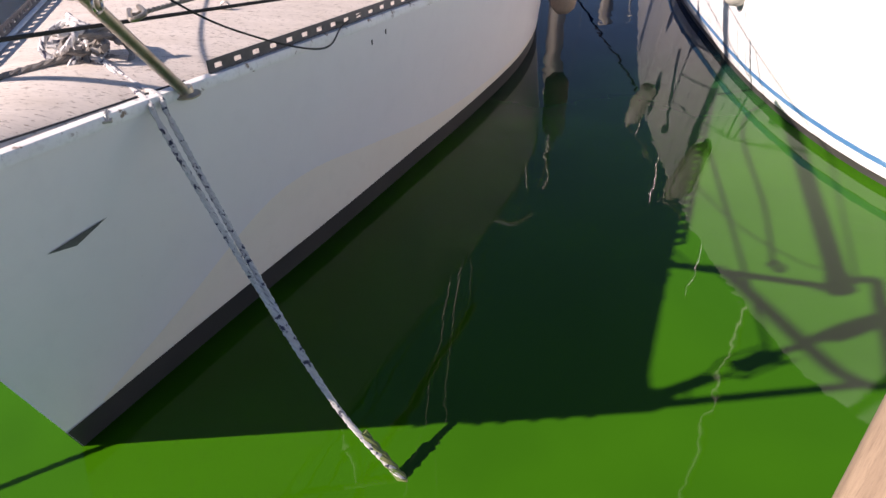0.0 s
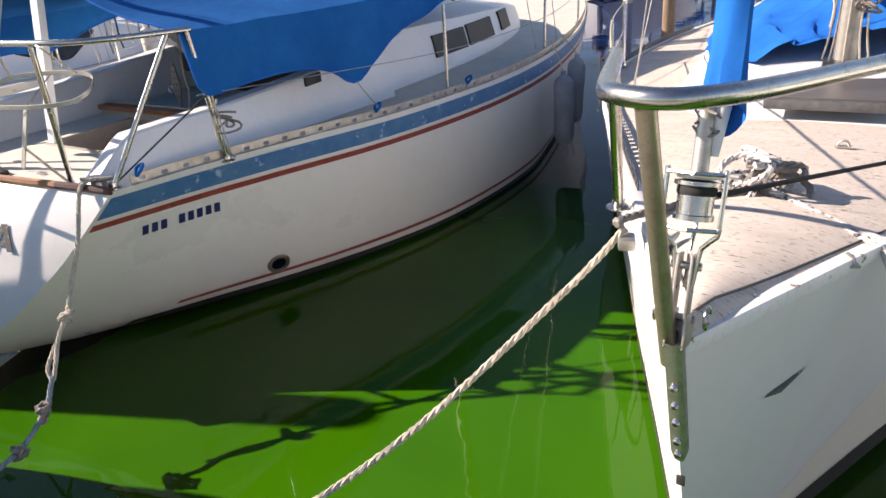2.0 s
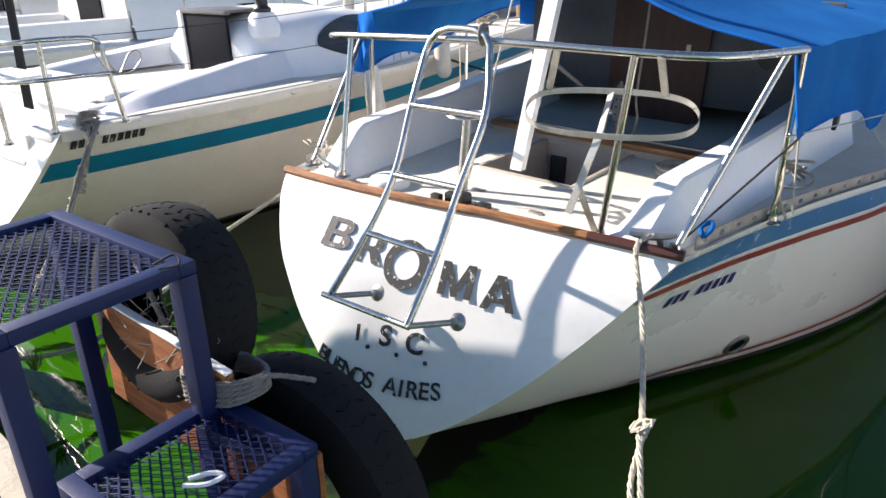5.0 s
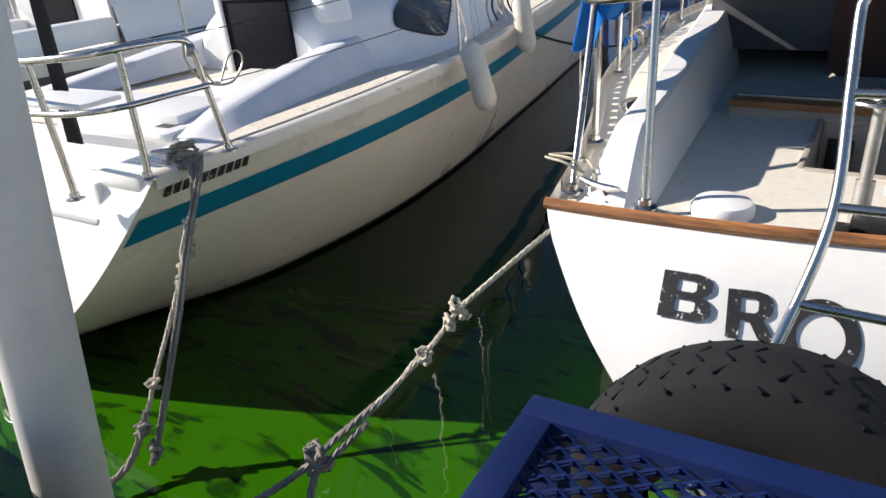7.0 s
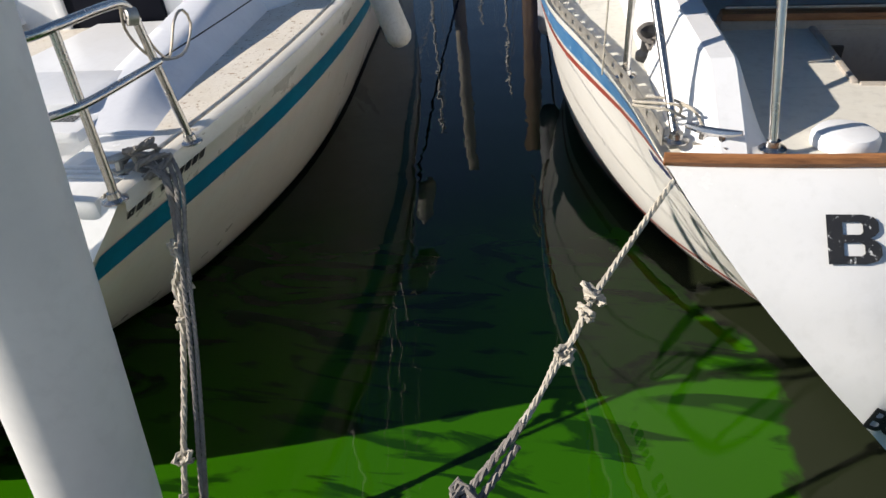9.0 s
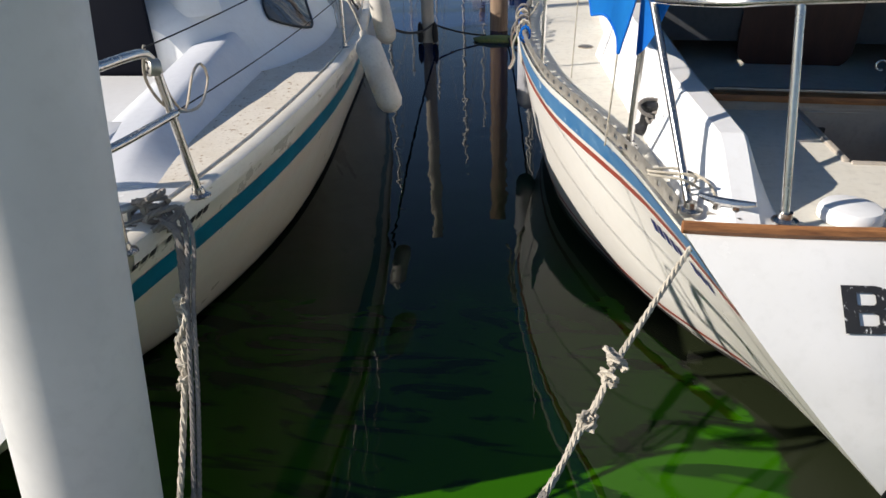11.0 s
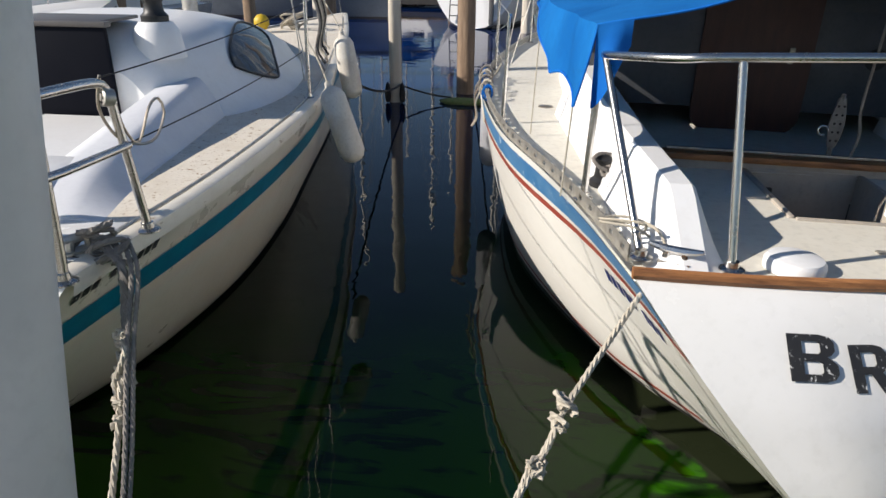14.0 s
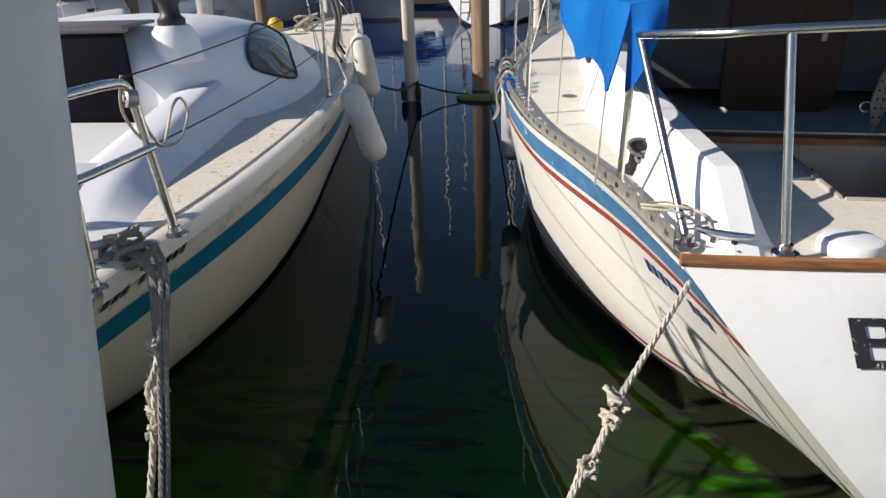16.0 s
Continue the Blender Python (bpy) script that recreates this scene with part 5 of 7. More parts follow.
for x, y, rz in ((-2.37, 2.42, 25), (-2.19, 2.78, 25), (-2.56, 2.40, -25)):
    m = Matrix.Translation((x, y, 1.135 - 0.09 * (y - 2.4))) @ Matrix.Rotation(radians(rz), 4, "Z")
    g = Geo()
    g.box(m @ Vector((0, 0, 0.003)), (0.03, 0.07, 0.008), m.to_3x3(), bevel=0.003)
    g.tube([m @ Vector((0.0, -0.025, 0.004)), m @ Vector((0, -0.018, 0.016)), m @ Vector((0, 0.018, 0.016)), m @ Vector((0, 0.025, 0.004))], 0.007, 8)
    part("fairlead", into(g, YACHT_A), M_ALU, YACHT_A, "small worn fairlead")
g = Geo().box((-2.755, 2.66, 1.12), (0.05, 0.07, 0.035), Matrix.Rotation(radians(20), 3, "Z"), bevel=0.01)
part("mooring_chock", into(g, YACHT_A), M_ALU, YACHT_A, "chipped white chock")
g = Geo().tube(arc((-2.30, 4.05, 1.055), 0.02, 0, 180, 10, "xz"), 0.005, 6).box((-2.30, 4.05, 1.05), (0.06, 0.03, 0.006))
part("pad_eye", into(g, YACHT_A), M_ALU, YACHT_A)

# Low cabin trunk with a smoked hatch.
g = Geo()


def trunk(u, v):
    y = 4.55 + 4.0 * u
    w = table(y, [(4.55, 0.45), (5.0, 0.66), (5.8, 0.85), (7.0, 0.95), (8.55, 0.95)])
    h = table(y, [(4.55, 0.0), (4.75, 0.04), (5.6, 0.16), (7.0, 0.28), (8.55, 0.34)])
    prof = [(-1.12, 0.0), (-1.0, 0.75), (-0.9, 1.0), (-0.45, 1.1), (0, 1.13), (0.45, 1.1), (0.9, 1.0), (1.0, 0.75), (1.12, 0.0)]
    x, z = prof[round(v * 8)]
    zb = (A2W @ a_deck(y - 2.07, 0.4)).z
    return Vector((-2.46 + x * w, y, zb - 0.012 + h * z))


g.grid(trunk, 26, 8)
g.f = [tuple(reversed(q)) for q in g.f]
part("cabin_trunk", into(g, YACHT_A), M_WHITE, YACHT_A, "low white cabin trunk", angle=35)
hatch = thing("deck_hatch", "smoked grey deck hatch in a low frame", "hatch", (-2.42, 4.85, 1.12))
hr = Matrix.Rotation(radians(3), 3, "X")
g = Geo().box((-2.42, 4.86, 1.085), (0.58, 0.46, 0.05), hr, bevel=0.015)
part("frame", into(g, hatch), M_GREY, hatch)
g = Geo().box((-2.42, 4.86, 1.112), (0.52, 0.40, 0.016), hr, bevel=0.006)
part("pane", into(g, hatch), M_HATCH, hatch)
# Name on the trunk side, a scribble of plain bars.
for k in range(5):
    g = Geo().box((-1.74 + 0.018 * k, 5.12 + 0.055 * k, 1.075 - 0.002 * k), (0.004, 0.03, 0.05 - 0.012 * (k % 2)), Matrix.Rotation(radians(-18), 3, "Z"))
    part("name_bar", into(g, YACHT_A), M_NAVYLET, YACHT_A, "plain navy bar of faint handwriting")

# Mast with its lines, boom and blue mainsail cover heaped over it.
mastA = thing("mast", "grey aluminium mast with halyards at its foot", "mast", (-2.41, 5.25, 1.2))
g = Geo().tube([(-2.41, 5.25, 1.15), (-2.40, 5.2, 11.8)], 0.058, 16, radii=[0.058, 0.058])
part("spar", into(g, mastA), M_ALU, mastA)
for k, (dx, dy) in enumerate(((0.075, -0.03), (-0.07, -0.03), (0.05, -0.07), (-0.045, -0.075), (0.0, -0.085))):
    g = Geo().rope([(-2.41 + dx * 1.5, 5.25 + dy * 1.4, 1.2), (-2.41 + dx, 5.25 + dy, 1.6), (-2.41 + dx * 0.8, 5.25 + dy * 0.9, 3.2)], 0.006)
    part("halyard", into(g, mastA), (M_ROPEW, M_ROPEG)[k % 2], mastA)
g = Geo().rope(knot((-2.34, 5.16, 1.5), 0, 0.07, 21, 4), 0.007)
part("halyard_coil", into(g, mastA), M_ROPEG, mastA)
g = Geo().box((-2.41, 5.22, 1.17), (0.2, 0.16, 0.05), bevel=0.015)
part("mast_step", into(g, mastA), M_BLACK, mastA)
for a, c in (((-1.30, 5.35, 0.95), (-2.36, 5.22, 11.0)), ((-1.34, 5.15, 0.95), (-2.38, 5.22, 7.0)), ((-3.60, 5.35, 0.95), (-2.44, 5.22, 11.0)), ((-3.56, 5.15, 0.95), (-2.42, 5.22, 7.0)), ((-2.46, 11.0, 1.0), (-2.4, 5.25, 11.6))):
    part("shroud", into(Geo().tube([a, c], 0.004, 6), mastA), M_ALU, mastA)


def cover(u, v):
    """A heap of canvas: a lumpy ridge over boom and trunk, its hem on the deck."""
    y = 5.72 + 2.8 * u
    a = v * 2 - 1
    w = table(u, [(0, 0.50), (0.15, 0.85), (0.5, 1.02), (1.0, 0.9)])
    top = table(u, [(0, 1.32), (0.2, 1.45), (0.5, 1.50), (1.0, 1.45)])
    k = abs(a)
    z = top - (top - 1.10) * k ** 1.5
    n1 = noise.noise(Vector((a * 3.2, y * 2.1, 1.3)))
    n2 = noise.noise(Vector((a * 8.0, y * 5.1, 4.3)))
    z += 0.11 * n1 * (1 - k * 0.6) + 0.035 * n2
    x = -2.40 + a * w + 0.06 * n2 + 0.12 * u * a
    return Vector((x, y + 0.12 * n1 * k - 0.2 * k * (1 - u), max(z, 1.0 - 0.02 * k)))


covr = thing("mainsail_cover", "bright blue canvas sail cover heaped over the boom", "sail cover", (-2.4, 6.5, 1.2))
part("canvas", into(Geo().grid(cover, 60, 48), covr), M_BLUE, covr)
for k, vv in enumerate((0.38, 0.5, 0.62, 0.7)):
    g = Geo().rope([cover(0.03 + 0.09 * j, vv + 0.02 * math.sin(j * 1.7 + k)) + Vector((0, 0, 0.012)) for j in range(7)], 0.006)
    part("sail_tie", into(g, covr), M_ROPEW, covr, "pale line lying over the canvas")
g = Geo().tube([(-2.4, 5.3, 1.5), (-2.4, 8.6, 1.55)], 0.045, 12)
solo("boom", g, M_ALU, "aluminium boom under the blue cover", "boom")
g = Geo().tube(smooth_path([(-1.62, 6.6, 1.55), (-1.1, 6.5, 1.62), (-0.9, 6.45, 1.62), (-0.78, 6.6, 1.6)], 0.05), 0.035, 12)
part("stern_rail", into(g, YACHT_A), M_WHITE, YACHT_A, "white padded stern rail")

# Stanchions and lifelines.
for s in (1, -1):
    tops = [Vector((-2.11, 2.67, 1.6)) if s > 0 else Vector((-2.82, 2.70, 1.6))]
    for y in (5.05, 6.55):
        f = y - 2.07
        p = A2W @ HA.at(f, HA.zs(f), s) + Vector((-s * 0.06, 0, 0.0))
        g = Geo().tube([p, p + Vector((s * 0.02, 0.03, 0.52))], 0.012, 10)
        rail_foot(g, p, 0.04)
        part("stanchion", into(g, YACHT_A), M_STEEL, YACHT_A)
        tops.append(p + Vector((s * 0.02, 0.03, 0.51)))
    g = Geo().tube(smooth_path(tops, 0.2), 0.0045, 6)
    part("lifeline", into(g, YACHT_A), M_ROPEW, YACHT_A)
    g = Geo().tube(smooth_path([t - Vector((0, 0, 0.22)) for t in tops[1:]], 0.2), 0.0045, 6)
    part("lifeline", into(g, YACHT_A), M_ROPEW, YACHT_A)

# Lines on the deck.
g = Geo().tube(sag((-2.42, 2.19, 1.47), (-1.345, 5.08, 0.95), 0.0, 8), 0.006, 8)
solo("furling_line", g, M_ROPEK, "taut black furling line led along the deck", "rope")
g = Geo().rope([(-2.08, 2.86, 1.375), (-1.9, 3.4, 1.33), (-1.5, 4.6, 1.2), (-1.22, 5.05, 1.40)], 0.007)
solo("guy_line", g, M_ROPEG, "grey spliced guy line along the side deck", "rope")
g = Geo().tube(smooth_path([(-2.10, 2.9, 1.38), (-2.06, 2.83, 1.375), (-2.04, 2.87, 1.38), (-2.08, 2.92, 1.385)], 0.01), 0.008, 6)
solo("thimble", g, M_BRONZE, "dark thimble at the end of the guy line", "thimble")
g = Geo().tube(smooth_path([(-2.0, 2.75, 1.52), (-1.85, 2.95, 1.32), (-1.7, 3.4, 1.10), (-1.72, 3.9, 1.04), (-1.60, 4.3, 1.02)], 0.03), 0.0035, 6)
solo("thin_cord", g, M_ROPEK, "thin dark cord drooping from the pole to the deck", "rope")
moor = thing("knotted_mooring_rope", "flecked white rope heaped in knots on the foredeck", "rope", (-2.5, 3.2, 1.1))
for sd, cc, rr in ((1, (-2.55, 3.20, 1.15), 0.10), (2, (-2.42, 3.22, 1.14), 0.10), (3, (-2.50, 3.28, 1.17), 0.08)):
    part("knot", into(Geo().rope([p for p in knot(cc, 0, rr, sd, 4)], 0.013), moor), (M_ROPEF, M_ROPEG, M_ROPEF)[sd - 1], moor)
g = Geo().rope([(-2.62, 3.1, 1.10), (-2.45, 2.95, 1.085), (-2.3, 2.97, 1.09), (-2.33, 3.12, 1.10), (-2.45, 3.2, 1.13)], 0.012)
part("loop", into(g, moor), M_ROPEF, moor)
g = Geo().rope([(-2.52, 3.2, 1.13), (-2.70, 3.0, 1.12), (-2.80, 2.75, 1.15), (-2.77, 2.64, 1.18)], 0.014)
part("tail", into(g, moor), M_ROPEG, moor)
for k, dx in enumerate((0.0, 0.017)):
    g = Geo().rope([(-2.42, 3.2, 1.12), (-2.26 + dx, 3.03 + dx, 1.105), (-2.125 + dx, 2.91 + dx * 2.5, 1.095), (-2.085 + dx, 2.875 + dx * 2.2, 1.03), (-1.84 + dx * 0.6, 2.72 + dx * 1.2, 0.60), (-1.55, 2.52, 0.22), (-1.315, 2.41, -0.01)], 0.0105)
    part("line", into(g, moor), M_ROPEF, moor)
g = Geo().rope([(-1.46, 2.485, 0.13), (-1.39, 2.45, 0.06), (-1.31, 2.41, -0.015), (-1.2, 2.36, -0.06)], 0.018)
part("weedy_end", into(g, moor), M_GREENROPE, moor, "rope end furred with green algae at the water")
g = Geo().rope([(-2.76, 2.66, 1.16), (-2.92, 2.60, 0.955), (-3.25, 2.20, 0.60), (-3.55, 1.84, 0.39), (-3.85, 1.45, 0.33), (-4.25, 0.85, 0.50)], 0.0125)
solo("bow_mooring_line", g, M_ROPEW, "thick white three-strand mooring rope from bow to pier", "rope")
# Fender hung at the quarter.
fen = thing("boat_fender", "grubby brown-grey cylindrical fender hung over the side", "fender", (-0.62, 6.7, 0.5))
g = Geo().lathe([(0.0, -0.3), (0.05, -0.29), (0.09, -0.25), (0.10, -0.2), (0.10, 0.18), (0.085, 0.24), (0.035, 0.28), (0.03, 0.33), (0.0, 0.33)], 20, Matrix.Translation((-0.62, 6.7, 0.55)))
part("body", into(g, fen), M_FENDG, fen)
g = Geo().lathe([(0.0, -0.303), (0.052, -0.293), (0.093, -0.252), (0.103, -0.2), (0.103, -0.06), (0.1, -0.055)], 20, Matrix.Translation((-0.62, 6.7, 0.55)))
part("worn_end", into(g, fen), M_FENDB, fen)
part("lanyard", into(Geo().rope([(-0.62, 6.7, 0.87), (-0.66, 6.66, 1.1), (-0.72, 6.6, 1.3)], 0.006), fen), M_ROPEW, fen)

# Lifebuoy on the stern rail.
buoy = thing("lifebuoy", "orange lifebuoy with white bands hung at the stern rail", "lifebuoy", (-1.309, 7.400, 1.097))
M_ORANGE = material("faded_orange_vinyl", (0.62, 0.16, 0.04), 0.5, color2=(0.5, 0.13, 0.05), scale=8)
BC = Vector((-1.309, 7.400, 1.097))
for k in range(4):
    for name, a0, a1, mat in (("ring_segment", 0, 68, M_ORANGE), ("band", 68, 90, M_WHITE)):
        run = [BC + Vector((0.2 * math.cos(radians(90 * k + a0 + (a1 - a0) * j / 8)), 0.03 * math.cos(radians(90 * k + a0)), 0.2 * math.sin(radians(90 * k + a0 + (a1 - a0) * j / 8)))) for j in range(9)]
        part(name, into(Geo().tube(run, 0.05 if mat is M_ORANGE else 0.053, 12), buoy), mat, buoy, "" if mat is M_ORANGE else "white band")

# ---- the teal-striped yacht, stern to the pier ----
HC = Hull(
    8.6,
    [(0, 1.36), (1.0, 1.40), (2.2, 1.35), (3.4, 1.2), (4.8, 0.9), (6.4, 0.58), (8.6, 0.02)],
    [(0, 1.08), (4, 1.08), (8.6, 1.16)],
    [(0, 0.1), (0.8, -0.05), (1.5, -0.2), (3.0, -0.35), (6.0, -0.35), (8.6, -0.1)],
    [(0, 0.45), (0.8, 0.42), (1.5, 0.36), (2.8, 0.3), (5.0, 0.32), (8.6, 0.5)],
    -0.42, 1.08)
TEAL = thing("sailing_yacht", "white yacht with one broad teal stripe, stern to the pier", "sailboat", (-10.1, 1.82, 0), 3.0)
C_HULL = part("hull", HC.shell(), M_CREAM, TEAL, "off-white hull, grimy along the rubbing edge", angle=30)
part("transom", HC.end_face(), M_GEL, TEAL, "white raked transom", smooth=False)
for side in (1, -1):
    part("teal_band", HC.band(side, 0.03, 8.4, 0.19, 0.315), M_TEAL, C_HULL, "teal blue stripe")
    part("boot_top", HC.band(side, 0.6, 8.4, 0.03, -0.05, absolute=True), M_BOOT, C_HULL)
    def fn(u, v, side=side):
        f = 0.0 + 8.5 * u
        e = HC.at(f, HC.zs(f), side)
        prof = [(0.004, -0.05), (0.012, -0.02), (0.008, 0.012), (-0.01, 0.022), (-0.05, 0.02), (-0.06, 0.0)]
        x, z = prof[round(v * 5)]
        return e + Vector((side * x, 0, z))
    g = Geo().grid(fn, 50, 5)
    if side < 0:
        g.f = [tuple(reversed(q)) for q in g.f]
    part("gunwale", g, M_GRIME, TEAL, "rounded off-white gunwale")
    g = Geo().tube([HC.at(f, HC.zs(f), side) + Vector((-side * 0.065, 0, 0.02)) for f in [0.25 + 0.25 * k for k in range(32)]], 0.008, 6)
    part("rail_strip", g, M_ALU, TEAL)
g = Geo().grid(lambda u, v: HC.deck(0.45 + u * 8.0, (v * 2 - 1) * 0.985, 0.0, 0.02), 30, 8)
part("deck", g, M_DECK_C, TEAL, "sandy non-slip deck with rusty specks")
# Open stern: quarter blocks and a low cockpit sole between them.
for s in (1, -1):
    g = Geo().box((s * 1.13, 0.22, 1.045), (0.32, 0.5, 0.09), bevel=0.03)
    part("quarter_block", g, M_GEL, TEAL, "white moulded quarter block")
for k in range(3):
    g = Geo().box((1.17, 0.12 + 0.035 * k, 1.093), (0.3, 0.014, 0.008), bevel=0.003)
    part("tread_strip", g, M_WHITE, TEAL)
g = Geo().box((0, 0.2, 0.86), (2.0, 0.6, 0.05), bevel=0.02)
part("stern_step", g, M_WHITE, TEAL)
part("cockpit_wall", Geo().box((0, 0.46, 0.965), (2.3, 0.04, 0.25), bevel=0.01), M_WHITE, TEAL, "white moulded wall behind the stern step")
part("stern_side", Geo().box((0.99, 0.2, 0.95), (0.04, 0.52, 0.18), bevel=0.01), M_WHITE, TEAL)
g = Geo().box((-0.1, 0.75, 1.12), (1.9, 0.4, 0.12), bevel=0.04)
part("stern_seat", g, M_WHITE, TEAL, "white moulded stern seat")


# Coaming wrapped in slack white vinyl, from the quarter up to the cabin.
def vinyl(u, v):
    f = 0.45 + 1.75 * u
    out = table(f, [(0.45, 1.26), (0.8, 1.18), (1.12, 1.13), (1.5, 1.08), (2.2, 0.98)])
    top = table(u, [(0, 1.10), (0.08, 1.13), (0.2, 1.17), (0.4, 1.205), (0.7, 1.255), (1, 1.30)])
    x, q = [(-0.07, 0.0), (-0.12, 0.35), (-0.18, 0.8), (-0.21, 0.96), (-0.24, 1.0), (-0.33, 0.99), (-0.40, 0.93), (-0.44, 0.5), (-0.47, 0.0)][round(v * 8)]
    z = 1.085 + (top - 1.085) * q
    n = noise.noise(Vector((f * 4, v * 3, 2.2)))
    return Vector((out + x + 0.002 * n, f, z + 0.003 * n * q))


g = Geo().grid(vinyl, 40, 8)
part("coaming", g, M_CLOTH, TEAL, "coaming wrapped in white vinyl", angle=50)
g = Geo().add([vinyl(0.0, j / 8) for j in range(9)], [tuple(range(9))])
part("coaming_end", g, M_CLOTH, TEAL, smooth=False)


g = Geo().add([vinyl(1.0, j / 8) for j in range(9)], [tuple(reversed(range(9)))])
part("coaming_end", g, M_CLOTH, TEAL, smooth=False)


def port_vinyl(u, v):
    p = vinyl(u, v)
    return Vector((-p.x, p.y, p.z + 0.05 * u))


g = Geo().grid(port_vinyl, 40, 8)
g.f = [tuple(reversed(q)) for q in g.f]
part("coaming", g, M_CLOTH, TEAL, "coaming wrapped in white vinyl", angle=50)
g = Geo().box((0.45, 1.15, 1.10), (0.95, 1.5, 0.05), bevel=0.02)
part("cockpit_seat", g, M_WHITE, TEAL, "white moulded cockpit seat")
g = Geo()
for i in range(16):
    for j in range(6):
        g.box((0.74 + 0.02 * j, 0.50 + 0.02 * i, 1.128), (0.012, 0.012, 0.004))
tagged(part("mesh_panel", g, M_GREY, TEAL, "grey woven mesh panel", smooth=False), kind="stuff")


# Rounded cabin moulding.
CABIN_CUT = [(0.0, 1.0), (0.30, 0.975), (0.52, 0.89), (0.66, 0.74), (0.745, 0.55), (0.81, 0.36), (0.88, 0.19), (0.945, 0.07), (1.0, 0.0)]


def blister(u, v):
    f = 1.95 + 3.9 * u ** 1.5
    w = table(f, [(1.95, 0.72), (2.02, 0.84), (2.15, 0.94), (2.4, 1.03), (2.8, 1.06), (3.3, 1.01), (4.0, 0.84), (5.0, 0.42), (5.85, 0.05)])
    h = table(f, [(1.95, 0.34), (2.03, 0.43), (2.2, 0.50), (2.5, 0.535), (2.9, 0.545), (3.6, 0.46), (4.6, 0.25), (5.85, 0.0)])
    c = v * 2 - 1
    return Vector((c * w, f, 1.075 + h * table(abs(c), CABIN_CUT)))


g = Geo().grid(blister, 56, 40)
part("cabin", g, M_WHITE, TEAL, "smooth rounded white cabin moulding", angle=60)
g = Geo().add([blister(0.0, j / 40) for j in range(41)], [tuple(range(41))])
part("cabin_end", g, M_WHITE, TEAL, smooth=False)


def side_x(f, z, s):
    """Where the cabin side stands at a height."""
    u = ((f - 1.95) / 3.9) ** (1 / 1.5)
    w, h = blister(u, 1.0).x, blister(u, 0.5).z - 1.075
    return s * w * table(min(1.0, max(0.0, (z - 1.075) / h)), [(q, c) for c, q in reversed(CABIN_CUT)])


# Teardrop side windows, set a little proud.
for s in (1, -1):
    def win(u, v, s=s):
        a = 2 * math.pi * u
        ey, ez = 0.50 * math.cos(a), 0.165 * math.sin(a)
        if math.sin(a) < 0:
            ez *= 1.0
            ey *= 1 - 0.6 * abs(math.sin(a))
        f, z = 3.06 + ey * v, 1.335 + (ez + 0.035 * math.cos(a)) * v
        return Vector((side_x(f, z, s) + s * 0.008, f, z + 0.008))
    pane = part("cabin_window", Geo().grid(win, 40, 8), M_SMOKE, TEAL, "smoked teardrop window")
    part("window_seal", Geo().tube([win(j / 40, 1.0) for j in range(40)], 0.009, 6, closed=True), M_BLACK, pane)
# Winch on its moulded pad.
g = Geo().lathe([(0.15, -0.12), (0.125, 0.03), (0.09, 0.075), (0.0, 0.08)], 20, Matrix.Translation((0.55, 2.2, 1.525)))
part("winch_pad", g, M_WHITE, TEAL)
g = Geo().lathe([(0.075, 0), (0.075, 0.03), (0.055, 0.05), (0.05, 0.1), (0.068, 0.13), (0.068, 0.15), (0.045, 0.16), (0.0, 0.165)], 22, Matrix.Translation((0.55, 2.2, 1.602)))
part("winch", g, M_BLACK, TEAL, "black sheet winch")
# Companionway: dark board in a white frame, and the sliding hatch over it.
g = Geo().box((0.10, 1.93, 1.33), (0.62, 0.03, 0.52), bevel=0.006)
part("companionway_board", g, M_DARK, TEAL, "near-black companionway board")
part("door_frame", Geo().box((-0.24, 1.92, 1.33), (0.06, 0.05, 0.56), bevel=0.012), M_WHITE, TEAL)
part("door_frame", Geo().box((0.10, 1.93, 1.605), (0.66, 0.06, 0.03), bevel=0.01), M_HATCH, TEAL)
g = Geo().box((0.06, 2.14, 1.612), (0.62, 0.42, 0.02), bevel=0.008)
part("sliding_hatch", g, M_HATCH, TEAL, "grey sliding hatch")

# Stern rail.
RC = 0.0145
g = Geo().tube(smooth_path([(-10.35, 1.82, 1.52), (-9.9, 1.76, 1.55), (-9.5, 1.72, 1.57), (-9.05, 1.71, 1.595), (-8.86, 1.74, 1.605), (-8.755, 1.81, 1.61), (-8.725, 1.90, 1.615), (-8.73, 2.08, 1.61), (-8.737, 2.17, 1.60),
                            (-8.743, 2.215, 1.575), (-8.742, 2.235, 1.53)], 0.025), RC, 12)
part("stern_rail", into(g, TEAL), M_STEEL, TEAL, "polished stainless stern rail")
g = Geo().tube(smooth_path([(-10.3, 1.74, 1.33), (-9.6, 1.71, 1.36), (-9.1, 1.70, 1.38), (-8.87, 1.73, 1.39), (-8.745, 1.81, 1.398), (-8.715, 1.90, 1.40), (-8.71, 2.05, 1.40), (-8.72, 2.245, 1.395)], 0.03), RC * 0.9, 12)
part("stern_rail", into(g, TEAL), M_STEEL, TEAL)
for a, c in (((-8.725, 2.28, 1.09), (-8.742, 2.225, 1.55)), ((-8.735, 1.865, 1.09), (-8.73, 1.885, 1.61)), ((-9.10, 1.72, 1.0), (-9.10, 1.71, 1.59))):
    g = Geo().tube([a, Vector(a).lerp(Vector(c), 0.12) + Vector((0, 0.004, 0)), c], RC, 12)
    rail_foot(g, a, 0.04)
    part("rail_leg", into(g, TEAL), M_STEEL, TEAL)
g = Geo().box((-9.35, 1.92, 1.372), (0.55, 0.22, 0.025), Matrix.Rotation(radians(4), 3, "Z"), bevel=0.01)
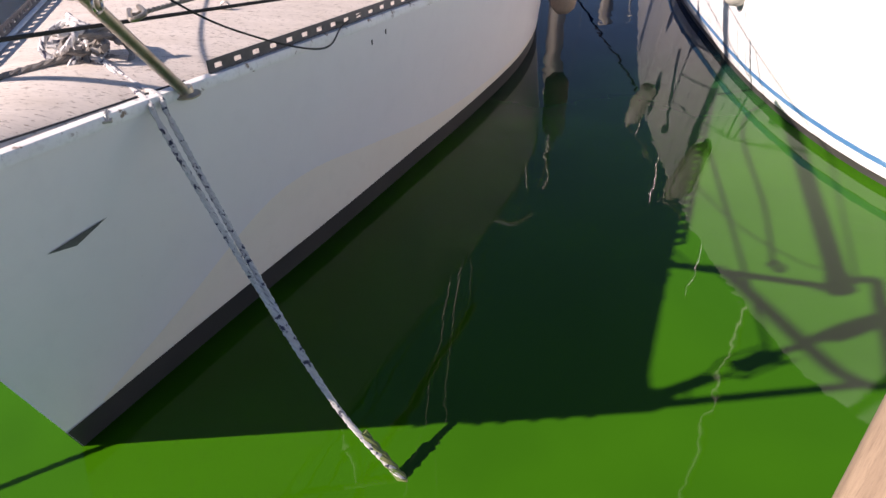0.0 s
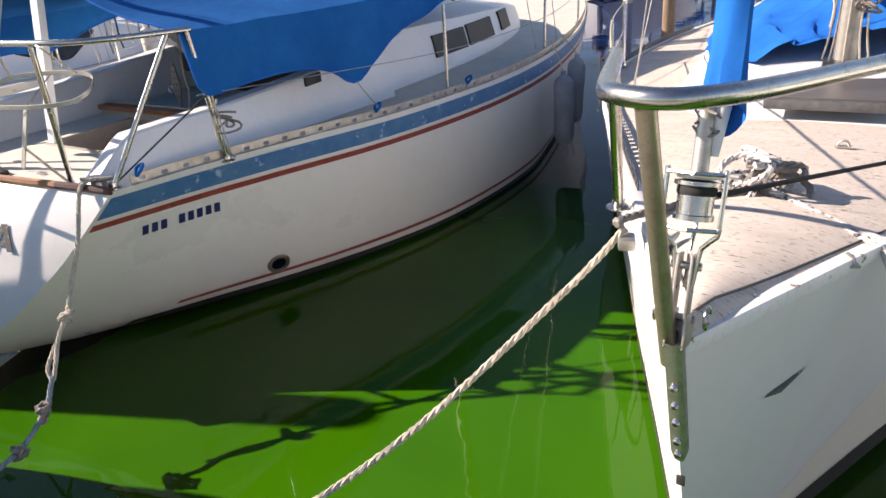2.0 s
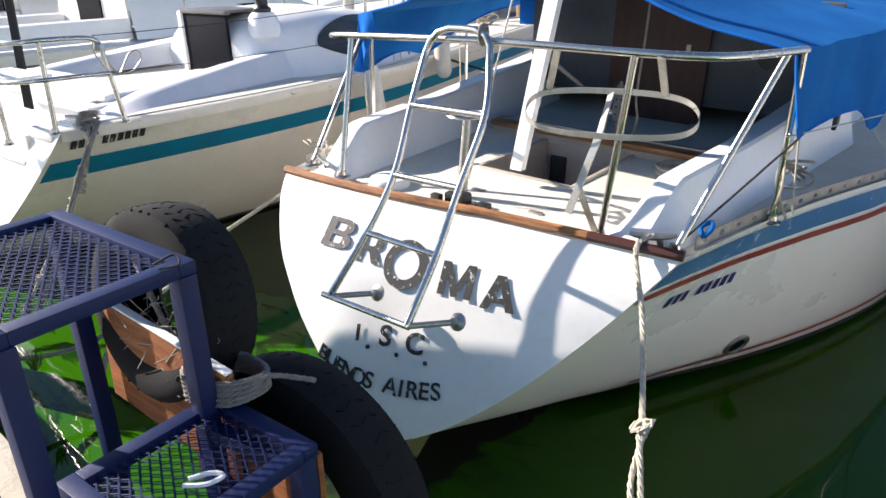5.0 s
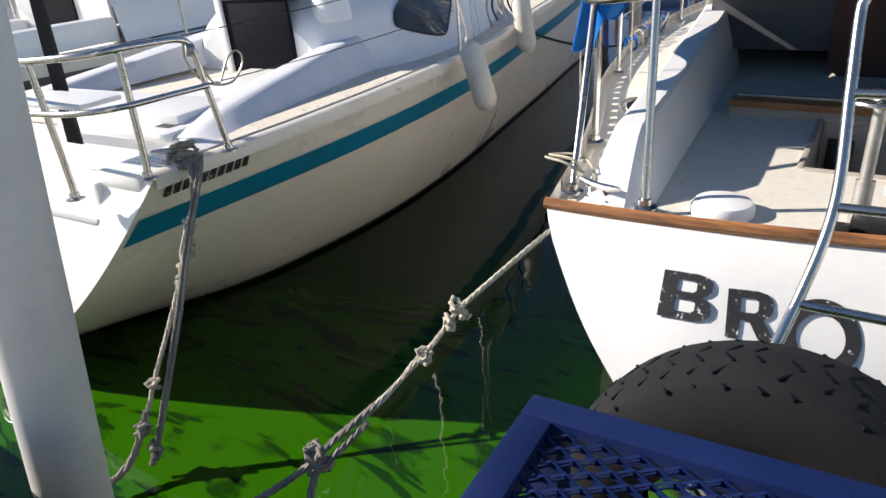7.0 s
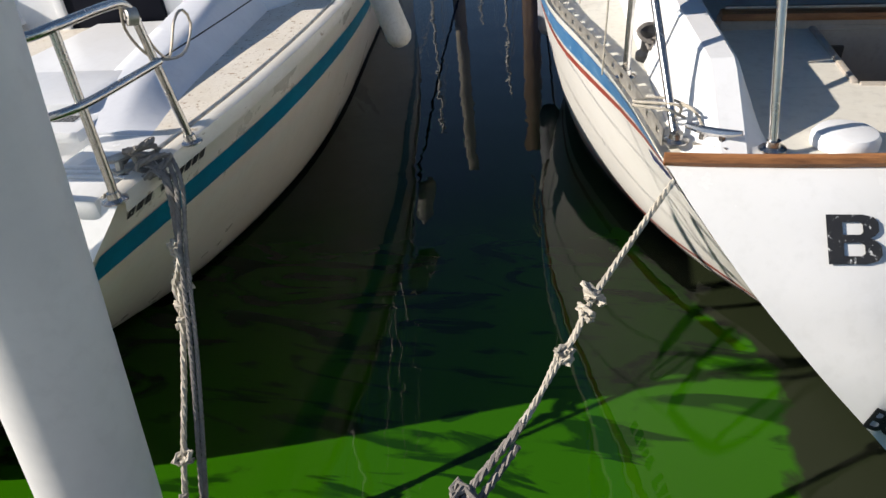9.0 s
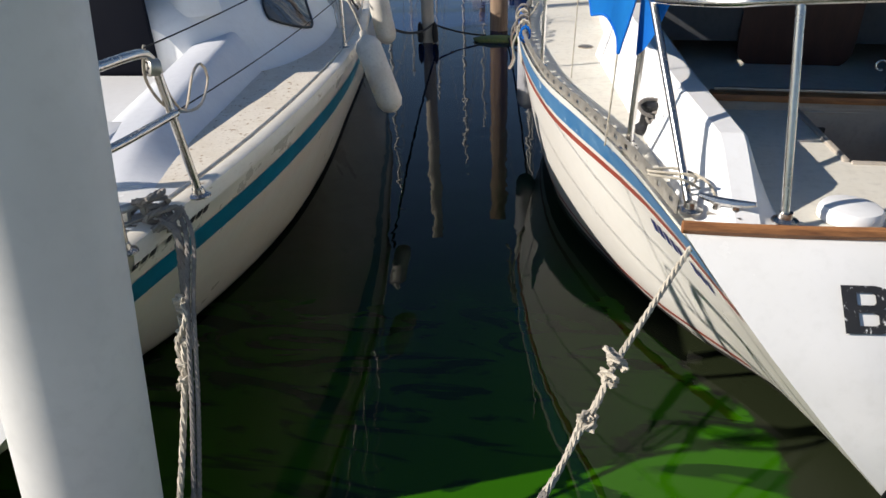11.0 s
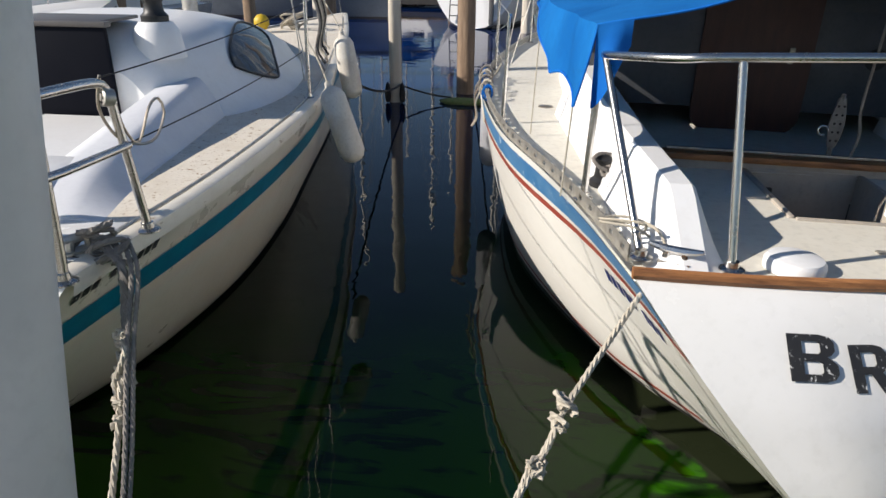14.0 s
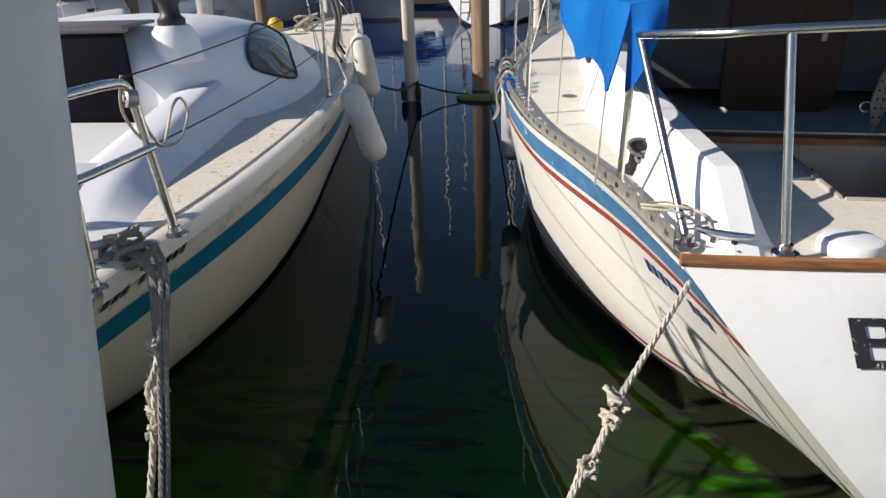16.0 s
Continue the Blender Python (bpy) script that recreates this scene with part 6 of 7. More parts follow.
part("rail_seat", into(g, TEAL), M_WHITE, TEAL, "white slatted rail seat")
jm = Matrix.Translation((-8.735, 2.215, 1.55)) @ Matrix.Rotation(radians(-35), 4, "Z") @ Matrix.Rotation(radians(80), 4, "X")
g = Geo().lathe([(0.0, -0.010), (0.026, -0.010), (0.028, 0), (0.028, 0.022), (0.022, 0.026), (0.0, 0.024)], 20, jm)
JOINT = part("rail_joint", into(g, TEAL), M_ALU, TEAL, "round cast rail joint")
for k in range(6):
    q = jm @ Vector((0.017 * math.cos(1.047 * k), 0.017 * math.sin(1.047 * k), 0.0255))
    part("joint_hole", into(Geo().lathe([(0.0, 0), (0.0045, 0), (0.0045, 0.0015), (0.0, 0.0015)], 10, Matrix.Translation(q) @ jm.to_3x3().to_4x4()), TEAL), M_DARK, JOINT)
g = Geo().tube(smooth_path([(-8.745, 2.20, 1.62), (-8.76, 2.19, 1.52), (-8.745, 2.235, 1.42), (-8.72, 2.30, 1.385), (-8.70, 2.37, 1.39), (-8.70, 2.44, 1.46), (-8.71, 2.43, 1.51), (-8.71, 2.37, 1.49), (-8.72, 2.30, 1.39), (-8.73, 2.25, 1.45), (-8.735, 2.235, 1.54)], 0.02), 0.005, 6)
solo("wire_loop", g, M_BRONZE, "loose loop of wire on the stern rail", "wire")
for a, c in (((-8.735, 2.18, 1.615), (-9.03, 4.62, 1.66)), ((-8.72, 2.25, 1.40), (-9.03, 4.62, 1.38))):
    part("lifeline", into(Geo().tube(sag(a, c, 0.02, 8), 0.0026, 6), TEAL), M_ROPEK, TEAL)
for y, x in ((4.62, -9.0), (6.2, -9.42)):
    p = Vector((x, y, 1.09))
    g = Geo().tube([p, p + Vector((0.01, 0, 0.6))], 0.012, 10)
    rail_foot(g, p, 0.035)
    part("stanchion", into(g, TEAL), M_STEEL, TEAL)
g = Geo().tube(sag((-9.02, 4.62, 1.67), (-9.41, 6.2, 1.67), 0.01, 4), 0.0026, 6).tube(sag((-9.41, 6.2, 1.67), (-10.4, 9.6, 1.7), 0.01, 4), 0.0026, 6)
part("lifeline", into(g, TEAL), M_ALU, TEAL)
# Backstay tackle.
g = Geo()
for k in range(5):
    g.tube([(-9.72 + 0.03 * k, 2.06, 1.1), (-9.74 + 0.022 * k, 2.12, 2.0)], 0.011, 6)
solo("backstay_tackle", g, M_ROPEK, "black multi-part backstay tackle over the stern", "tackle")
mc = thing("mast", "grey aluminium mast rising from the cabin", "mast", (-10.2, 5.4, 1.4))
part("spar", into(Geo().tube([(-10.3, 5.6, 1.2), (-10.3, 5.55, 11.6)], 0.06, 14), mc), M_ALU, mc)
for a, c in (((-9.25, 5.2, 1.1), (-10.28, 5.55, 10.5)), ((-9.25, 5.3, 1.1), (-10.28, 5.55, 6.5)), ((-10.55, 10.2, 1.2), (-10.3, 5.55, 11.4)), ((-9.7, 2.1, 2.0), (-10.3, 5.55, 11.4))):
    part("shroud", into(Geo().tube([a, c], 0.004, 6), mc), M_ALU, mc)
# Registration marks as plain upright bars.
for k in range(10):
    if k == 3:
        continue
    y0 = 0.06 + 0.048 * k
    pts = []
    for y, z in ((y0, 0.965), (y0 + 0.036, 0.965), (y0 + 0.04, 1.02), (y0 + 0.004, 1.02)):
        f = y
        for _ in range(6):
            f = y - HC.rake * (HC.rake_top - z) * (1 - f / HC.length)
        pts.append(HC.at(f, z, 1) + Vector((0.006, 0, 0)))
    part("registration_bar", Geo().add(pts, [(0, 1, 2, 3)]), M_LETTER, C_HULL, "plain black bar", smooth=False)
# Cleat and its heaped lines.
cleat(TEAL, (-8.82, 2.06, 1.10), 60, 0.18, M_ALU)
stern = thing("stern_mooring_lines", "grey mooring ropes made fast on the stern quarter", "rope", (-8.75, 2.05, 1.1))
part("turns", into(Geo().rope(knot((-8.79, 2.08, 1.13), 0, 0.07, 31, 5), 0.011), stern), M_ROPEG, stern)
part("turns", into(Geo().rope(knot((-8.71, 2.05, 1.10), 0, 0.05, 32, 4), 0.011), stern), M_ROPEG, stern)
g = Geo().rope([(-8.74, 2.06, 1.12), (-8.66, 2.02, 1.08), (-8.64, 1.98, 0.95), (-8.635, 1.93, 0.86)], 0.014).rope([(-8.72, 2.09, 1.12), (-8.67, 2.03, 1.05), (-8.65, 1.97, 0.9), (-8.64, 1.93, 0.83)], 0.012)
part("upper_fall", into(g, stern), M_ROPEG, stern)
part("knot", into(Geo().rope(knot((-8.63, 1.91, 0.80), 0, 0.035, 33, 4), 0.010), stern), M_ROPEW, stern)
g = Geo().rope([(-8.635, 1.93, 0.9), (-8.60, 1.88, 0.86), (-8.64, 1.86, 0.76), (-8.61, 1.84, 0.70)], 0.010)
part("loop", into(g, stern), M_ROPEW, stern)
g = Geo().rope([(-8.63, 1.90, 0.82), (-8.60, 1.80, 0.68), (-8.575, 1.68, 0.52), (-8.55, 1.55, 0.36), (-8.53, 1.45, 0.22)], 0.011)
part("lower_fall", into(g, stern), M_ROPEW, stern)
part("knot", into(Geo().rope(knot((-8.61, 1.83, 0.71), 0, 0.028, 34, 4), 0.009), stern), M_ROPEW, stern)
g = Geo().rope([(-8.53, 1.46, 0.25), (-8.52, 1.38, 0.14), (-8.51, 1.3, 0.08), (-8.52, 1.18, 0.05)], 0.017)
part("dark_end", into(g, stern), M_ROPEG, stern)
for k, (c, r) in enumerate((((-8.635, 1.93, 0.88), 0.032), ((-8.625, 1.885, 0.775), 0.028), ((-8.60, 1.80, 0.68), 0.022), ((-8.545, 1.53, 0.33), 0.028))):
    part("knot", into(Geo().rope(knot(c, 0, r, 61 + k, 4), 0.010), stern), M_ROPEW, stern)
part("knot", into(Geo().rope(knot((-8.525, 1.42, 0.19), 0, 0.035, 35, 5), 0.011), stern), M_ROPEG, stern)
g = Geo().rope([(-8.70, 2.10, 1.13), (-8.63, 2.02, 1.06), (-8.60, 1.90, 0.88), (-8.55, 1.72, 0.58), (-8.50, 1.5, 0.22), (-8.47, 1.38, 0.05)], 0.009).rope(
    [(-8.69, 2.11, 1.13), (-8.615, 2.03, 1.06), (-8.585, 1.91, 0.88), (-8.535, 1.73, 0.58), (-8.49, 1.51, 0.22), (-8.46, 1.39, 0.05)], 0.008)
part("doubled_fall", into(g, stern), M_ROPEG, stern)
part("knot", into(Geo().rope(knot((-8.475, 1.42, 0.10), 0, 0.035, 36, 4), 0.011), stern), M_ROPEG, stern)


def fender(at, tilt, turn, r, ln, top, mat, label):
    fe = thing("boat_fender", label, "fender", at, group="fenders")
    m = Matrix.Translation(at) @ Matrix.Rotation(radians(turn), 4, "Z") @ Matrix.Rotation(radians(tilt), 4, "X")
    g = Geo().lathe([(0.0, -ln / 2 - r * 0.6), (r * 0.35, -ln / 2 - r * 0.55), (r * 0.75, -ln / 2 - r * 0.3), (r, -ln / 2 + r * 0.2), (r, ln / 2 - r * 0.3), (r * 0.75, ln / 2 + r * 0.2), (r * 0.3, ln / 2 + r * 0.5), (r * 0.25, ln / 2 + r * 0.9), (0, ln / 2 + r * 0.9)], 24, m)
    part("body", into(g, fe), mat, fe)
    t0 = m @ Vector((0, 0, ln / 2 + r * 0.85))
    part("lanyard", into(Geo().rope([t0, t0.lerp(Vector(top), 0.5) + Vector((0.01, 0, 0)), top], 0.006), fe), M_ROPEW, fe)
    return fe


fender((-8.714, 4.400, 0.980), -24, 65, 0.08, 0.40, (-8.98, 4.6, 1.45), M_FEND, "grubby white fender hanging over the teal-striped topsides")
fender((-9.070, 5.700, 1.132), -12, 65, 0.08, 0.40, (-9.38, 6.1, 1.6), M_FEND, "grubby white fender hanging over the teal-striped topsides")
fender((-4.57, 6.45, 0.52), 0, 0, 0.085, 0.52, (-4.68, 6.45, 1.1), M_FENDG, "grey fender hanging at the striped yacht's side")
fender((-4.60, 6.78, 0.62), 4, 90, 0.08, 0.5, (-4.72, 6.78, 1.1), M_FENDG, "grey fender hanging at the striped yacht's side")
fender((-7.95, 6.0, 0.6), 0, 0, 0.085, 0.5, (-7.82, 6.0, 1.1), M_FENDG, "grey fender hanging at the striped yacht's side")
fender((-7.93, 5.75, 0.86), -8, 90, 0.07, 0.25, (-7.85, 5.7, 1.2), M_FEND, "small pale fender tied high at the rail")

# Blue and white lines lashed along the striped yacht's port rail.
for k in range(7):
    f = 2.75 + 0.14 * k
    p = B2W @ (HB.at(f, HB.zs(f), -1) + Vector((0.03, 0, 0.03)))
    r = 0.045 + 0.012 * (k % 3)
    loop = [p + Vector((r * math.cos(a) * 0.7, 0.05 * math.sin(a * 0.5) + 0.02 * k % 0.03, r * math.sin(a))) for a in [0.5 * j for j in range(24)]]
    solo("rail_lashing", Geo().rope(loop, 0.008), (M_BLUE, M_ROPEW, M_ROPEG)[k % 3], ("bright blue", "pale", "grey")[k % 3] + " line lashed round the toe rail", "rope", group="rail lashings")
for k in range(3):
    f = 2.8 + 0.2 * k
    p = B2W @ (HB.at(f, HB.zs(f), -1) + Vector((-0.02, 0, 0.02)))
    solo("hanging_line", Geo().rope([p, p + Vector((-0.03, 0.01, -0.08)), p + Vector((-0.02, 0.03, -0.18 - 0.04 * k)), p + Vector((-0.05, 0.0, -0.24 - 0.05 * k))], 0.007), (M_ROPEW, M_FENDB, M_ROPEG)[k], "frayed line end hanging over the topsides", "rope", group="rail lashings")
# Lines hung on the teal-striped yacht's forward rail, a small float and a coil on its foredeck.
for k in range(6):
    x, y = -9.16 - 0.045 * k, 5.25 + 0.16 * k
    solo("hanging_line", Geo().rope([(x, y, 1.68), (x + 0.03, y + 0.02, 1.50), (x - 0.02, y + 0.05, 1.30), (x + 0.04, y + 0.03, 1.16 + 0.03 * (k % 3))], 0.010), (M_ROPEG, M_ROPEK, M_ROPEW)[k % 3], ("grey", "black", "pale")[k % 3] + " line hanging from the rail wire", "rope", group="rail lines")
solo("fore_deck_coil", Geo().rope(knot((-10.55, 8.3, 1.19), 0, 0.16, 71, 6), 0.014), M_ROPEW, "pale rope heaped on the sandy foredeck", "rope")
M_YELLOW = material("yellow_plastic", (0.65, 0.45, 0.02), 0.45, color2=(0.5, 0.33, 0.02), scale=8)
solo("net_float", Geo().lathe([(0.0, -0.09), (0.05, -0.075), (0.085, -0.03), (0.085, 0.03), (0.05, 0.075), (0.0, 0.09)], 18, Matrix.Translation((-10.78, 8.0, 1.24))), M_YELLOW, "small yellow plastic float on the foredeck", "float")

# Mooring lines of the striped yacht.
g = Geo().rope([(-6.98, 2.46, 1.05), (-7.03, 2.40, 1.03), (-7.12, 2.26, 0.95), (-7.29, 2.0, 0.775)], 0.0105)
pl = thing("stern_mooring_line", "tan three-strand mooring rope knotted to a dark older rope", "rope", (-7.29, 2.0, 0.77), group="stern lines")
part("upper_line", into(g, pl), M_ROPEW, pl)
part("knot", into(Geo().rope(knot((-7.295, 1.99, 0.765), 0, 0.034, 41, 5), 0.010), pl), M_ROPEW, pl)
part("knot", into(Geo().rope(knot((-7.315, 1.955, 0.725), 0, 0.026, 42, 4), 0.010), pl), M_ROPEW, pl)
part("knot", into(Geo().rope(knot((-7.37, 1.874, 0.634), 0, 0.026, 43, 4), 0.009), pl), M_ROPEW, pl)
g = Geo().rope([(-7.30, 1.985, 0.76), (-7.34, 1.92, 0.685), (-7.37, 1.875, 0.634), (-7.43, 1.78, 0.55), (-7.49, 1.69, 0.48)], 0.0095).rope([(-7.31, 1.97, 0.745), (-7.345, 1.90, 0.67), (-7.385, 1.87, 0.63), (-7.44, 1.76, 0.53), (-7.50, 1.67, 0.46)], 0.0095)
part("doubled_line", into(g, pl), M_ROPEW, pl)
g = Geo().rope([(-7.47, 1.71, 0.50), (-7.54, 1.63, 0.43), (-7.61, 1.55, 0.35), (-7.62, 1.50, 0.30), (-7.57, 1.56, 0.34), (-7.48, 1.67, 0.45)], 0.0135)
part("eye_splice", into(g, pl), M_ROPEG, pl, "dark eye of old rope")
part("knot", into(Geo().rope(knot((-7.61, 1.54, 0.345), 0, 0.045, 44, 5), 0.014), pl), M_ROPEG, pl)
g = Geo().rope([(-7.61, 1.54, 0.34), (-7.70, 1.42, 0.27), (-7.78, 1.25, 0.25), (-7.85, 1.0, 0.32), (-7.88, 0.8, 0.42)], 0.014).rope([(-7.61, 1.54, 0.33), (-7.60, 1.46, 0.22), (-7.58, 1.40, 0.10), (-7.57, 1.36, -0.02)], 0.016)
part("old_rope", into(g, pl), M_ROPEG, pl)
sl = thing("stern_mooring_line", "white mooring rope with a bowline joined to blue-grey rope", "rope", (-5.14, 2.16, 0.57), group="stern lines")
g = Geo().rope([(-5.37, 2.62, 1.05), (-5.39, 2.55, 1.04), (-5.37, 2.50, 0.98), (-5.27, 2.38, 0.82), (-5.15, 2.18, 0.58)], 0.0115)
part("upper_line", into(g, sl), M_ROPEW, sl)
part("knot", into(Geo().rope(knot((-5.145, 2.165, 0.565), 0, 0.035, 51, 5), 0.011), sl), M_ROPEW, sl)
g = Geo().rope([(-5.15, 2.16, 0.56), (-5.10, 2.08, 0.50), (-5.06, 2.02, 0.42), (-5.03, 1.98, 0.38)], 0.011)
part("eye", into(g, sl), M_ROPEW, sl)
g = Geo().rope([(-5.13, 2.16, 0.56), (-5.11, 2.05, 0.46), (-5.075, 1.99, 0.41), (-5.035, 1.98, 0.37)], 0.011)
part("eye", into(g, sl), M_ROPEW, sl)
g = Geo().rope([(-5.04, 1.985, 0.39), (-5.0, 1.94, 0.36), (-4.97, 1.90, 0.32), (-4.93, 1.84, 0.30), (-4.86, 1.70, 0.27), (-4.82, 1.5, 0.27), (-4.78, 1.1, 0.35), (-4.75, 0.8, 0.45)], 0.012)
part("lower_line", into(g, sl), material("blue_grey_rope", (0.25, 0.3, 0.36), 0.9, color2=(0.16, 0.19, 0.23), scale=25, bump=0.3, bump_scale=250), sl, "blue-grey older rope")
part("knot", into(Geo().rope(knot((-4.95, 1.87, 0.315), 0, 0.04, 52, 5), 0.012), sl), M_ROPEG, sl)
part("knot", into(Geo().rope(knot((-4.86, 1.70, 0.27), 0, 0.035, 53, 4), 0.012), sl), M_ROPEG, sl)

# ---- the full-bowed white yacht beside it ----
HD = Hull(
    9.0,
    [(0, 0.05), (0.4, 0.75), (1.0, 1.22), (1.9, 1.54), (3.0, 1.68), (5.0, 1.7), (9.0, 1.2)],
    [(0, 1.25), (3, 1.12), (9, 1.05)],
    [(0, -0.4), (9, -0.4)],
    [(0, 0.1), (1.0, 0.1), (9.0, 0.1)],
    0.25, 1.25)
DBOAT = thing("sailing_yacht", "bright white yacht with a thin blue boot line", "sailboat", (2.1, 3.2, 0), 0.0)
D2W = MATS[DBOAT.name]
part("hull", HD.shell(), M_GEL, DBOAT, "bright white full-bodied hull", angle=30)
for side in (1, -1):
    part("blue_line", HD.band(side, 0.05, 8.9, 0.15, 0.115, absolute=True), M_BLUESTR, DBOAT, "thin blue boot line")
    part("boot_top", HD.band(side, 0.05, 8.9, 0.05, -0.05, absolute=True), M_BOOT, DBOAT)
g = Geo().grid(lambda u, v: HD.deck(0.02 + u * 8.9, (v * 2 - 1) * 0.99, 0.012, 0.05), 24, 8)
part("deck", g, M_WHITE, DBOAT, "white deck")


def trunk_d(u, v):
    y = 6.6 + 4.4 * u
    w = table(u, [(0, 0.5), (0.2, 0.9), (1, 1.0)])
    h = table(u, [(0, 0.02), (0.25, 0.3), (1, 0.4)])
    x, z = [(-1.1, 0), (-1.0, 0.8), (-0.9, 1.0), (0, 1.12), (0.9, 1.0), (1.0, 0.8), (1.1, 0)][round(v * 6)]
    return Vector((2.1 + x * w, y, 1.1 + h * z))


g = Geo().grid(trunk_d, 16, 6)
g.f = [tuple(reversed(q)) for q in g.f]
part("cabin", into(g, DBOAT), M_WHITE, DBOAT, "white cabin trunk", angle=35)
for k in range(2):
    g = Geo().box((1.25 + 0.06 * k, 6.75 + 0.45 * k, 1.19), (0.02, 0.28, 0.14), Matrix.Rotation(radians(-20), 3, "Z") @ Matrix.Rotation(radians(-40), 3, "Y"), bevel=0.01)
    part("side_window", into(g, DBOAT), M_HATCH, DBOAT, "dark square window")
for y in (5.6, 7.1, 8.6):
    p = D2W @ HD.at(y - 3.2, 1.13, -1) + Vector((0.06, 0, 0))
    g = Geo().tube([p, p + Vector((-0.01, 0, 0.6))], 0.012, 10)
    rail_foot(g, p, 0.035)
    part("stanchion", into(g, DBOAT), M_STEEL, DBOAT)
fender((0.42, 6.0, 0.78), -24, 80, 0.10, 0.42, (0.62, 6.2, 1.5), M_FEND, "white fender hanging at the bright white hull")
fender((0.28, 7.6, 0.9), -20, 80, 0.08, 0.36, (0.5, 7.7, 1.6), M_FEND, "white fender hanging at the bright white hull")
g = Geo().rope([(0.5, 7.9, 1.15), (0.0, 8.6, 0.6), (-0.5, 9.2, 0.05)], 0.012)
solo("mooring_line", g, M_ROPEK, "dark mooring line running down into the water", "rope")
g = Geo().tube(sag((0.62, 5.5, 1.0), (1.05, 4.4, 0.55), 0.02, 8), 0.006, 6)
solo("hanging_rope", g, M_ROPEK, "dark cord hanging along the white hull", "rope")
md = thing("mast", "tall grey aluminium mast on the cabin", "mast", (2.1, 8.2, 1.5))
part("spar", into(Geo().tube([(2.1, 8.2, 1.3), (2.1, 8.2, 12.0)], 0.065, 12), md), M_ALU, md)

# ---- posts and piles ----
g = Geo().lathe([(0.122, -0.6), (0.122, 2.42), (0.114, 2.48), (0.08, 2.52), (0.0, 2.54)], 40, Matrix(((1, 0, 0.075, -8.41), (0, 1, 0.085, 1.045), (0, 0, 1, 0), (0, 0, 0, 1))))
solo("mooring_post", g, M_POST, "thick round white-painted steel post at the pier edge", "post")


def wood_pile(x, y, top, r, label, mat=None, seed=0, lean=(0, 0)):
    rnd = random.Random(seed)
    g = Geo()
    n, rows = 22, 14
    ph = [rnd.uniform(0, 6) for _ in range(3)]

    def fn(u, v):
        a = 2 * math.pi * v
        z = -0.6 + (top + 0.6) * u
        rr = r * (1 + 0.05 * math.sin(3 * a + ph[0]) + 0.03 * math.sin(7 * a + ph[1] + z) + 0.02 * math.sin(z * 2.3 + ph[2])) * (1.04 - 0.06 * u)
        return Vector((x + lean[0] * z + rr * math.cos(a), y + lean[1] * z + rr * math.sin(a), z))
    g.grid(fn, rows, n)
    g.add([fn(1.0, j / n) for j in range(n)] + [Vector((x + lean[0] * top, y + lean[1] * top, top + 0.012))], [(j, (j + 1) % n, n) for j in range(n)])
    return solo("wooden_mooring_post", g, mat or M_WOODP, label, "pile", group="mooring piles")


M_PALEP = material("bleached_pile_wood", (0.60, 0.55, 0.46), 0.8, color2=(0.5, 0.44, 0.36), scale=4, bump=0.3, bump_scale=20, stretch=(6, 6, 0.6))
wood_pile(-0.05, 2.08, 0.92, 0.135, "short weathered brown wooden pile by the pier", seed=1)
wood_pile(-0.30, 12.4, 2.8, 0.14, "grey weathered wooden mooring pile in the water", M_PALEP, seed=2)
wood_pile(-5.0, 11.2, 2.7, 0.085, "brown weathered wooden mooring pile in the water", seed=3)
wood_pile(-9.74, 10.05, 3.0, 0.085, "bleached pale mooring pile in the water", M_PALEP, seed=4)
wood_pile(-8.85, 10.9, 3.1, 0.13, "brown weathered wooden mooring pile in the water", seed=5)
wood_pile(-8.5, 20.0, 3.0, 0.12, "bleached pale mooring pile in the water", M_PALEP, seed=6)
for k, (x, y) in enumerate(((-15.9, 24.6), (-16.6, 25.0), (-7.2, 24.5), (-13.5, 17.5), (-3.6, 17.0), (-2.4, 18.5), (-0.9, 16.0), (-20.0, 19.5), (-5.9, 22.0), (0.8, 15.0), (-13.2, 13.0), (-15.5, 12.5), (-15.15, 12.8), (-12.3, 15.0), (-17.5, 16.0), (-13.0, 24.0), (-11.6, 26.5))):
    wood_pile(x, y, 2.4 + 0.3 * (k % 3), 0.11, "distant wooden mooring pile", M_PALEP if k % 2 and k < 10 else M_WOODP, seed=20 + k)

# Black line between the piles, with a weedy float and dark rags.
g = Geo().rope(sag((-9.2, 5.9, 1.05), (-9.66, 10.0, 0.25), 0.12, 8), 0.014).rope(sag((-9.66, 10.0, 0.25), (-8.95, 10.2, 0.06), 0.03, 5), 0.014).rope(sag((-8.6, 10.0, 0.06), (-7.86, 6.0, 1.0), 0.2, 8), 0.012)
solo("slack_mooring_line", g, M_ROPEK, "slack black mooring line dipping to the water", "rope")
g = Geo()


def raft(u, v):
    a, b = 2 * math.pi * u, math.pi * v
    r = 1 + 0.15 * noise.noise(Vector((math.cos(a) * 2, math.sin(a) * 2, v * 3)))
    return Vector((-8.75 + 0.36 * r * math.cos(a) * math.sin(b), 10.1 + 0.14 * r * math.sin(a) * math.sin(b), 0.02 + 0.06 * math.cos(b)))


g.grid(raft, 28, 10)
solo("weedy_float", g, M_GREENROPE, "dark oblong float furred with weed on the water", "float")
for x in (-9.83, -9.62):
    g = Geo().lathe([(0.0, 0.0), (0.035, 0.02), (0.045, 0.12), (0.03, 0.25), (0.0, 0.3)], 10, Matrix.Translation((x, 9.95, 0.0)))
    solo("rag_of_weed", g, M_ROPEK, "black weed rag hanging at the pale pile", "weed", group="weed rags")

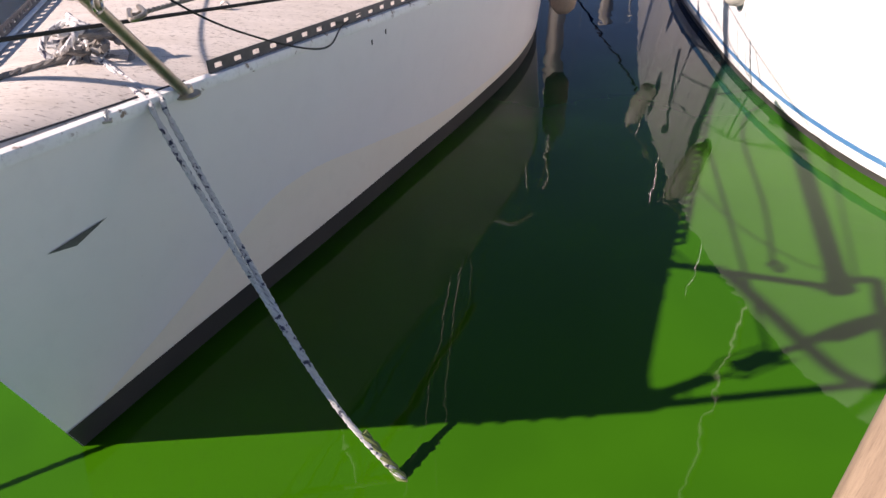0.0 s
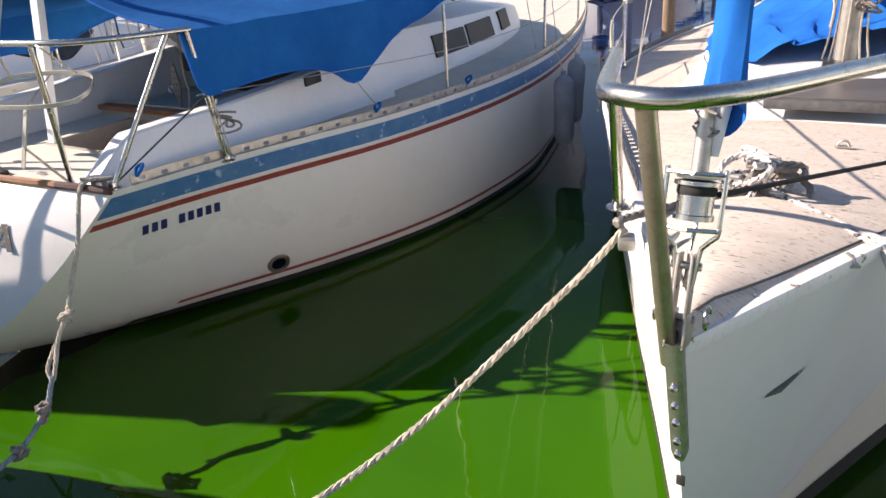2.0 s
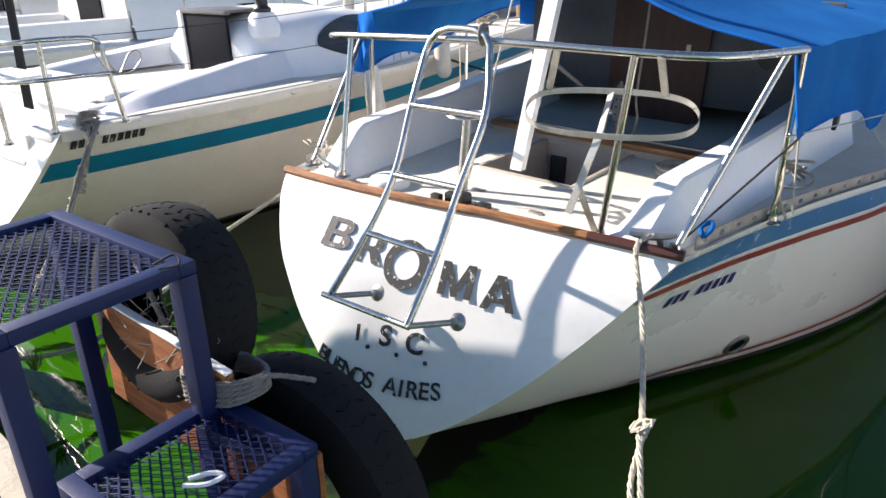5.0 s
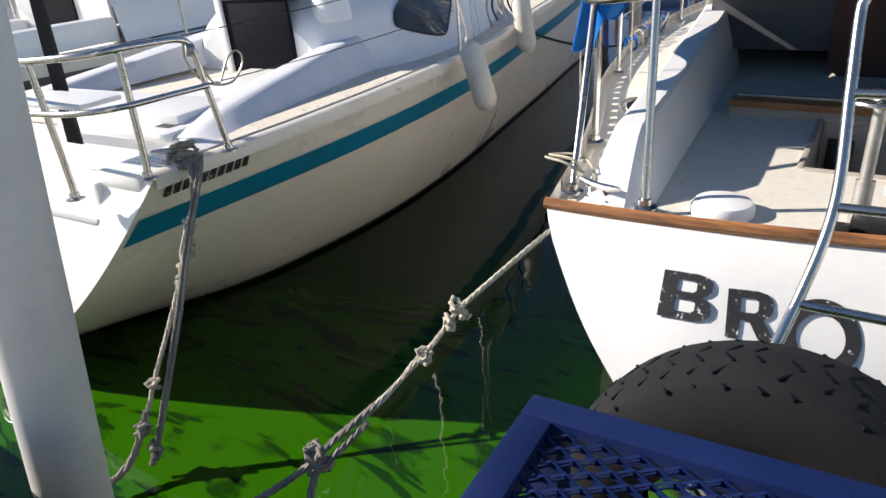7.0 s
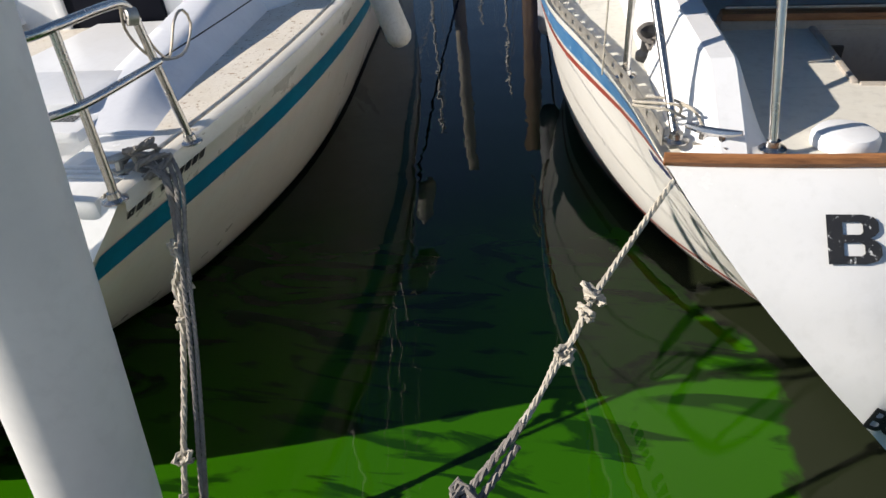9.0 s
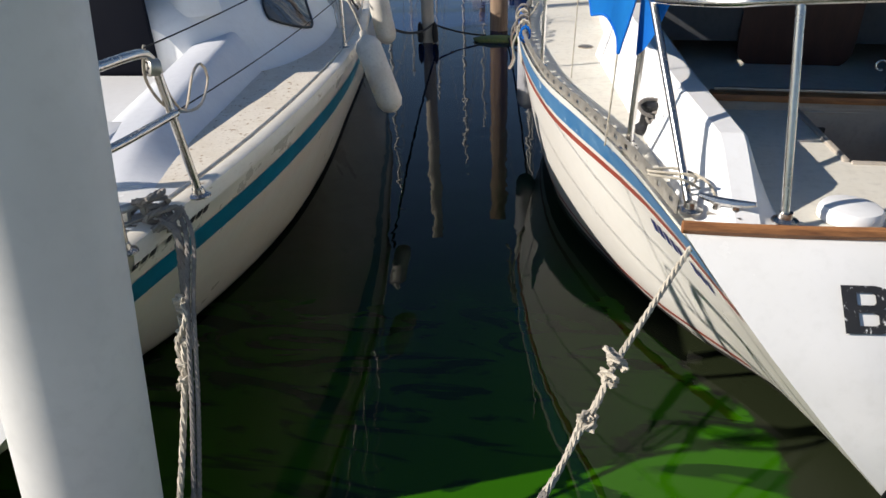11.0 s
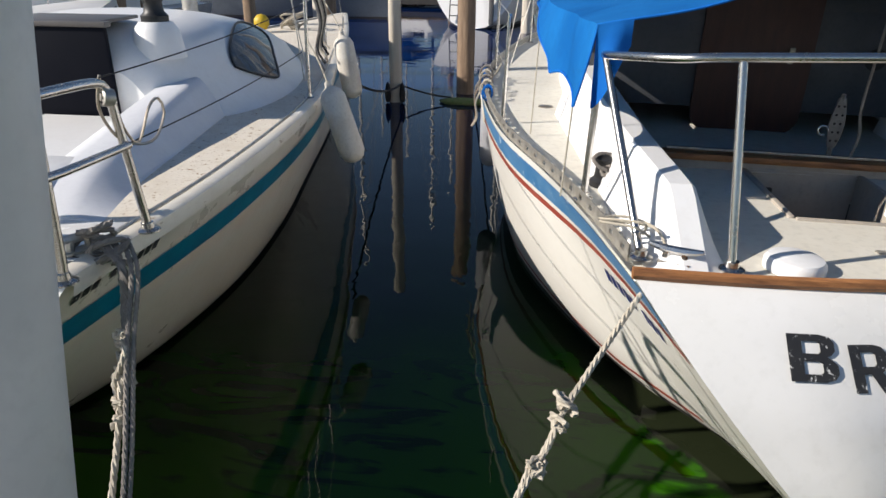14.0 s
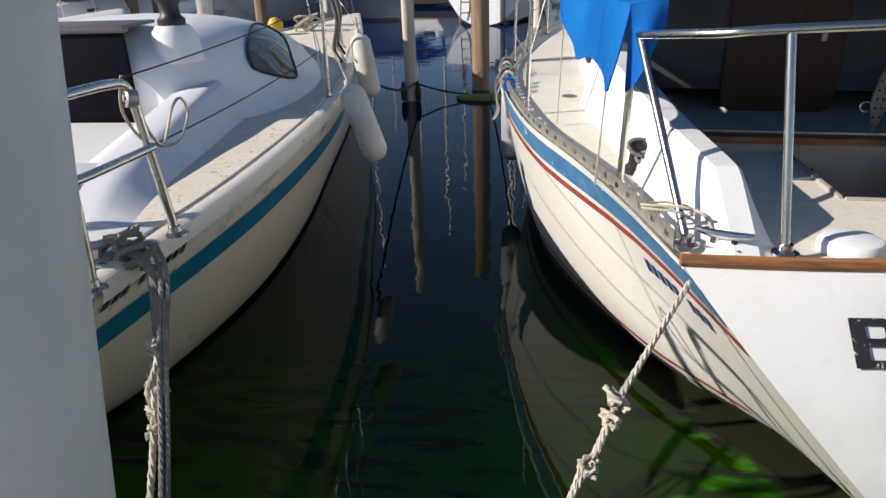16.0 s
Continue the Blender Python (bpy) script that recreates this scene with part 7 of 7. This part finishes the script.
# ---- boarding steps with tyres ----
steps = thing("boarding_steps", "navy-painted steel boarding steps with expanded metal treads", "steps", (-6.135, 0.825, 0.487), 4.5)


def bar(a, c, w, h, parent, mat=M_NAVY, name="frame_bar"):
    a, c = Vector(a), Vector(c)
    d = c - a
    q = d.to_track_quat("Y", "Z").to_matrix()
    return part(name, Geo().box((a + c) / 2, (w, d.length, h), q, bevel=0.004), mat, parent)


def tread(x0, x1, y0, y1, z):
    """A framed tread filled with expanded-metal mesh."""
    w = 0.045
    bar((x0, y0 + w / 2, z), (x1, y0 + w / 2, z), w, 0.035, steps)
    bar((x0, y1 - w / 2, z), (x1, y1 - w / 2, z), w, 0.035, steps)
    bar((x0 + w / 2, y0 + w, z), (x0 + w / 2, y1 - w, z), w, 0.035, steps)
    bar((x1 - w / 2, y0 + w, z), (x1 - w / 2, y1 - w, z), w, 0.035, steps)
    g = Geo()
    px, py = 0.046, 0.013
    nx, ny = int((x1 - x0 - 2 * w) / px) + 1, int((y1 - y0 - 2 * w) / py) + 1
    for j in range(ny):
        run = []
        for i in range(nx * 2 + 1):
            x = x0 + w + i * px / 2
            if x > x1 - w + 0.01:
                break
            y = y0 + w + j * py + (py if (i + j) % 2 else 0)
            run.append(Vector((x, y, z + 0.004 * ((i + j) % 2))))
        if len(run) > 2:
            for a, c in zip(run[:-1], run[1:]):
                n = Vector((0, 0, 0.0035))
                sd = (c - a).cross(Vector((0, 0, 1))).normalized() * 0.0022
                g.add([a - sd - n, a + sd - n, c + sd - n, c - sd - n, a - sd + n, a + sd + n, c + sd + n, c - sd + n],
                      [(4, 5, 6, 7), (0, 1, 5, 4), (3, 7, 6, 2), (0, 3, 2, 1)])
    part("mesh_tread", g, M_NAVY, steps, "dark expanded-metal mesh", smooth=False)


tread(-0.33, 0.32, -0.23, 0.24, 0.845)
tread(0.26, 0.64, -0.16, 0.28, 0.43)
for x, y, z0, z1 in ((-0.30, -0.20, -0.35, 0.83), (0.30, -0.20, -0.05, 0.83), (-0.30, 0.21, -0.35, 0.83), (0.30, 0.21, -0.35, 0.83), (0.61, 0.25, -0.35, 0.42), (0.61, -0.13, -0.05, 0.42)):
    bar((x, y, z0), (x, y, z1), 0.05, 0.05, steps, name="leg")
bar((-0.30, -0.20, 0.75), (-0.05, -0.20, 0.05), 0.05, 0.04, steps, name="brace")
bar((0.30, -0.20, 0.38), (0.62, -0.14, 0.38), 0.04, 0.04, steps)
bar((0.30, 0.21, 0.38), (0.62, 0.25, 0.38), 0.04, 0.04, steps)
g = Geo().box((0.02, 0.27, 0.38), (0.62, 0.02, 0.36), Matrix.Rotation(radians(5), 3, "Y"), bevel=0.004)
part("plywood_board", g, M_PLY, steps, "weathered orange plywood board with a torn white edge")
g = Geo().box((0.036, 0.265, 0.565), (0.62, 0.026, 0.008), Matrix.Rotation(radians(5), 3, "Y"), bevel=0.004)
part("board_edge", g, M_WHITE, steps, "peeling white edge strip")
g = Geo().box((0.47, 0.30, 0.18), (0.30, 0.02, 0.42), bevel=0.004)
part("plywood_board", g, M_PLY, steps, "orange plywood board")
g = Geo().tube(smooth_path([(0.28, 0.16, 0.87), (0.30, 0.2, 0.885), (0.33, 0.19, 0.87), (0.31, 0.15, 0.868)], 0.01), 0.003, 6)
part("wire_tie", g, M_ROPEK, steps)
g = Geo().tube(smooth_path([(0.50, 0.02, 0.452), (0.53, 0.06, 0.456), (0.56, 0.07, 0.456), (0.55, 0.03, 0.455), (0.51, 0.0, 0.453)], 0.01), 0.006, 6)
part("plastic_clip", g, M_WHITE, steps, "small white plastic clip lying on the tread")


def tyre(c, r, w, lean, turn, label, seed):
    ty = thing("tyre_fender", label, "tyre", c, group="tyres")
    m = Matrix.Translation(c) @ Matrix.Rotation(radians(turn), 4, "Z") @ Matrix.Rotation(radians(90 + lean), 4, "X")
    prof = [(r * 0.56, -w * 0.34), (r * 0.60, -w * 0.42), (r * 0.75, -w * 0.5), (r * 0.90, -w * 0.47), (r * 0.965, -w * 0.40), (r * 0.99, -w * 0.2), (r, 0.0), (r * 0.99, w * 0.2), (r * 0.965, w * 0.40),
            (r * 0.90, w * 0.47), (r * 0.75, w * 0.5), (r * 0.60, w * 0.42), (r * 0.56, w * 0.34)]
    g = Geo()
    n = 56
    vs, fs = [], []
    for j in range(n):
        a = 2 * math.pi * j / n
        for rr, z in prof:
            vs.append(m @ Vector((rr * math.cos(a), rr * math.sin(a), z)))
    k = len(prof)
    for j in range(n):
        j2 = (j + 1) % n
        for i in range(k - 1):
            fs.append((j * k + i, j2 * k + i, j2 * k + i + 1, j * k + i + 1))
    casing = part("casing", into(g.add(vs, fs), ty), M_TYRE, ty)
    # Worn tread: two thin grooves all round and short slanting sipes between them.
    rnd = random.Random(seed)
    g = Geo()
    for j in range(46):
        a = 2 * math.pi * j / 46
        for row, tilt in ((-0.34, 0.5), (-0.14, -0.6), (0.03, 0.5), (0.2, -0.55), (0.36, 0.5)):
            if rnd.random() < 0.15:
                continue
            rr = r * (1.0 - 0.04 * (row / 0.4) ** 2)
            q = m @ Matrix.Rotation(a + rnd.uniform(-0.02, 0.02), 4, "Z") @ Matrix.Translation((rr - 0.0022, 0, w * row)) @ Matrix.Rotation(tilt, 4, "X")
            g.box(q.translation, (0.005, 0.004, w * rnd.uniform(0.10, 0.17)), q.to_3x3())
    for row in (-0.2, 0.2):
        rr = r * (1.0 - 0.04 * (row / 0.4) ** 2) - 0.005
        g.tube([m @ Vector((rr * math.cos(2 * math.pi * j / n), rr * math.sin(2 * math.pi * j / n), w * row)) for j in range(n)], 0.0045, 5, closed=True)
    tagged(part("tread_groove", into(g, ty), M_DARK, casing, "worn shallow tread grooves", smooth=False), kind="stuff")
    return ty


tyre((-5.85, 1.33, 0.475), 0.45, 0.20, -3, 6, "large black worn tyre hung as a fender at the steps", 1)
tyre((-6.215, 1.19, 1.075), 0.295, 0.20, -9, 6, "large black worn tyre tied behind the steps", 2)
lash = thing("tyre_lashing", "frayed grey rope lashing tyres to the steel steps", "rope", (-5.9, 1.12, 0.95))
for k in range(5):
    g = Geo().rope([(-5.93, 1.05, 0.93 + 0.014 * k), (-5.80, 1.10 + 0.005 * k, 0.945 + 0.014 * k), (-5.80, 1.22, 0.945 + 0.012 * k), (-5.95, 1.22, 0.93 + 0.014 * k), (-6.0, 1.1, 0.935 + 0.012 * k), (-5.93, 1.05, 0.94 + 0.014 * k)], 0.008)
    part("rope_turn", into(g, lash), M_ROPEG, lash)
part("rope_tail", into(Geo().rope([(-6.0, 1.1, 0.96), (-6.15, 1.12, 1.08), (-6.3, 1.14, 1.22)], 0.010), lash), M_ROPEG, lash)
part("rope_tail", into(Geo().rope([(-5.82, 1.12, 0.98), (-5.76, 1.2, 1.0), (-5.70, 1.3, 0.96)], 0.008), lash), M_ROPEG, lash)
rnd = random.Random(7)
g = Geo()
for k in range(70):
    p = Vector((-6.15 + rnd.uniform(-0.2, 0.2), 1.12 + rnd.uniform(-0.04, 0.04), 1.02 + rnd.uniform(-0.14, 0.14)))
    g.tube([p, p + Vector((rnd.uniform(-0.06, 0.06), rnd.uniform(-0.03, 0.03), rnd.uniform(-0.06, 0.02))), p + Vector((rnd.uniform(-0.1, 0.1), rnd.uniform(-0.04, 0.04), rnd.uniform(-0.1, 0.0)))], 0.0018, 4)
solo("frayed_netting", g, M_ROPEG, "tangle of frayed rope fibre behind the steps", "rope")

# Weeds growing on the pier face.
g = Geo()
for k in range(26):
    a = rnd.uniform(0, 6.28)
    b = Vector((-7.72, 1.18, 0.22))
    t = b + Vector((math.cos(a) * 0.05, math.sin(a) * 0.05, rnd.uniform(0.05, 0.12)))
    sd = Vector((-math.sin(a), math.cos(a), 0)) * 0.006
    mid = b.lerp(t, 0.55)
    g.add([b, mid + sd, t, mid - sd], [(0, 1, 2, 3)])
M_LEAF = material("green_weed", (0.07, 0.16, 0.02), 0.6, color2=(0.05, 0.11, 0.02), scale=20)
solo("weed_tuft", g, M_LEAF, "small green weed sprouting from the old rope", "plant", smooth=False)

# ---- far side of the basin ----
g = Geo()
for k in range(46):
    x = -24.0 + k * 0.3
    g.box((x, 29.2, 0.42), (0.285, 1.6, 0.05))
solo("far_pontoon", g, M_WOODP, "weathered plank pontoon across the basin", "pontoon", kind="structure", smooth=False)
g = Geo().box((-17.2, 28.45, 0.26), (13.6, 0.08, 0.24)).box((-17.2, 29.5, 0.2), (13.6, 0.9, 0.26))
solo("pontoon_floats", g, M_BOOT, "dark pontoon underside and floats", "pontoon", kind="structure", smooth=False)
# Unseen bank, added to close the basin and darken the horizon's reflection.
M_BANK = material("added_far_bank", (0.11, 0.10, 0.09), 0.9, color2=(0.05, 0.05, 0.045), scale=0.3)
g = Geo().box((-10, 62, 1.2), (240, 6, 2.6))
solo("added_far_bank", g, M_BANK, "plain dark bank added behind the basin", "bank", kind="structure", smooth=False)

HF = Hull(7.6, [(0, 0.98), (1.5, 1.2), (3.2, 1.25), (5.2, 0.95), (6.8, 0.38), (7.6, 0.02)], [(0, 0.86), (4, 0.86), (7.6, 1.0)],
          [(0, 0.0), (1.0, -0.2), (3.5, -0.35), (6, -0.3), (7.6, -0.1)], [(0, 0.42), (1.5, 0.28), (4, 0.2), (7.6, 0.5)], -0.35, 0.86)


M_SLATE = material("slate_grey_hull", (0.16, 0.18, 0.20), 0.35, color2=(0.13, 0.15, 0.17), scale=2)
M_DULL = material("dull_white_hull", (0.42, 0.42, 0.41), 0.5, color2=(0.34, 0.33, 0.32), scale=2, spots=(0.2, 0.18, 0.15), spot_scale=6, spot_cut=0.62)


M_NAVYC = material("navy_canvas", (0.006, 0.012, 0.06), 0.85, color2=(0.01, 0.02, 0.09), scale=3, bump=0.25, bump_scale=10)
M_MAROON = material("maroon_canvas", (0.10, 0.012, 0.016), 0.85, color2=(0.07, 0.01, 0.012), scale=3, bump=0.25, bump_scale=10)
M_TANSAIL = material("weathered_sailcloth", (0.36, 0.32, 0.26), 0.9, color2=(0.24, 0.21, 0.17), scale=5, bump=0.3, bump_scale=12)


def far_boat(at, rz, stripe, cover_mat, label, motor=False, tall=10.5, size=1.0, hull_mat=None, canopy=None, furl=None):
    b = thing("moored_yacht", label, "sailboat", at, rz, group="far yachts")
    b.scale = (size, size, size)
    part("hull", HF.shell(24, 10), hull_mat or M_GEL, b, angle=30)
    part("transom", HF.end_face(), M_WHITE, b, smooth=False)
    for s in (1, -1):
        if stripe:
            part("stripe", HF.band(s, 0.05, 7.5, 0.1, 0.17, n=20), stripe, b)
        part("boot_top", HF.band(s, 0.2, 7.5, 0.07, -0.05, n=20, absolute=True), M_BOOT, b)
    part("deck", Geo().grid(lambda u, v: HF.deck(0.02 + 7.5 * u, (v * 2 - 1) * 0.98, 0.02), 14, 6), M_WHITE, b)

    def trunk_f(u, v):
        y = 2.0 + 3.4 * u
        w = table(u, [(0, 0.8), (0.5, 0.78), (1.0, 0.35)])
        h = table(u, [(0, 0.42), (0.6, 0.36), (1.0, 0.05)])
        x, z = [(-1.08, 0), (-1.0, 0.7), (-0.88, 1.0), (0, 1.12), (0.88, 1.0), (1.0, 0.7), (1.08, 0)][round(v * 6)]
        return Vector((x * w, y, 0.86 + h * z))
    g = Geo().grid(trunk_f, 12, 6)
    g.f = [tuple(reversed(q)) for q in g.f]
    part("cabin", g, M_WHITE, b, angle=35)
    part("cabin_end", Geo().box((0, 2.01, 1.06), (1.5, 0.03, 0.4)), M_WHITE, b)
    part("companionway", Geo().box((0.0, 1.985, 1.08), (0.5, 0.02, 0.44)), M_DARK, b)
    for s in (1, -1):
        part("window", Geo().box((s * 0.80, 3.1, 1.08), (0.02, 1.0, 0.13)), M_BLACK, b)
        part("coaming", Geo().box((s * 0.72, 1.05, 0.98), (0.16, 1.9, 0.22), bevel=0.05), M_WHITE, b)
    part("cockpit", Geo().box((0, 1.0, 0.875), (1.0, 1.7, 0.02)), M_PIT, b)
    part("mast", Geo().tube([(0, 4.0, 1.2), (0, 3.95, tall)], 0.055, 10), M_ALU, b)
    part("boom", Geo().tube([(0, 0.9, 1.75), (0, 3.95, 1.8)], 0.05, 8), M_ALU, b)
    part("sail_cover", Geo().tube([(0, 0.9, 1.82), (0, 1.8, 1.86), (0, 3.0, 1.92), (0, 3.8, 2.05)], 0.1, 10, radii=[0.07, 0.11, 0.14, 0.16]), cover_mat, b)
    for s in (1, -1):
        part("shroud", Geo().tube([(s * 1.15, 3.8, 0.9), (0, 3.95, tall - 0.4)], 0.006, 5), M_ALU, b)
        for y in (2.4, 4.4):
            part("stanchion", Geo().tube([(s * (HF.lat(y, 0.86) - 0.06), y, 0.86), (s * (HF.lat(y, 0.86) - 0.06), y, 1.45)], 0.012, 6), M_STEEL, b)
        part("lifeline", Geo().tube([(s * (HF.lat(y, 0.86) - 0.06), y, 1.44) for y in (0.1, 2.4, 4.4, 6.6)], 0.006, 5), M_ALU, b)
    part("pushpit", Geo().tube(smooth_path([(-0.95, 0.6, 1.45), (-0.9, 0.05, 1.45), (0.9, 0.05, 1.45), (0.95, 0.6, 1.45)], 0.1), 0.014, 6), M_STEEL, b)
    part("forestay", Geo().tube([(0, 7.5, 1.05), (0, 3.95, tall - 0.2)], 0.012, 6), M_ALU, b)
    if canopy:
        def tilt(u, v):
            k = abs(v * 2 - 1)
            y = 0.5 + 3.6 * u
            return Vector(((v * 2 - 1) * (1.0 + 0.06 * math.sin(u * 9)), y, 2.02 - 0.62 * k ** 1.4 - 0.10 * k * math.sin(u * math.pi * 3) ** 2 + 0.05 * math.sin(u * 7)))
        part("boom_tent", Geo().grid(tilt, 16, 14), canopy, b, "canvas tent over the boom")
    if furl:
        part("furled_sail", Geo().tube([(0, 7.4 - 3.4 * q, 1.25 + (tall - 2.2) * q) for q in (0.0, 0.05, 0.2, 0.5, 0.9)], 0.1, 10, radii=[0.04, 0.11, 0.13, 0.10, 0.03]), furl, b, "sail rolled round the forestay")
    if motor:
        g = Geo().lathe([(0.0, 0), (0.16, 0.02), (0.19, 0.12), (0.17, 0.3), (0.1, 0.36), (0, 0.37)], 16, Matrix.Translation((0.42, -0.22, 0.72)))
        part("outboard_motor", g, M_BLACK, b, "black outboard motor cowl")
        part("outboard_leg", Geo().box((0.42, -0.22, 0.4), (0.1, 0.14, 0.6), bevel=0.03), M_GREY, b)
        lad = Geo()
        for s in (0.0, 0.2):
            lad.tube([(-0.5 + s, -0.16, 0.9), (-0.5 + s, -0.32, 0.2)], 0.014, 6)
        for k in range(3):
            lad.tube([(-0.5, -0.2 - 0.05 * k, 0.72 - 0.22 * k), (-0.3, -0.2 - 0.05 * k, 0.72 - 0.22 * k)], 0.012, 6)
        part("stern_ladder", lad, M_BLACK, b)
    return b


far_boat((-10.05, 21.0, 0), -3, None, M_BLUE, "white yacht with black outboard, stern towards the basin", True, size=1.28)
for k, (x, st, cv) in enumerate(((-24.6, M_TEAL, M_BLUE), (-21.2, None, M_CLOTH), (-17.6, M_BLUESTR, M_BLUE), (-14.2, None, M_BLUE), (-6.3, M_TEAL, M_BLUE), (-10.6, None, M_BLUE))):
    far_boat((x, 30.3 if k < 4 else 33.0, 0), (3, -2, 2, -3, 4, 1)[k], st, cv, "distant white yacht with " + ("pale" if cv is M_CLOTH else "blue") + " cover behind the pontoon", size=1.25, tall=9.5 + k % 3, canopy=cv if k in (0, 2, 3, 5) else None)
far_boat((-5.2, 21.5, 0), 4, M_TEAL, M_BLUE, "distant white yacht with blue boom cover", size=1.15)
far_boat((-2.8, 19.6, 0), -4, M_BLUESTR, M_BLUE, "distant white yacht with blue boom cover")
far_boat((0.6, 18.6, 0), 3, None, M_CLOTH, "distant white yacht with pale boom cover")
far_boat((3.9, 17.8, 0), -5, M_RED, M_BLUE, "distant white yacht with blue boom cover")
far_boat((-14.6, 2.3, 0), 3, M_GREY, M_CLOTH, "white yacht lying stern to the pier beyond the teal-striped one", size=1.25, tall=9.0, furl=M_TANSAIL)
far_boat((-18.9, 2.6, 0), 1, M_BLUESTR, M_BLUE, "white yacht lying stern to the pier with a navy cover", size=1.2, tall=8.8, canopy=M_NAVYC, hull_mat=M_DULL)
far_boat((-16.2, 15.4, 0), 176, None, M_CLOTH, "dull grey-white yacht with a navy tent beyond the teal-striped yacht", size=1.1, hull_mat=M_DULL, canopy=M_NAVYC, furl=M_TANSAIL)
far_boat((-22.0, 24.3, 0), 262, M_GREY, M_BLUE, "slate-hulled yacht with a maroon tent across the basin's corner", size=1.2, hull_mat=M_SLATE, canopy=M_MAROON)
far_boat((-21.5, 18.2, 0), 190, M_BLUESTR, M_BLUE, "slate-hulled yacht with a blue tent beyond the teal-striped yacht", size=1.1, hull_mat=M_SLATE, canopy=M_BLUE, furl=M_MAROON)
far_boat((-26.5, 20.5, 0), 200, M_RED, M_CLOTH, "distant white yacht with a navy tent at the basin's edge", size=1.15, canopy=M_NAVYC)
far_boat((-31.0, 25.0, 0), 195, M_TEAL, M_BLUE, "distant white yacht lying at the basin's edge", size=1.2)
# A few more rigs showing over the far pontoon.
for k in range(14):
    x, y = -34 + 3.1 * k + (k * 7 % 5) * 0.4, 40 + (k * 5 % 7)
    far_boat((x, y, 0), (k * 13 % 9) - 4, (None, M_TEAL, M_BLUESTR)[k % 3], (M_BLUE, M_CLOTH, M_BLUE)[k % 3], "far white yacht moored in the next row", size=1.2, tall=9 + k % 4)
